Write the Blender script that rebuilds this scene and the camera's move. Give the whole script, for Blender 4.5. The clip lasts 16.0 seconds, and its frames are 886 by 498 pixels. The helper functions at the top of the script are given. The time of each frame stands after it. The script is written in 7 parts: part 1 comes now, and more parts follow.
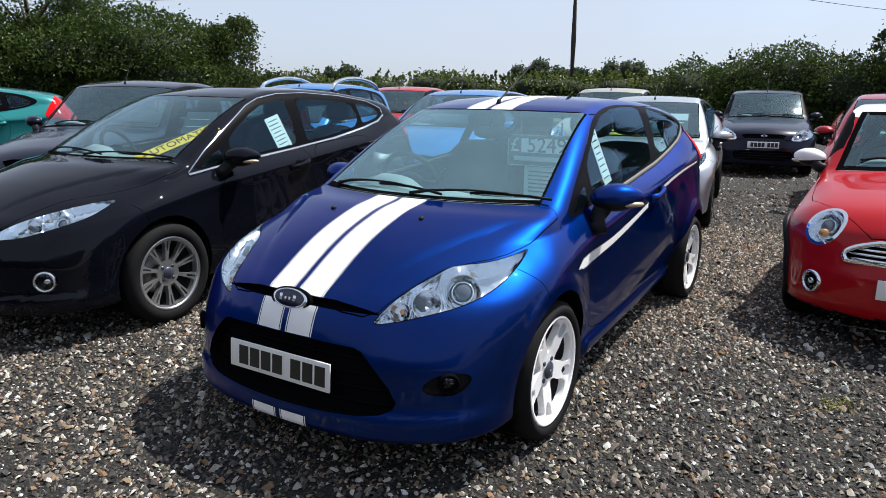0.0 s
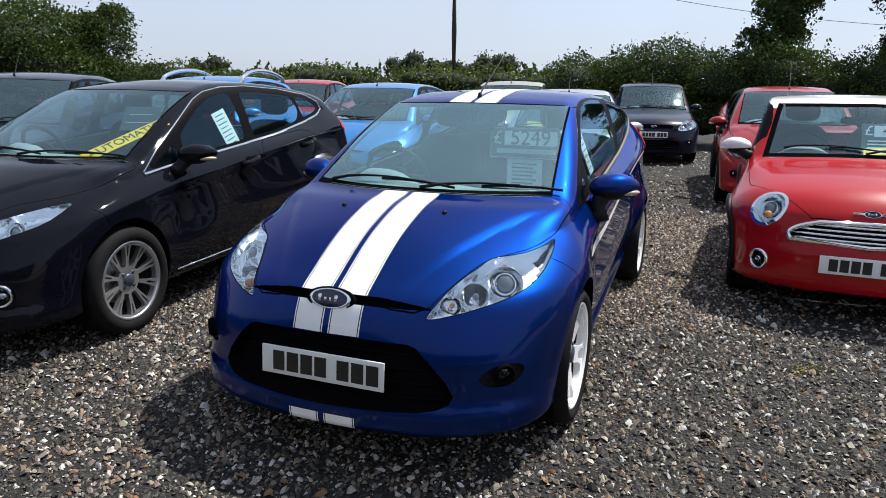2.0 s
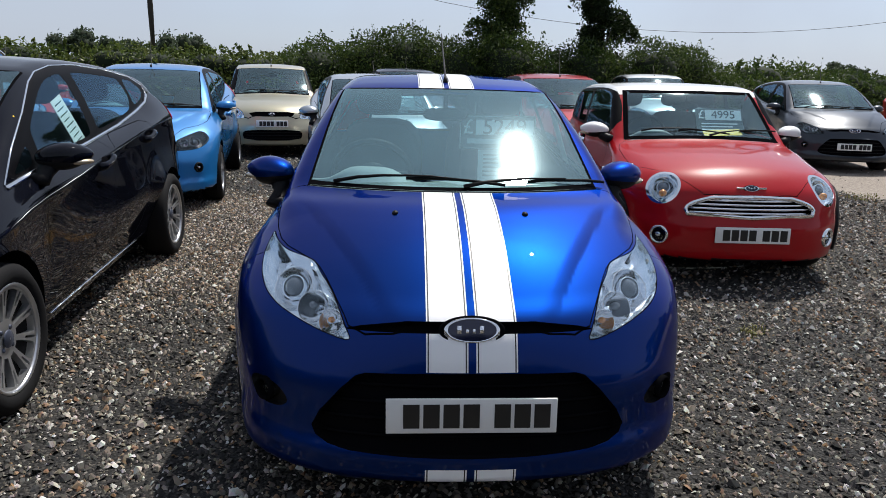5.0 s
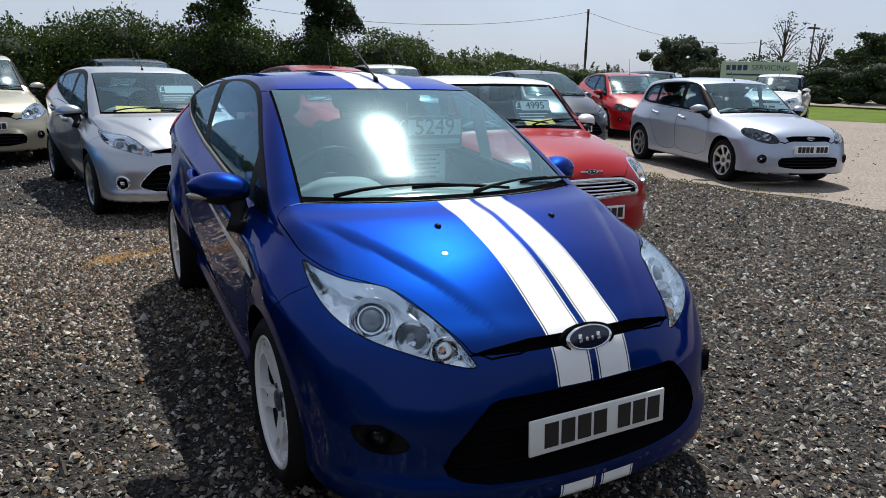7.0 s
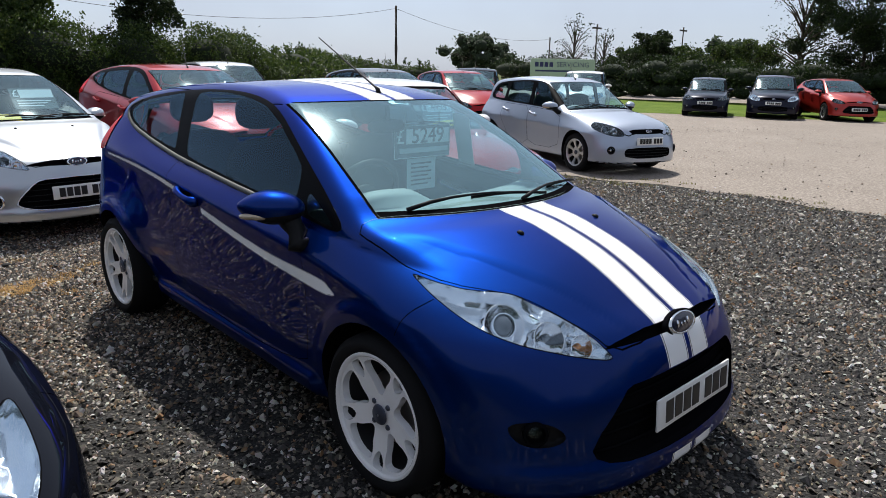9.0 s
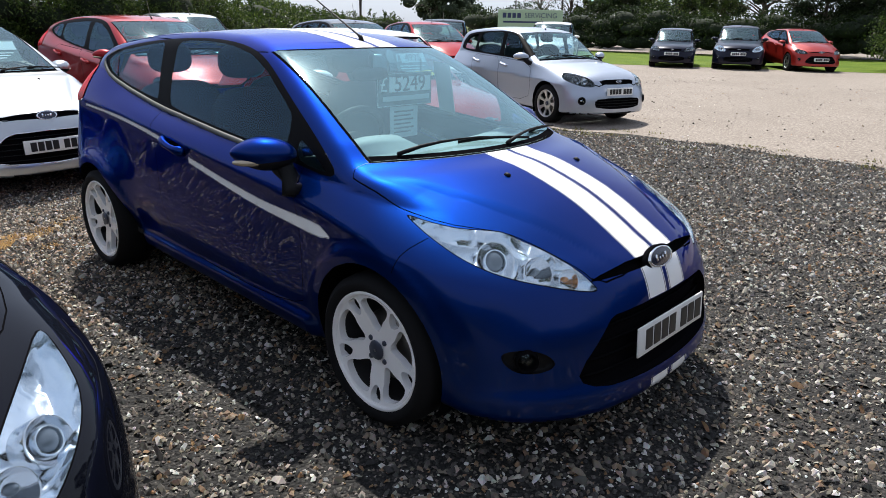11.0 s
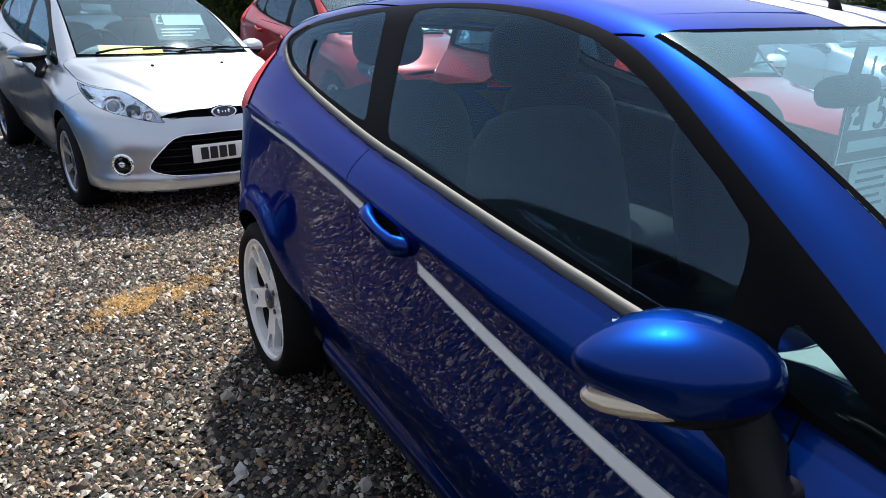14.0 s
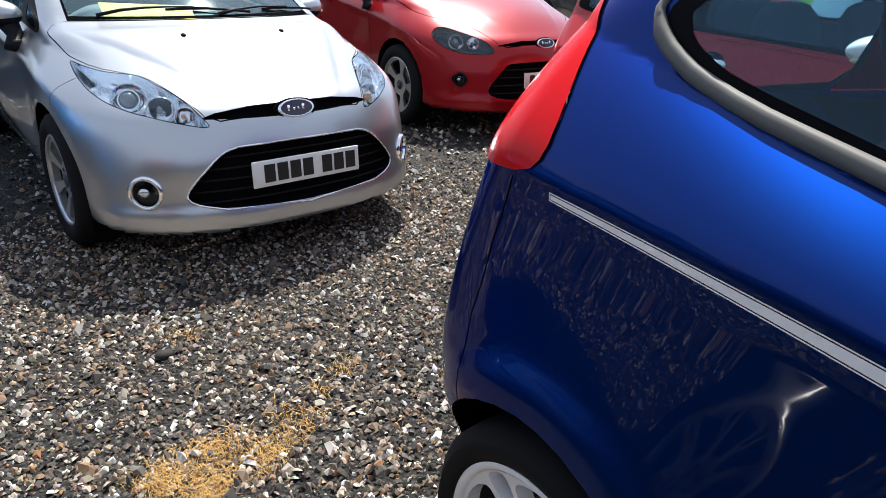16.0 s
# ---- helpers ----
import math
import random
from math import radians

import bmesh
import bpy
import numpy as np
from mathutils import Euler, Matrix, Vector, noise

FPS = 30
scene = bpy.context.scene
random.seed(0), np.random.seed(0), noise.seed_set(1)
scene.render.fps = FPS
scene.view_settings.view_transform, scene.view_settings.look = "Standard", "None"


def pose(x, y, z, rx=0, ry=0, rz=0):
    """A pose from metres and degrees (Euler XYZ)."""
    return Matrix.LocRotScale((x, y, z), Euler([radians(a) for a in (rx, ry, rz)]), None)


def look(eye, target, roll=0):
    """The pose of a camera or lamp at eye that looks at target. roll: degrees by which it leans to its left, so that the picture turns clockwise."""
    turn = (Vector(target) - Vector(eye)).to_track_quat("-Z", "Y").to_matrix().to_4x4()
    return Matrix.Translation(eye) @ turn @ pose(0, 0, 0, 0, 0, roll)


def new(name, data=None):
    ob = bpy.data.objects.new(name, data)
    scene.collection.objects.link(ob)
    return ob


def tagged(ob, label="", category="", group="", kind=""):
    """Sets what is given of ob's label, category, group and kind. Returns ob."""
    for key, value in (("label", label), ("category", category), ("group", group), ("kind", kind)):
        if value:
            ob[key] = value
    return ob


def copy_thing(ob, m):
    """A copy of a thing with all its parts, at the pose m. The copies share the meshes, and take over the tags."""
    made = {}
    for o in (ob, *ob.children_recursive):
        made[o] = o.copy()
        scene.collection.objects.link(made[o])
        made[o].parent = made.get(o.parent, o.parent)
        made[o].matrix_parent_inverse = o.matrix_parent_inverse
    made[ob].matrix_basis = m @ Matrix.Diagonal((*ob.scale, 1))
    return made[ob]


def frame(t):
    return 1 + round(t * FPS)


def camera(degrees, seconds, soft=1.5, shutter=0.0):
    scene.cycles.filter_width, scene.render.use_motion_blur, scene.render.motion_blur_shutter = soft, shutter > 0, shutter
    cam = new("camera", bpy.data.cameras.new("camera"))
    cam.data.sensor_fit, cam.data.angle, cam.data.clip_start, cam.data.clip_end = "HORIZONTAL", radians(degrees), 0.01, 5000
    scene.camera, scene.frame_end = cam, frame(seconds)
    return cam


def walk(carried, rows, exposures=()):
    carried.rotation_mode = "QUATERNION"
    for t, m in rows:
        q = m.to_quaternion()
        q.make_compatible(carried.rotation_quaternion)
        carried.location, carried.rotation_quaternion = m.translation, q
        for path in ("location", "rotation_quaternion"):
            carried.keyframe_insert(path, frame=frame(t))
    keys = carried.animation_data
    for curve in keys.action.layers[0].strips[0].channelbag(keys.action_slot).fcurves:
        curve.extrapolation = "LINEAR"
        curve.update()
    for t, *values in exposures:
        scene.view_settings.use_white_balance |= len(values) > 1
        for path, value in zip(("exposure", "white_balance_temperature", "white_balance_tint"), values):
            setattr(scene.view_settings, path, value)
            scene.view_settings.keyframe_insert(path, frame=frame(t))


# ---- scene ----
cam = camera(65.5, 16.0, soft=0.9)
PATH = [
    (0, (1.838, -2.554, 1.438), (0.809, -0.898, 0.996), 0.5),
    (0.5, (1.705, -2.6, 1.431), (0.737, -0.907, 0.987), 0.4),
    (1, (1.559, -2.66, 1.433), (0.69, -0.915, 0.988), 0.5),
    (1.5, (1.438, -2.736, 1.431), (0.635, -0.959, 0.986), 0.5),
    (2, (1.295, -2.84, 1.437), (0.579, -1.029, 0.978), 0.5),
    (2.5, (1.134, -2.874, 1.434), (0.527, -1.027, 0.966), 0.5),
    (3, (0.896, -2.849, 1.426), (0.409, -0.967, 0.957), 0.4),
    (3.2, (0.786, -2.832, 1.434), (0.352, -0.938, 0.962), 0.4),
    (5.3, (-0.394, -2.633, 1.413), (-0.175, -0.706, 0.925), 1.1),
    (5.5, (-0.518, -2.603, 1.416), (-0.223, -0.688, 0.923), 0.9),
    (6, (-0.818, -2.493, 1.405), (-0.248, -0.641, 0.907), 1.2),
    (6.5, (-1.099, -2.342, 1.419), (-0.339, -0.562, 0.915), 1.5),
    (7, (-1.323, -2.23, 1.44), (-0.412, -0.521, 0.939), 1.2),
    (7.5, (-1.538, -2.104, 1.465), (-0.422, -0.522, 0.963), 1.3),
    (8, (-1.73, -1.939, 1.475), (-0.478, -0.463, 0.971), 1.2),
    (8.5, (-1.939, -1.802, 1.491), (-0.643, -0.364, 0.989), 1.1),
    (9, (-2.185, -1.751, 1.5), (-0.837, -0.362, 0.995), 1.3),
    (9.5, (-2.358, -1.815, 1.487), (-0.951, -0.492, 0.968), 1.3),
    (9.7, (-2.384, -1.863, 1.501), (-0.984, -0.543, 0.957), 1.1),
    (11.8, (-2.143, -1.491, 1.398), (-0.758, -0.198, 0.76), 1.1),
    (12, (-2.037, -1.375, 1.375), (-0.658, -0.073, 0.739), 1.2),
    (12.5, (-1.816, -1.048, 1.379), (-0.47, 0.285, 0.734), 0.9),
    (13, (-1.673, -0.656, 1.357), (-0.396, 0.74, 0.71), 1.0),
    (13.5, (-1.586, -0.279, 1.358), (-0.414, 1.199, 0.693), 0.9),
    (14, (-1.48, 0.115, 1.389), (-0.492, 1.713, 0.702), 1.2),
    (14.5, (-1.438, 0.555, 1.377), (-0.526, 2.188, 0.67), 1.9),
    (15, (-1.385, 1.002, 1.343), (-0.491, 2.63, 0.602), 1.6),
    (15.5, (-1.376, 1.457, 1.319), (-0.475, 3.071, 0.554), 1.8),
    (16, (-1.391, 1.885, 1.281), (-0.391, 3.43, 0.498), 2.0),
]
walk(cam, [(t, look(eye, target, roll)) for t, eye, target, roll in PATH],
     exposures=[(0, 0.52), (3.2, 0.45), (5.5, 0.16), (7.5, 0.16), (9.7, 0.32), (12, 0.74), (14, 0.92), (16, 0.86)])

# ---------------------------------------------------------------- sky and sun
SUN = Vector((0.36, 0.52, 1.0)).normalized()
world = bpy.data.worlds.new("sky")
scene.world = world
world.use_nodes = True
wn = world.node_tree
sky = wn.nodes.new("ShaderNodeTexSky")
sky.sky_type, sky.sun_disc = "NISHITA", False
sky.sun_elevation, sky.sun_rotation = math.asin(SUN.z), math.atan2(SUN.x, SUN.y)
sky.air_density, sky.dust_density, sky.ozone_density = 1.0, 1.0, 2.2
haze = wn.nodes.new("ShaderNodeHueSaturation")
haze.inputs["Saturation"].default_value = 0.50
cool = wn.nodes.new("ShaderNodeMix")
cool.data_type, cool.blend_type = "RGBA", "MULTIPLY"
cool.inputs[0].default_value, cool.inputs[7].default_value = 1.0, (0.90, 0.985, 1.15, 1)
wn.links.new(sky.outputs["Color"], haze.inputs["Color"])
wn.links.new(haze.outputs["Color"], cool.inputs[6])
cloud, spread, lift, place = (wn.nodes.new("ShaderNode" + k) for k in ("TexNoise", "MapRange", "Mix", "TexCoord"))
cloud.inputs["Scale"].default_value, cloud.inputs["Detail"].default_value, cloud.inputs["Roughness"].default_value = 2.6, 5.0, 0.55
spread.inputs["From Min"].default_value, spread.inputs["From Max"].default_value = 0.35, 0.70
spread.inputs["To Min"].default_value, spread.inputs["To Max"].default_value = 0.36, 0.76
lift.data_type = "RGBA"
lift.inputs[7].default_value = (4.7, 5.2, 6.2, 1)
wn.links.new(place.outputs["Generated"], cloud.inputs["Vector"])
wn.links.new(cloud.outputs["Fac"], spread.inputs["Value"])
wn.links.new(spread.outputs["Result"], lift.inputs[0])
wn.links.new(cool.outputs[2], lift.inputs[6])
wn.links.new(lift.outputs[2], wn.nodes["Background"].inputs["Color"])
wn.nodes["Background"].inputs["Strength"].default_value = 0.098
sun = new("sun", bpy.data.lights.new("sun", "SUN"))
sun.data.energy, sun.data.angle, sun.data.color = 5.0, radians(0.6), (1.0, 0.96, 0.90)
sun.matrix_basis = look(SUN * 60, (0, 0, 0))


# ---------------------------------------------------------------- materials
def material(name, base=(0.5, 0.5, 0.5), rough=0.5, metal=0.0, coat=0.0):
    m = bpy.data.materials.new(name)
    m.use_nodes = True
    b = m.node_tree.nodes["Principled BSDF"]
    b.inputs["Base Color"].default_value, b.inputs["Roughness"].default_value = (*base, 1), rough
    b.inputs["Metallic"].default_value, b.inputs["Coat Weight"].default_value = metal, coat
    b.inputs["Coat Roughness"].default_value = 0.03
    return m


def nodes(m):
    t = m.node_tree
    return t, t.nodes["Principled BSDF"], lambda kind: t.nodes.new("ShaderNode" + kind), t.links.new


def noise_tex(m, scale, detail=4.0, rough=0.6, coords="Object"):
    t, b, add, join = nodes(m)
    c, n = add("TexCoord"), add("TexNoise")
    n.inputs["Scale"].default_value, n.inputs["Detail"].default_value, n.inputs["Roughness"].default_value = scale, detail, rough
    join(c.outputs[coords], n.inputs["Vector"])
    return n


def ramp(m, source, stops):
    t, b, add, join = nodes(m)
    r = add("ValToRGB")
    e = r.color_ramp.elements
    while len(e) < len(stops):
        e.new(0.5)
    for k, (p, c) in enumerate(stops):
        e[k].position, e[k].color = p, (*c, 1)
    join(source, r.inputs["Fac"])
    return r.outputs["Color"]


def bumped(m, source, strength, distance):
    t, b, add, join = nodes(m)
    n = add("Bump")
    n.inputs["Strength"].default_value, n.inputs["Distance"].default_value = strength, distance
    join(source, n.inputs["Height"])
    join(n.outputs["Normal"], b.inputs["Normal"])


def car_paint(name, base, metal=0.55, rough=0.32, dust=0.06, edge=None, under=0.5, haze_low=0.015):
    """Metallic flake under a clear coat, with a little dust that dulls it."""
    m = material(name, base, rough, metal, 1.0)
    t, b, add, join = nodes(m)
    b.inputs["Specular IOR Level"].default_value = under
    b.inputs["Coat IOR"].default_value = 1.28
    if edge:
        b.inputs["Specular Tint"].default_value = (*edge, 1)
    n = noise_tex(m, 2.3, 6, 0.65)
    mix = add("Mix")
    mix.data_type = "RGBA"
    low = [c * 0.94 for c in base]
    mix.inputs[6].default_value, mix.inputs[7].default_value = (*low, 1), (*[min(1, c * 1.05 + 0.004) for c in base], 1)
    join(n.outputs["Fac"], mix.inputs[0])
    join(mix.outputs[2], b.inputs["Base Color"])
    d = noise_tex(m, 14, 6, 0.7)
    mr = add("MapRange")
    mr.inputs["From Min"].default_value, mr.inputs["From Max"].default_value = 0.35, 0.8
    mr.inputs["To Min"].default_value, mr.inputs["To Max"].default_value = haze_low, haze_low + dust
    join(d.outputs["Fac"], mr.inputs["Value"])
    join(mr.outputs["Result"], b.inputs["Coat Roughness"])
    return m


def glass(name, tint, gloss=0.045, rough=0.0, film=0.0, sheen=(0.78, 0.94, 1.0)):
    """A thin pane: clear with a tint, and the mirror of glass by its angle."""
    m = bpy.data.materials.new(name)
    m.use_nodes = True
    t = m.node_tree
    t.nodes.remove(t.nodes["Principled BSDF"])
    clear, shine, mix, lw, power, scale = (t.nodes.new("ShaderNode" + k) for k in ("BsdfTransparent", "BsdfGlossy", "MixShader", "LayerWeight", "Math", "MapRange"))
    clear.inputs["Color"].default_value, shine.inputs["Roughness"].default_value = (*tint, 1), rough
    # mirror tinted blue: a bluer sky put into its colour
    shine.inputs["Color"].default_value = (*sheen, 1)
    power.operation = "POWER"
    power.inputs[1].default_value = 5.0
    scale.inputs["To Min"].default_value, scale.inputs["To Max"].default_value = gloss, 0.95
    t.links.new(lw.outputs["Facing"], power.inputs[0])
    t.links.new(power.outputs["Value"], scale.inputs["Value"])
    t.links.new(scale.outputs["Result"], mix.inputs["Fac"])
    t.links.new(clear.outputs["BSDF"], mix.inputs[1])
    t.links.new(shine.outputs["BSDF"], mix.inputs[2])
    last = mix
    if film:
        # film: thin dust, tinted cyan to paint sky and sun glare into it
        dust, veil = t.nodes.new("ShaderNodeBsdfDiffuse"), t.nodes.new("ShaderNodeMixShader")
        patch, spread, coord = t.nodes.new("ShaderNodeTexNoise"), t.nodes.new("ShaderNodeMapRange"), t.nodes.new("ShaderNodeTexCoord")
        dust.inputs["Color"].default_value = (0.38, 0.70, 0.80, 1)
        patch.inputs["Scale"].default_value, patch.inputs["Detail"].default_value = 3.0, 5.0
        spread.inputs["From Min"].default_value, spread.inputs["From Max"].default_value = 0.3, 0.7
        spread.inputs["To Min"].default_value, spread.inputs["To Max"].default_value = film * 0.7, film * 1.3
        t.links.new(coord.outputs["Object"], patch.inputs["Vector"])
        t.links.new(patch.outputs["Fac"], spread.inputs["Value"])
        t.links.new(spread.outputs["Result"], veil.inputs["Fac"])
        t.links.new(mix.outputs["Shader"], veil.inputs[1])
        t.links.new(dust.outputs["BSDF"], veil.inputs[2])
        last = veil
    t.links.new(last.outputs["Shader"], t.nodes["Material Output"].inputs["Surface"])
    return m


def plastic(name, base, rough=0.5, grain=120, bump=0.15):
    m = material(name, base, rough)
    n = noise_tex(m, grain, 3)
    bumped(m, n.outputs["Fac"], bump, 0.001)
    return m


RUBBER = plastic("tyre_rubber", (0.010, 0.010, 0.011), 0.75, 90, 0.3)
MATS = dict(
    rubber=RUBBER, black=plastic("black_plastic", (0.010, 0.010, 0.011), 0.5), gap=material("dark_gap", (0.005, 0.005, 0.006), 0.9),
    trim=material("gloss_black_trim", (0.004, 0.004, 0.005), 0.4), glass=glass("windscreen_glass", (0.72, 0.88, 0.90), 0.13, 0.06, 0.025, (0.75, 0.95, 1.0)),
    tint=glass("side_glass", (0.68, 0.85, 0.88), 0.045, 0.0, 0.002, (0.50, 0.76, 1.0)), lens=glass("lamp_lens", (0.94, 0.97, 0.98), 0.05), chrome=material("chrome", (0.82, 0.83, 0.85), 0.08, 1.0),
    housing=material("lamp_housing", (0.86, 0.91, 0.96), 0.13, 1.0), bezel=material("dark_lamp_housing", (0.03, 0.032, 0.036), 0.35, 0.3), belt=material("belt_moulding", (0.11, 0.108, 0.10), 0.62), eye=material("lamp_projector", (0.10, 0.12, 0.15), 0.04, 0.2, 1.0),
    tail=material("red_tail_lens", (0.58, 0.003, 0.006), 0.2, 0.0, 0.1), plate=material("plate_white", (0.78, 0.78, 0.76), 0.35), plate_rear=material("plate_yellow", (0.75, 0.50, 0.04), 0.35),
    ink=material("plate_black", (0.012, 0.012, 0.012), 0.4), navy=material("badge_blue", (0.004, 0.007, 0.035), 0.2, 0.2, 0.6), barrel=material("rim_barrel", (0.035, 0.035, 0.037), 0.6, 0.3), mirror=material("mirror_glass", (0.9, 0.9, 0.9), 0.02, 1.0),
    clear=material("indicator_clear", (0.50, 0.40, 0.27), 0.25, 0.3, 1.0), disc=material("brake_steel", (0.28, 0.26, 0.24), 0.45, 0.9), cap=material("hub_dark", (0.06, 0.07, 0.10), 0.35, 0.4),
    # dash: sun and windscreen glare put into its pale colour
    rim=material("alloy_silver", (0.55, 0.56, 0.58), 0.28, 0.85), seat=plastic("seat_cloth", (0.022, 0.023, 0.027), 0.9, 300, 0.4), dash=plastic("dashboard_plastic", (0.27, 0.30, 0.30), 0.6, 200, 0.3),
    amber=material("indicator_bulb", (0.62, 0.26, 0.08), 0.25, 0.3, 1.0), lining=plastic("lining_plastic", (0.03, 0.03, 0.032), 0.8, 150, 0.3),
)
for dull in ("black", "gap", "barrel", "tail", "trim", "rubber", "lining", "seat"):
    MATS[dull].node_tree.nodes["Principled BSDF"].inputs["Specular IOR Level"].default_value = {"gap": 0.0, "trim": 0.03}.get(dull, 0.12)
facet = noise_tex(MATS["housing"], 16, 1.0, 0.4)
bumped(MATS["housing"], facet.outputs["Fac"], 0.35, 0.03)
WHITE_RIM = car_paint("white_alloy_paint", (0.90, 0.90, 0.91), 0.0, 0.4)


# ---------------------------------------------------------------- mesh tools
def link_mesh(name, me, material, parent=None, label=""):
    if material is not None:
        me.materials.append(material)
    ob = new(name, me)
    if parent is not None:
        ob.parent = parent
    if label:
        ob["label"] = label
    return ob


def part(name, bm, material, parent=None, label="", smooth=True):
    """Links a bmesh as one mesh object under a thing or a part."""
    me = bpy.data.meshes.new(name)
    bm.to_mesh(me)
    bm.free()
    if smooth:
        me.shade_smooth()
    return link_mesh(name, me, material, parent, label)


def thing(name, label, category, m=None, group="", kind=""):
    ob = new(name)
    ob.empty_display_size = 0.1
    if m is not None:
        ob.matrix_basis = m
    return tagged(ob, label, category, group, kind)


def box(bm, x0, x1, y0, y1, z0, z1, m=None, bevel=0.0):
    made = bmesh.ops.create_cube(bm, size=1.0)["verts"]
    for v in made:
        v.co = Vector(((x0 + x1) / 2 + v.co.x * (x1 - x0), (y0 + y1) / 2 + v.co.y * (y1 - y0), (z0 + z1) / 2 + v.co.z * (z1 - z0)))
    if bevel:
        edges = list({e for v in made for e in v.link_edges})
        out = bmesh.ops.bevel(bm, geom=edges, offset=bevel, segments=2, profile=0.5, affect="EDGES")
        made = list({v for f in out["faces"] for v in f.verts} | {v for v in made if v.is_valid})
    if m is not None:
        bmesh.ops.transform(bm, matrix=m, verts=[v for v in made if v.is_valid])
    return bm


def boxed(*args, **kw):
    return box(bmesh.new(), *args, **kw)


def lathe(profile, steps=48, axis="x", m=None, bm=None):
    """Turns a profile of (along, radius) round an axis."""
    bm = bm or bmesh.new()
    rings = []
    for a, r in profile:
        ring = []
        for k in range(steps):
            c, s = math.cos(2 * math.pi * k / steps), math.sin(2 * math.pi * k / steps)
            co = {"x": (a, r * c, r * s), "y": (r * s, a, r * c), "z": (r * c, r * s, a)}[axis]
            ring.append(bm.verts.new(m @ Vector(co) if m is not None else co))
        rings.append(ring)
    for one, two in zip(rings, rings[1:]):
        for k in range(steps):
            bm.faces.new((one[k], one[(k + 1) % steps], two[(k + 1) % steps], two[k]))
    return bm


def tube(points, radius, sides=8, bm=None, caps=True, flat=1.0):
    """A round bar along points; radius may be a list; flat squeezes it upright."""
    bm = bm or bmesh.new()
    points = [Vector(p) for p in points]
    radii = radius if hasattr(radius, "__len__") else [radius] * len(points)
    rings = []
    for n, p in enumerate(points):
        d = (points[min(n + 1, len(points) - 1)] - points[max(n - 1, 0)]).normalized()
        side = d.cross(Vector((0, 0, 1)))
        side = side.normalized() if side.length > 1e-3 else Vector((1, 0, 0))
        up = side.cross(d)
        rings.append([bm.verts.new(p + radii[n] * (math.cos(2 * math.pi * k / sides) * side + flat * math.sin(2 * math.pi * k / sides) * up)) for k in range(sides)])
    for one, two in zip(rings, rings[1:]):
        for k in range(sides):
            bm.faces.new((one[k], two[k], two[(k + 1) % sides], one[(k + 1) % sides]))
    if caps:
        bm.faces.new(rings[0])
        bm.faces.new(rings[-1][::-1])
    return bm


def blob(centre, size, m=None, power=2.0, bm=None, u=24, v=14):
    """A rounded solid: a ball for power 2, boxier above."""
    bm = bm or bmesh.new()
    made = bmesh.ops.create_uvsphere(bm, u_segments=u, v_segments=v, radius=1.0)["verts"]
    for w in made:
        s = (abs(w.co.x) ** power + abs(w.co.y) ** power + abs(w.co.z) ** power) ** (-1 / power)
        w.co = Vector((w.co.x * s * size[0], w.co.y * s * size[1], w.co.z * s * size[2]))
        w.co = (m @ w.co if m is not None else w.co) + Vector(centre)
    return bm


def slab(outline, holes, depth, place):
    """A flat plate with holes in (u, v), depth thick; place(u, v, d) gives its points."""
    bm = bmesh.new()
    for loop in (outline, *holes):
        vs = [bm.verts.new((u, v, 0)) for u, v in loop]
        for a, b in zip(vs, vs[1:] + vs[:1]):
            bm.edges.new((a, b))
    bmesh.ops.triangle_fill(bm, use_beauty=True, use_dissolve=False, edges=bm.edges[:], normal=(0, 0, 1))
    if depth:
        out = bmesh.ops.extrude_face_region(bm, geom=bm.faces[:])
        for v in out["geom"]:
            if isinstance(v, bmesh.types.BMVert):
                v.co.z = depth
        bmesh.ops.recalc_face_normals(bm, faces=bm.faces[:])
    for v in bm.verts:
        v.co = place(*v.co)
    return bm


def chaikin(points, rounds=2, closed=True):
    """Rounds the corners of an outline."""
    for _ in range(rounds):
        out, n = [], len(points)
        for k in range(n if closed else n - 1):
            (ax, ay), (bx, by) = points[k], points[(k + 1) % n]
            out += [(0.75 * ax + 0.25 * bx, 0.75 * ay + 0.25 * by), (0.25 * ax + 0.75 * bx, 0.25 * ay + 0.75 * by)]
        points = out if closed else [points[0], *out, points[-1]]
    return points


def inset(points, d):
    """The outline moved inwards by d."""
    n = len(points)
    area = sum(points[k][0] * points[(k + 1) % n][1] - points[(k + 1) % n][0] * points[k][1] for k in range(n))
    out = []
    for k in range(n):
        p, a, b = (Vector(points[i % n]) for i in (k, k - 1, k + 1))
        t = (b - a).normalized() if (b - a).length > 1e-6 else Vector((1, 0))
        side = Vector((-t.y, t.x)) * (1 if area > 0 else -1)
        out.append(tuple(p + side * d))
    return out


def inside(poly, x, y):
    hit, n = False, len(poly)
    for k in range(n):
        (ax, ay), (bx, by) = poly[k], poly[(k + 1) % n]
        if (ay > y) != (by > y) and x < ax + (bx - ax) * (y - ay) / (by - ay):
            hit = not hit
    return hit


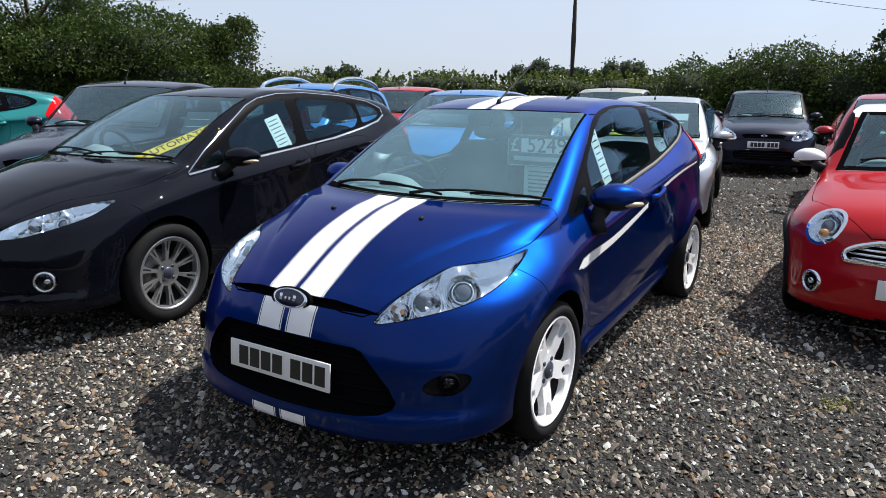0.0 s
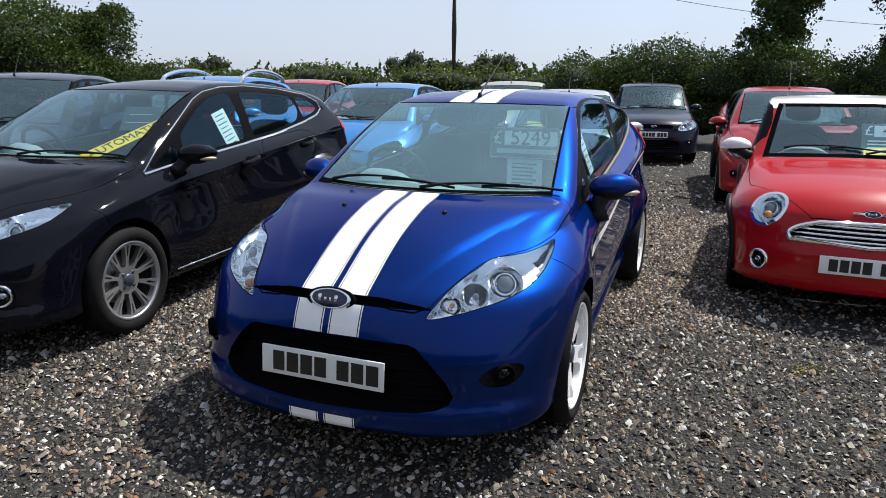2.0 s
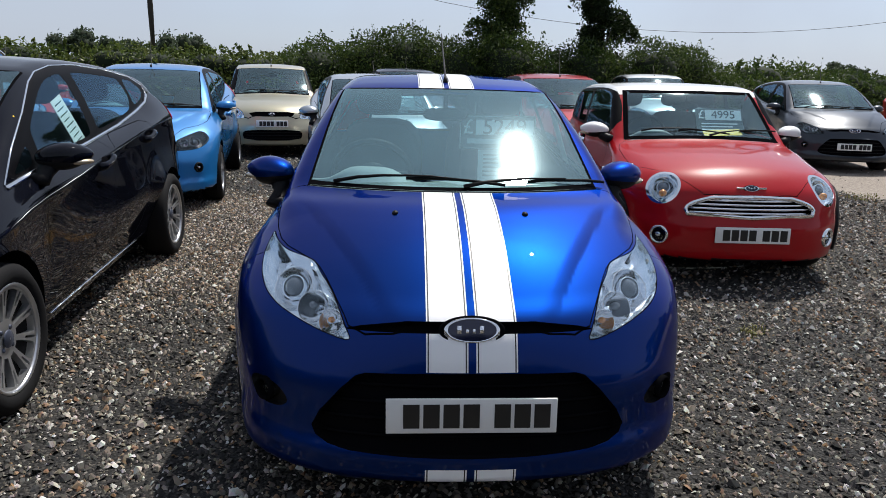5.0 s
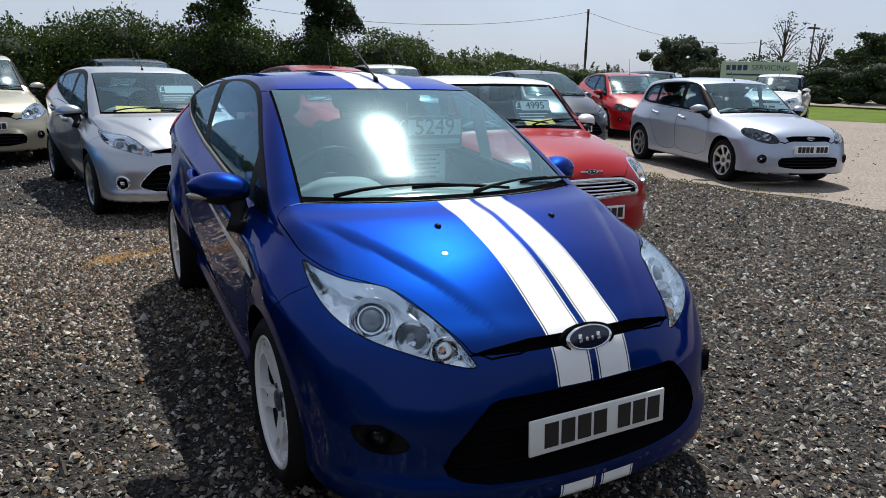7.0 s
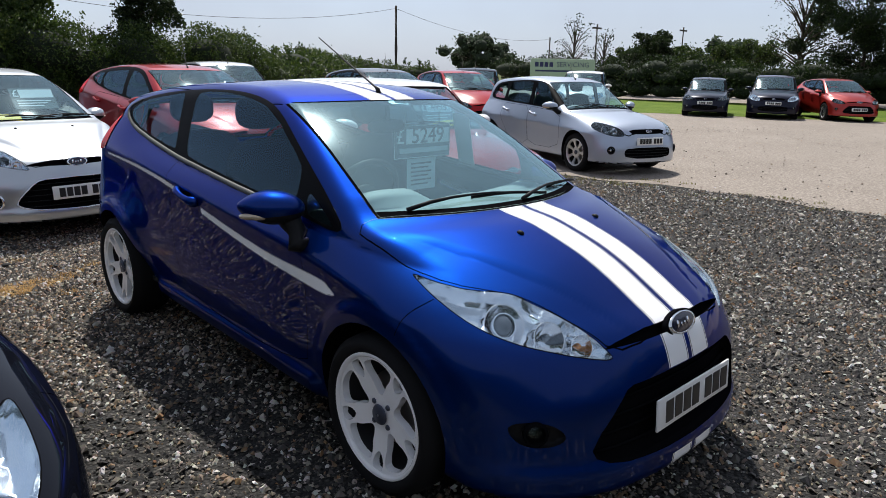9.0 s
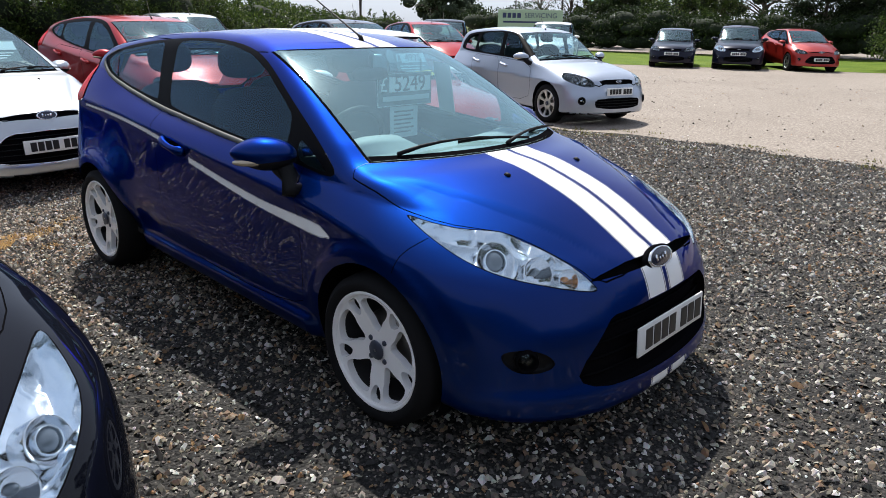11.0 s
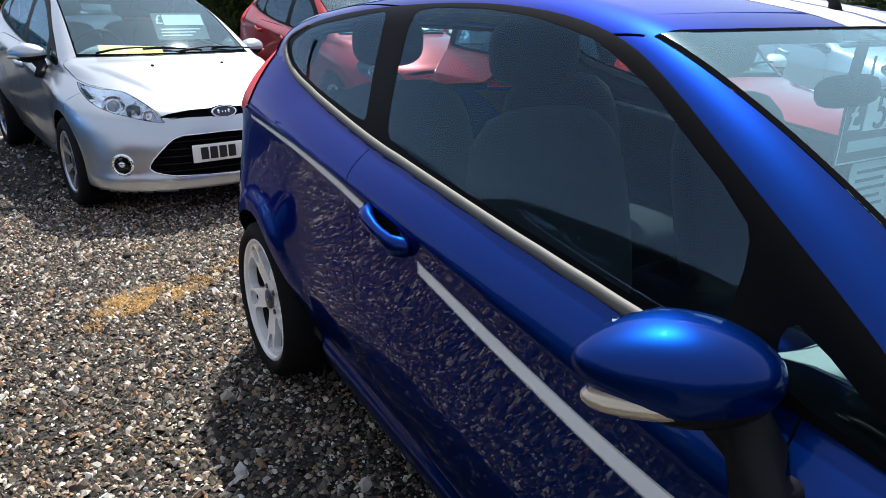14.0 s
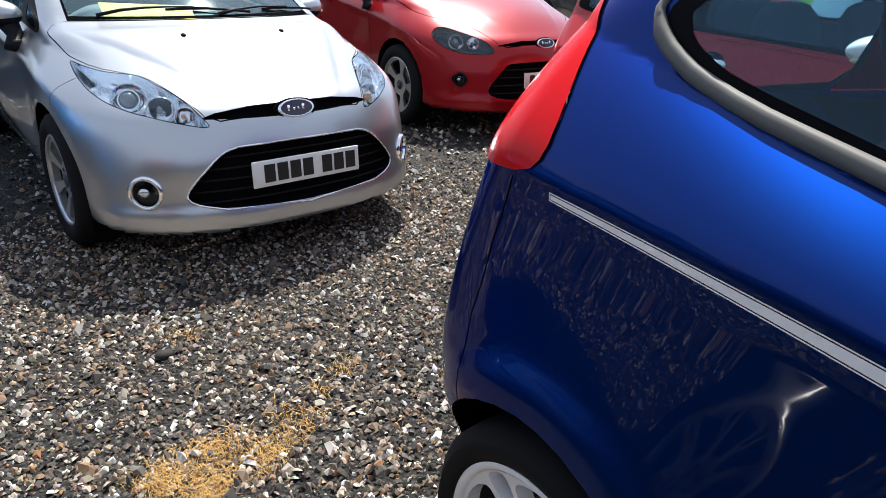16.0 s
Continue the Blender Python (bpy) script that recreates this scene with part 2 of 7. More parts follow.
def spline(points):
    """A smooth curve through (x, y) points that does not overshoot; constant beyond its ends' slope."""
    xs, ys = np.array([p[0] for p in points], float), np.array([p[1] for p in points], float)
    h, d = np.diff(xs), np.diff(ys) / np.diff(xs)
    m = np.zeros(len(xs))
    m[0], m[-1] = d[0], d[-1]
    for k in range(1, len(xs) - 1):
        if d[k - 1] * d[k] > 0:
            w1, w2 = 2 * h[k] + h[k - 1], h[k] + 2 * h[k - 1]
            m[k] = (w1 + w2) / (w1 / d[k - 1] + w2 / d[k])

    def at(x):
        x = np.asarray(x, float)
        k = np.clip(np.searchsorted(xs, x) - 1, 0, len(h) - 1)
        t = np.clip((x - xs[k]) / h[k], 0, 1)
        y = ys[k] * (1 + 2 * t) * (1 - t) ** 2 + h[k] * m[k] * t * (1 - t) ** 2 + ys[k + 1] * t * t * (3 - 2 * t) + h[k] * m[k + 1] * t * t * (t - 1)
        return y + m[0] * np.minimum(x - xs[0], 0) + m[-1] * np.maximum(x - xs[-1], 0)

    return at


def smax(a, b, k):
    h = np.maximum(k - np.abs(a - b), 0) / k
    return np.maximum(a, b) + h * h * k / 4


def text_mesh(name, words, height, material, m, parent, label="", thick=0.001):
    """Words in the built-in font as a mesh; m places it, its own x to the right and y up, centred."""
    cu = bpy.data.curves.new(name, "FONT")
    cu.body, cu.size, cu.align_x, cu.align_y, cu.extrude = words, height / 0.7, "CENTER", "CENTER", thick
    ob = bpy.data.objects.new(name, cu)
    me = bpy.data.meshes.new_from_object(ob)
    bpy.data.objects.remove(ob)
    bpy.data.curves.remove(cu)
    me.transform(m)
    return link_mesh(name, me, material, parent, label)


def recolour(ob, swaps):
    """Other materials on a copy that shares its meshes."""
    for o in (ob, *ob.children_recursive):
        if o.type == "MESH":
            for slot in o.material_slots:
                for old, fresh in swaps:
                    if slot.material == old:
                        slot.link = "OBJECT"
                        slot.material = fresh
    return ob


# ---------------------------------------------------------------- car bodies
SIDE = (Vector((0, 1, 0)), Vector((0, 0, 1)), Vector((1, 0, 0)))
TOP = (Vector((1, 0, 0)), Vector((0, 1, 0)), Vector((0, 0, 1)))
FRONT = (Vector((1, 0, 0)), Vector((0, 0, 1)), Vector((0, -1, 0)))
REAR = (Vector((1, 0, 0)), Vector((0, 0, 1)), Vector((0, 1, 0)))


def slanted(n):
    """A view from the direction n."""
    n = Vector(n).normalized()
    u = Vector((0, 0, 1)).cross(n).normalized()
    return (u, n.cross(u), n)




def flat(points, view):
    return [(Vector(p).dot(view[0]), Vector(p).dot(view[1])) for p in points]


class Shell:
    """Half a car's skin (x >= 0, nose towards -y), from its profile, plan and section curves."""

    def __init__(self, s):
        self.s = s
        self.top, self.crown, self.zc, self.zb = (spline(s[k]) for k in ("top", "crown", "crease", "belt"))
        self.wc, self.wb, self.low, self.nose, self.tail = (spline(s[k]) for k in ("width", "belt_width", "low", "nose", "tail"))
        self.bot, self.bow, self.soft = spline(s["bottom"]), spline(s["bow"]), spline(s["soft"])

    def f(self, p):
        s = self.s
        x, y, z = np.abs(p[:, 0]), p[:, 1], p[:, 2]
        ys = y - self.bow(y) * x * x
        t = self.top(ys) - self.crown(y) * x * x
        if s.get("ridge"):
            drop, a, b = s["ridge"]
            t = t - drop * np.clip((x - np.clip(a + b * (y + 0.65), 0.1, 1)) / 0.05, 0, 1) ** 1.5 * np.clip((0.15 - y) / 0.2, 0, 1)
        slope = (self.top(ys + 0.01) - self.top(ys - 0.01)) / 0.02
        up = (z - t) / np.sqrt(1 + slope * slope)
        zc, zb, wc, wb = self.zc(y), self.zb(y), self.wc(y), self.wb(y)
        k = np.clip((z - zc) / np.maximum(zb - zc, 0.02), 0, 1)
        below = wc - self.low(np.maximum(zc - z, 0))
        over = np.maximum(z - zb, 0)
        w = np.where(z < zc, below, wc + (wb - wc) * (k ** s.get("shoulder", 1.6))) - over * s["lean"] - over * over * s.get("curl", 0.12)
        for ya in (0.0, s["base"]):
            much = s["flare"] if ya == 0.0 else s.get("flare_rear", s["flare"])
            w = w + much * np.exp(-(((y - ya) / 0.36) ** 4)) * np.exp(-(((z - s.get("flare_z", 0.5)) / 0.2) ** 2))
        if s.get("lip"):
            for ya in (0.0, s["base"]):
                r = np.hypot(y - ya, z - s["wheel"])
                w = w + s["lip"] * np.exp(-(((r - s["wheel"] - 0.06) / 0.055) ** 4)) * np.clip((z - 0.3) / 0.15, 0, 1)
        if s.get("skirt"):
            w = w + s["skirt"] * np.exp(-(((z - 0.255) / 0.055) ** 4)) * np.clip((y - 0.36) / 0.06, 0, 1) * np.clip((2.12 - y) / 0.06, 0, 1)
        side = (x - w) * 0.93
        a, b = s["nose_plan"]
        front = self.nose(z) + a * x * x + b * x ** 4 - y
        a, b = s["tail_plan"]
        rear = y - self.tail(z) + a * x * x + b * x ** 4
        d = smax(side, up, self.soft(y))
        d = smax(d, front * 0.85, s.get("nose_soft", 0.09))
        d = smax(d, rear * 0.85, 0.09)
        return smax(d, self.bot(y) - z, 0.03)

    def normals(self, p):
        e = 0.004
        g = np.stack([self.f(p + np.eye(3)[k] * e) - self.f(p - np.eye(3)[k] * e) for k in range(3)], 1)
        g[np.abs(p[:, 0]) < 1e-5, 0] = 0
        return g / np.maximum(np.linalg.norm(g, axis=1, keepdims=True), 1e-9)

    def drop(self, p, way, reach=3.0):
        """Where a ray from outside first meets the skin."""
        t = np.linspace(0, reach, 600)[:, None]
        q = np.asarray(p, float) + t * np.asarray(way, float)
        hit = np.nonzero(self.f(q) < 0)[0]
        return Vector(q[hit[0]]) if len(hit) else Vector(q[-1])

    def on_side(self, y, z):
        return self.drop((1.3, y, z), (-1, 0, 0), 1.3)

    def on_top(self, x, y):
        return self.drop((x, y, 2.0), (0, 0, -1), 2.0)

    def on_nose(self, x, z):
        return self.drop((x, self.s["ends"][0] - 0.3, z), (0, 1, 0), 1.5)

    def mesh(self, res):
        y0, y1 = self.s["ends"]
        lo, hi = np.array([0, y0 - 0.15, 0.0]), np.array([1.05, y1 + 0.15, self.s["high"] + 0.2])
        nx, ny, nz = (max(4, round(d / res)) for d in (0.95, y1 - y0 + 0.3, self.s["high"] + 0.1))
        g = [np.linspace(lo[k], hi[k], n + 1) for k, n in enumerate((nx, ny, nz))]
        pts, quads = [], []

        def sheet(fix, value, i, j):
            start, n, m = sum(len(p) for p in pts), len(g[i]), len(g[j])
            u, v = np.meshgrid(g[i], g[j], indexing="ij")
            p = np.zeros((n * m, 3))
            p[:, fix], p[:, i], p[:, j] = value, u.ravel(), v.ravel()
            pts.append(p)
            a = (np.arange(n - 1)[:, None] * m + np.arange(m - 1)[None]).ravel() + start
            quads.append(np.stack([a, a + m, a + m + 1, a + 1], 1))

        sheet(0, hi[0], 1, 2), sheet(2, hi[2], 0, 1), sheet(2, lo[2], 0, 1), sheet(1, lo[1], 0, 2), sheet(1, hi[1], 0, 2)
        p, quads = np.concatenate(pts), np.concatenate(quads)
        zs = self.s.get("spine", 0.55)
        q = np.stack([0 * p[:, 0], np.clip(p[:, 1], y0 + 0.75, y1 - 0.75), np.full(len(p), zs)], 1)
        a, b = np.zeros(len(p)), np.ones(len(p))
        for _ in range(34):
            mid = (a + b) / 2
            out = self.f(q + (p - q) * mid[:, None]) > 0
            a, b = np.where(out, a, mid), np.where(out, mid, b)
        p = q + (p - q) * b[:, None]
        p[p[:, 0] < 1e-6, 0] = 0
        bm = bmesh.new()
        vs = [bm.verts.new(c) for c in p]
        for f in quads:
            bm.faces.new([vs[k] for k in f])
        bmesh.ops.remove_doubles(bm, verts=bm.verts[:], dist=1e-4)
        bm.normal_update()
        for f in bm.faces:
            c = f.calc_center_median()
            if (c - Vector((0, min(max(c.y, y0 + 0.75), y1 - 0.75), zs))).dot(f.normal) < 0:
                f.normal_flip()
        return bm


class Cutter:
    """Cuts outlines into a half shell and sorts its faces into named regions."""

    def __init__(self, bm):
        self.bm, self.layer, self.names = bm, bm.faces.layers.int.new("region"), ["body"]
        bm.normal_update()
        self.all, self.info = [], np.zeros((0, 7))
        self.note(bm.faces[:])

    def note(self, faces):
        """Remembers each face's middle, reach and normal."""
        rows = []
        for f in faces:
            c = f.calc_center_median()
            rows.append((*c, max((v.co - c).length for v in f.verts), *f.normal))
        start = len(self.all)
        self.all += faces
        if rows:
            self.info = np.concatenate([self.info, np.array(rows)])
        return np.arange(start, len(self.all))

    def tag(self, name):
        if name not in self.names:
            self.names.append(name)
        return self.names.index(name)

    def cut(self, name, poly, view, only=None, facing=0.02):
        bm, (au, av, an) = self.bm, view
        tag = self.tag(name)
        only = None if only is None else {self.tag(n) for n in only}
        us, vs = [p[0] for p in poly], [p[1] for p in poly]

        def seen(ids):
            i = self.info[ids]
            return i[:, :3] @ np.array(au), i[:, :3] @ np.array(av), i[:, 3] + 1e-4

        ids = np.nonzero(self.info[:, 4:] @ np.array(an) >= facing)[0]
        u, v, r = seen(ids)
        ids = ids[(u + r > min(us)) & (u - r < max(us)) & (v + r > min(vs)) & (v - r < max(vs))]
        u, v, r = seen(ids)
        for a, b in zip(poly, poly[1:] + poly[:1]):
            dx, dy = b[0] - a[0], b[1] - a[1]
            length = math.hypot(dx, dy)
            if length < 1e-6:
                continue
            dx, dy = dx / length, dy / length
            d, t = (u - a[0]) * dy - (v - a[1]) * dx, (u - a[0]) * dx + (v - a[1]) * dy
            some = []
            for k in ids[(np.abs(d) < r) & (t > -r) & (t < length + r)]:
                f = self.all[k]
                left = right = False
                first, last = 1e9, -1e9
                for w in f.verts:
                    p, q = w.co.dot(au) - a[0], w.co.dot(av) - a[1]
                    d1, t1 = p * dy - q * dx, p * dx + q * dy
                    left, right = left or d1 > 1e-5, right or d1 < -1e-5
                    first, last = min(first, t1), max(last, t1)
                if left and right and last > -1e-5 and first < length + 1e-5:
                    some.append(f)
            if not some:
                continue
            old = set(some)
            geom = some + list({e for f in some for e in f.edges}) + list({w for f in some for w in f.verts})
            out = bmesh.ops.bisect_plane(bm, geom=geom, dist=1e-5, plane_co=au * a[0] + av * a[1], plane_no=au * dy - av * dx)
            fresh = [f for f in out["geom"] if isinstance(f, bmesh.types.BMFace) and f not in old]
            for f in fresh:
                f.normal_update()
            ids = np.concatenate([ids, self.note(fresh)])
            u, v, r = seen(ids)
        for k in ids:
            f = self.all[k]
            c = f.calc_center_median()
            if (only is None or f[self.layer] in only) and inside(poly, c.dot(au), c.dot(av)):
                f[self.layer] = tag
        return self

    def seam(self, name, poly, view, gap=0.005, only=None):
        """A panel within a dark gap."""
        keep = set(self.names if only is None else only) - {"gap"}
        self.cut("gap", poly, view, keep)
        return self.cut(name, inset(poly, gap), view, ["gap"])

    def line(self, points, view, gap=0.005, name="gap", only=None):
        """A gap along an open line."""
        for (ax, ay), (bx, by) in zip(points, points[1:]):
            n = Vector((ay - by, bx - ax)).normalized() * gap / 2
            self.cut(name, [(ax + n.x, ay + n.y), (bx + n.x, by + n.y), (bx - n.x, by - n.y), (ax - n.x, ay - n.y)], view, only)
        return self

    def faces(self, name):
        t = self.names.index(name) if name in self.names else -1
        return [f for f in self.bm.faces if f[self.layer] == t]


def skin(shell, faces, name, material, parent, whole=True, side=1, push=0.0, label="", rough=None):
    """Faces of the half shell as a part: both halves welded, or one side alone."""
    ids, co, polys = {}, [], []
    for f in faces:
        row = []
        for v in f.verts:
            if v.index not in ids:
                ids[v.index] = len(co)
                co.append(v.co[:])
            row.append(ids[v.index])
        polys.append(row)
    if not polys:
        return None
    co = np.array(co)
    nn = shell.normals(co)
    co = co + nn * push
    if whole:
        mid = np.abs(co[:, 0]) < 2e-4
        co[mid, 0] = 0
        mate = np.where(mid, np.arange(len(co)), 0)
        mate[~mid] = len(co) + np.arange((~mid).sum())
        polys = polys + [[int(mate[k]) for k in row[::-1]] for row in polys]
        co = np.concatenate([co, co[~mid] * (-1, 1, 1)])
        nn = np.concatenate([nn, nn[~mid] * (-1, 1, 1)])
    elif side < 0:
        co, nn, polys = co * (-1, 1, 1), nn * (-1, 1, 1), [row[::-1] for row in polys]
    me = bpy.data.meshes.new(name)
    me.from_pydata(co.tolist(), [], polys)
    me.update()
    me.shade_smooth()
    me.normals_split_custom_set_from_vertices(nn.tolist())
    return link_mesh(name, me, material, parent, label)


# ---------------------------------------------------------------- car models: curves in metres, front axle at y = 0
HATCH = dict(
    ends=(-0.80, 3.12), high=1.43, base=2.489, wheel=0.300, hub=0.80, lean=0.25, curl=0.46, flare=0.022, flare_rear=0.052, flare_z=0.56,
    top=[(-0.95, 0.50), (-0.80, 0.60), (-0.72, 0.69), (-0.62, 0.748), (-0.45, 0.828), (-0.25, 0.902), (-0.12, 0.938), (0.0, 0.957), (0.05, 0.970),
         (0.2, 1.046), (0.5, 1.203), (0.65, 1.272), (0.8, 1.332), (0.9, 1.364), (1.0, 1.384), (1.3, 1.418), (1.6, 1.425), (2.0, 1.412), (2.4, 1.375), (2.7, 1.325),
         (2.78, 1.29), (2.86, 1.18), (3.0, 0.95), (3.1, 0.70)],
    bow=[(-0.9, 0.5), (-0.1, 0.50), (0.15, 0.42), (0.9, 0.35), (1.4, 0.1), (2.2, -0.15), (3, -0.35)],
    crown=[(-0.7, 0.05), (0, 0.05), (0.9, 0.07), (1.5, 0.09), (3, 0.1)],
    crease=[(-0.8, 0.60), (-0.3, 0.68), (0.3, 0.772), (0.72, 0.818), (1.6, 0.922), (2.2, 0.982), (3.1, 1.02)],
    belt=[(-0.8, 0.80), (0, 0.85), (0.22, 0.875), (0.6, 0.915), (1.2, 0.965), (1.76, 1.02), (2.2, 1.09), (2.55, 1.17), (3.1, 1.25)],
    width=[(-0.8, 0.755), (-0.5, 0.782), (-0.2, 0.804), (0, 0.812), (0.3, 0.798), (0.6, 0.793), (1.2, 0.790), (1.9, 0.790), (2.2, 0.787), (2.49, 0.780), (2.9, 0.755), (3.15, 0.70)],
    belt_width=[(-0.8, 0.66), (0, 0.715), (0.22, 0.724), (1.0, 0.716), (1.76, 0.696), (2.2, 0.678), (2.55, 0.652), (3.1, 0.59)],
    low=[(0, 0), (0.06, 0.006), (0.2, 0.009), (0.35, 0.008), (0.46, 0.016), (0.6, 0.05), (0.75, 0.09)],
    bottom=[(-0.8, 0.19), (-0.4, 0.2), (2.2, 0.21), (3.1, 0.28)],
    soft=[(-0.8, 0.12), (-0.1, 0.1), (0.15, 0.05), (0.9, 0.06), (1.3, 0.08), (2.5, 0.08), (3, 0.12)],
    nose=[(0.1, -0.76), (0.2, -0.80), (0.27, -0.80), (0.33, -0.78), (0.45, -0.77), (0.55, -0.755), (0.62, -0.735), (0.68, -0.705), (0.74, -0.62), (0.9, -0.4)],
    nose_plan=(0.165, 0.592), tail_plan=(0.15, 0.35),
    tail=[(0.2, 3.04), (0.35, 3.10), (0.6, 3.12), (0.8, 3.10), (0.95, 3.06), (1.2, 2.95), (1.4, 2.85)],
    screen=(0.03, 0.615, 0.86, 0.525, 0.5),
    dlo=[(0.25, 0.885), (0.6, 0.925), (1.2, 0.977), (1.76, 1.032), (2.2, 1.10), (2.42, 1.145), (2.53, 1.20), (2.52, 1.25), (2.36, 1.312), (2.0, 1.358),
         (1.6, 1.38), (1.3, 1.372), (1.08, 1.34), (0.93, 1.29), (0.685, 1.16), (0.435, 1.017)],
    panes=[[(0.34, 0.908), (0.55, 0.932), (0.562, 1.03)],
           [(0.63, 0.945), (1.2, 0.995), (1.68, 1.043), (1.72, 1.2), (1.775, 1.362), (1.5, 1.367), (1.3, 1.355), (1.09, 1.322), (0.92, 1.258), (0.64, 1.105)],
           [(1.805, 1.060), (2.2, 1.118), (2.42, 1.165), (2.495, 1.21), (2.48, 1.245), (2.34, 1.295), (2.0, 1.341), (1.90, 1.351)]],
    doors=[[(0.50, 0.90), (0.46, 0.75), (0.44, 0.45), (0.47, 0.31), (1.52, 0.31), (1.64, 0.40), (1.705, 0.60), (1.70, 0.90), (1.726, 0.962), (1.765, 1.09), (1.2, 1.02), (0.5, 0.96)]],
    handles=[(1.475, 0.878)],
    bonnet=[(-0.3, 0.03), (0.3, 0.075), (0.60, 0.225), (0.705, 0.235), (0.712, 0.14), (0.703, 0.03), (0.693, -0.06), (0.65, -0.21), (0.558, -0.32), (0.51, -0.37), (0.455, -0.485), (0.415, -0.58), (0.37, -0.67), (0.2, -0.70), (-0.3, -0.712)],
    lamp=[(0.362, -0.683, 0.61), (0.39, -0.644, 0.66), (0.415, -0.58, 0.703), (0.455, -0.485, 0.745), (0.486, -0.432, 0.766), (0.512, -0.364, 0.791), (0.558, -0.318, 0.796), (0.62, -0.26, 0.80), (0.655, -0.20, 0.809), (0.68, -0.14, 0.818), (0.70, -0.055, 0.831),
          (0.712, -0.146, 0.796), (0.715, -0.215, 0.77), (0.706, -0.318, 0.732), (0.678, -0.41, 0.702), (0.63, -0.49, 0.677), (0.566, -0.555, 0.658), (0.478, -0.623, 0.633)],
    bowls=[(0.597, 0.738, 0.070), (0.512, 0.702, 0.055), (0.445, 0.668, 0.040)],
    slot=[(-0.02, 0.684), (0.2, 0.681), (0.34, 0.662), (0.40, 0.648), (0.3, 0.649), (0.15, 0.652), (-0.02, 0.653)],
    grille=[(-0.3, 0.545), (0.31, 0.54), (0.37, 0.52), (0.50, 0.365), (0.475, 0.31), (0.34, 0.287), (-0.3, 0.275)],
    fog=(0.65, 0.425, 0.040), plate=(0.42, 0.26, 0.0555), badge=(0.663, 0.088, 0.039),
    tail_lamp=[(2.72, 1.335), (2.68, 1.25), (2.635, 1.16), (2.60, 1.09), (2.59, 1.03), (2.62, 1.0), (2.75, 0.985), (3.2, 0.985), (3.2, 1.335)],
    rear_glass=[(-0.3, 1.30), (0.42, 1.27), (0.5, 1.05), (0.45, 0.99), (-0.3, 0.97)],
    crease_cut=True, mirror=(0.60, 0.955), rim="five_y", ridge=(0.007, 0.22, 0.5),
)
FIVE_PANES = [[(0.34, 0.908), (0.55, 0.932), (0.562, 1.03)],
              [(0.63, 0.945), (1.2, 0.995), (1.31, 1.008), (1.33, 1.338), (1.1, 1.303), (0.93, 1.238), (0.65, 1.085)],
              [(1.42, 1.018), (1.76, 1.052), (2.08, 1.1), (2.16, 1.18), (2.1, 1.305), (1.45, 1.345)],
              [(2.2, 1.12), (2.42, 1.165), (2.49, 1.21), (2.34, 1.285), (2.17, 1.3)]]
FIVE_DOORS = [[(0.50, 0.90), (0.46, 0.75), (0.44, 0.45), (0.47, 0.31), (1.30, 0.31), (1.36, 0.6), (1.37, 0.98), (1.2, 0.965)],
              [(1.38, 0.98), (1.37, 0.6), (1.31, 0.31), (1.85, 0.31), (2.02, 0.55), (2.18, 0.70), (2.22, 1.05), (1.76, 1.01)]]


def reshaped(s, base, front, rear, kx, kz, wheel, **more):
    """The same body stretched to another wheelbase, overhangs, width and height."""
    kf, kb, kr = front / -s["ends"][0], base / s["base"], rear / (s["ends"][1] - s["base"])
    fy = lambda y: y * kf if y < 0 else y * kb if y < s["base"] else base + (y - s["base"]) * kr  # noqa: E731
    out = dict(s)
    out.update(ends=(-front, base + rear), high=s["high"] * kz, base=base, wheel=wheel, hub=s["hub"] * kx)
    for k in ("top", "crease", "belt", "bottom"):
        out[k] = [(fy(a), b * kz) for a, b in s[k]]
    for k in ("width", "belt_width"):
        out[k] = [(fy(a), b * kx) for a, b in s[k]]
    for k in ("bow", "crown", "soft"):
        out[k] = [(fy(a), b) for a, b in s[k]]
    for k in ("nose", "tail"):
        out[k] = [(a * kz, fy(b)) for a, b in s[k]]
    for k in ("dlo", "tail_lamp"):
        out[k] = [(fy(a), b * kz) for a, b in s[k]]
    for k in ("panes", "doors"):
        out[k] = [[(fy(a), b * kz) for a, b in p] for p in s[k]]
    out["handles"] = [(fy(a), b * kz) for a, b in s["handles"]]
    out["bonnet"] = [(a * kx, fy(b)) for a, b in s["bonnet"]]
    out["lamp"] = [(a * kx, fy(b), c * kz) for a, b, c in s["lamp"]]
    for k in ("slot", "grille", "rear_glass"):
        out[k] = [(a * kx, b * kz) for a, b in s[k]]
    out["bowls"] = [(a * kx, b * kz, c) for a, b, c in s["bowls"]]
    a, b, c = s["fog"]
    out["fog"] = (a * kx, b * kz, c)
    a, b, c, d, e = s["screen"]
    out["screen"] = (fy(a), b * kx, fy(c), d * kx, e)
    out["mirror"] = (fy(s["mirror"][0]), s["mirror"][1] * kz)
    out["plate"] = (s["plate"][0] * kz, *s["plate"][1:])
    out["badge"] = (s["badge"][0] * kz, *s["badge"][1:])
    out["spine"] = 0.55 * kz
    out.update(more)
    return out


# ---------------------------------------------------------------- a car and its parts
def bevelled(points, r):
    """An outline with each corner cut off at r."""
    out, n = [], len(points)
    for k in range(n):
        p, a, b = (Vector(points[(k + j) % n]) for j in (0, -1, 1))
        for q in (a, b):
            d = q - p
            out.append(tuple(p + d * min(0.3, r / max(d.length, 1e-6))))
    return out


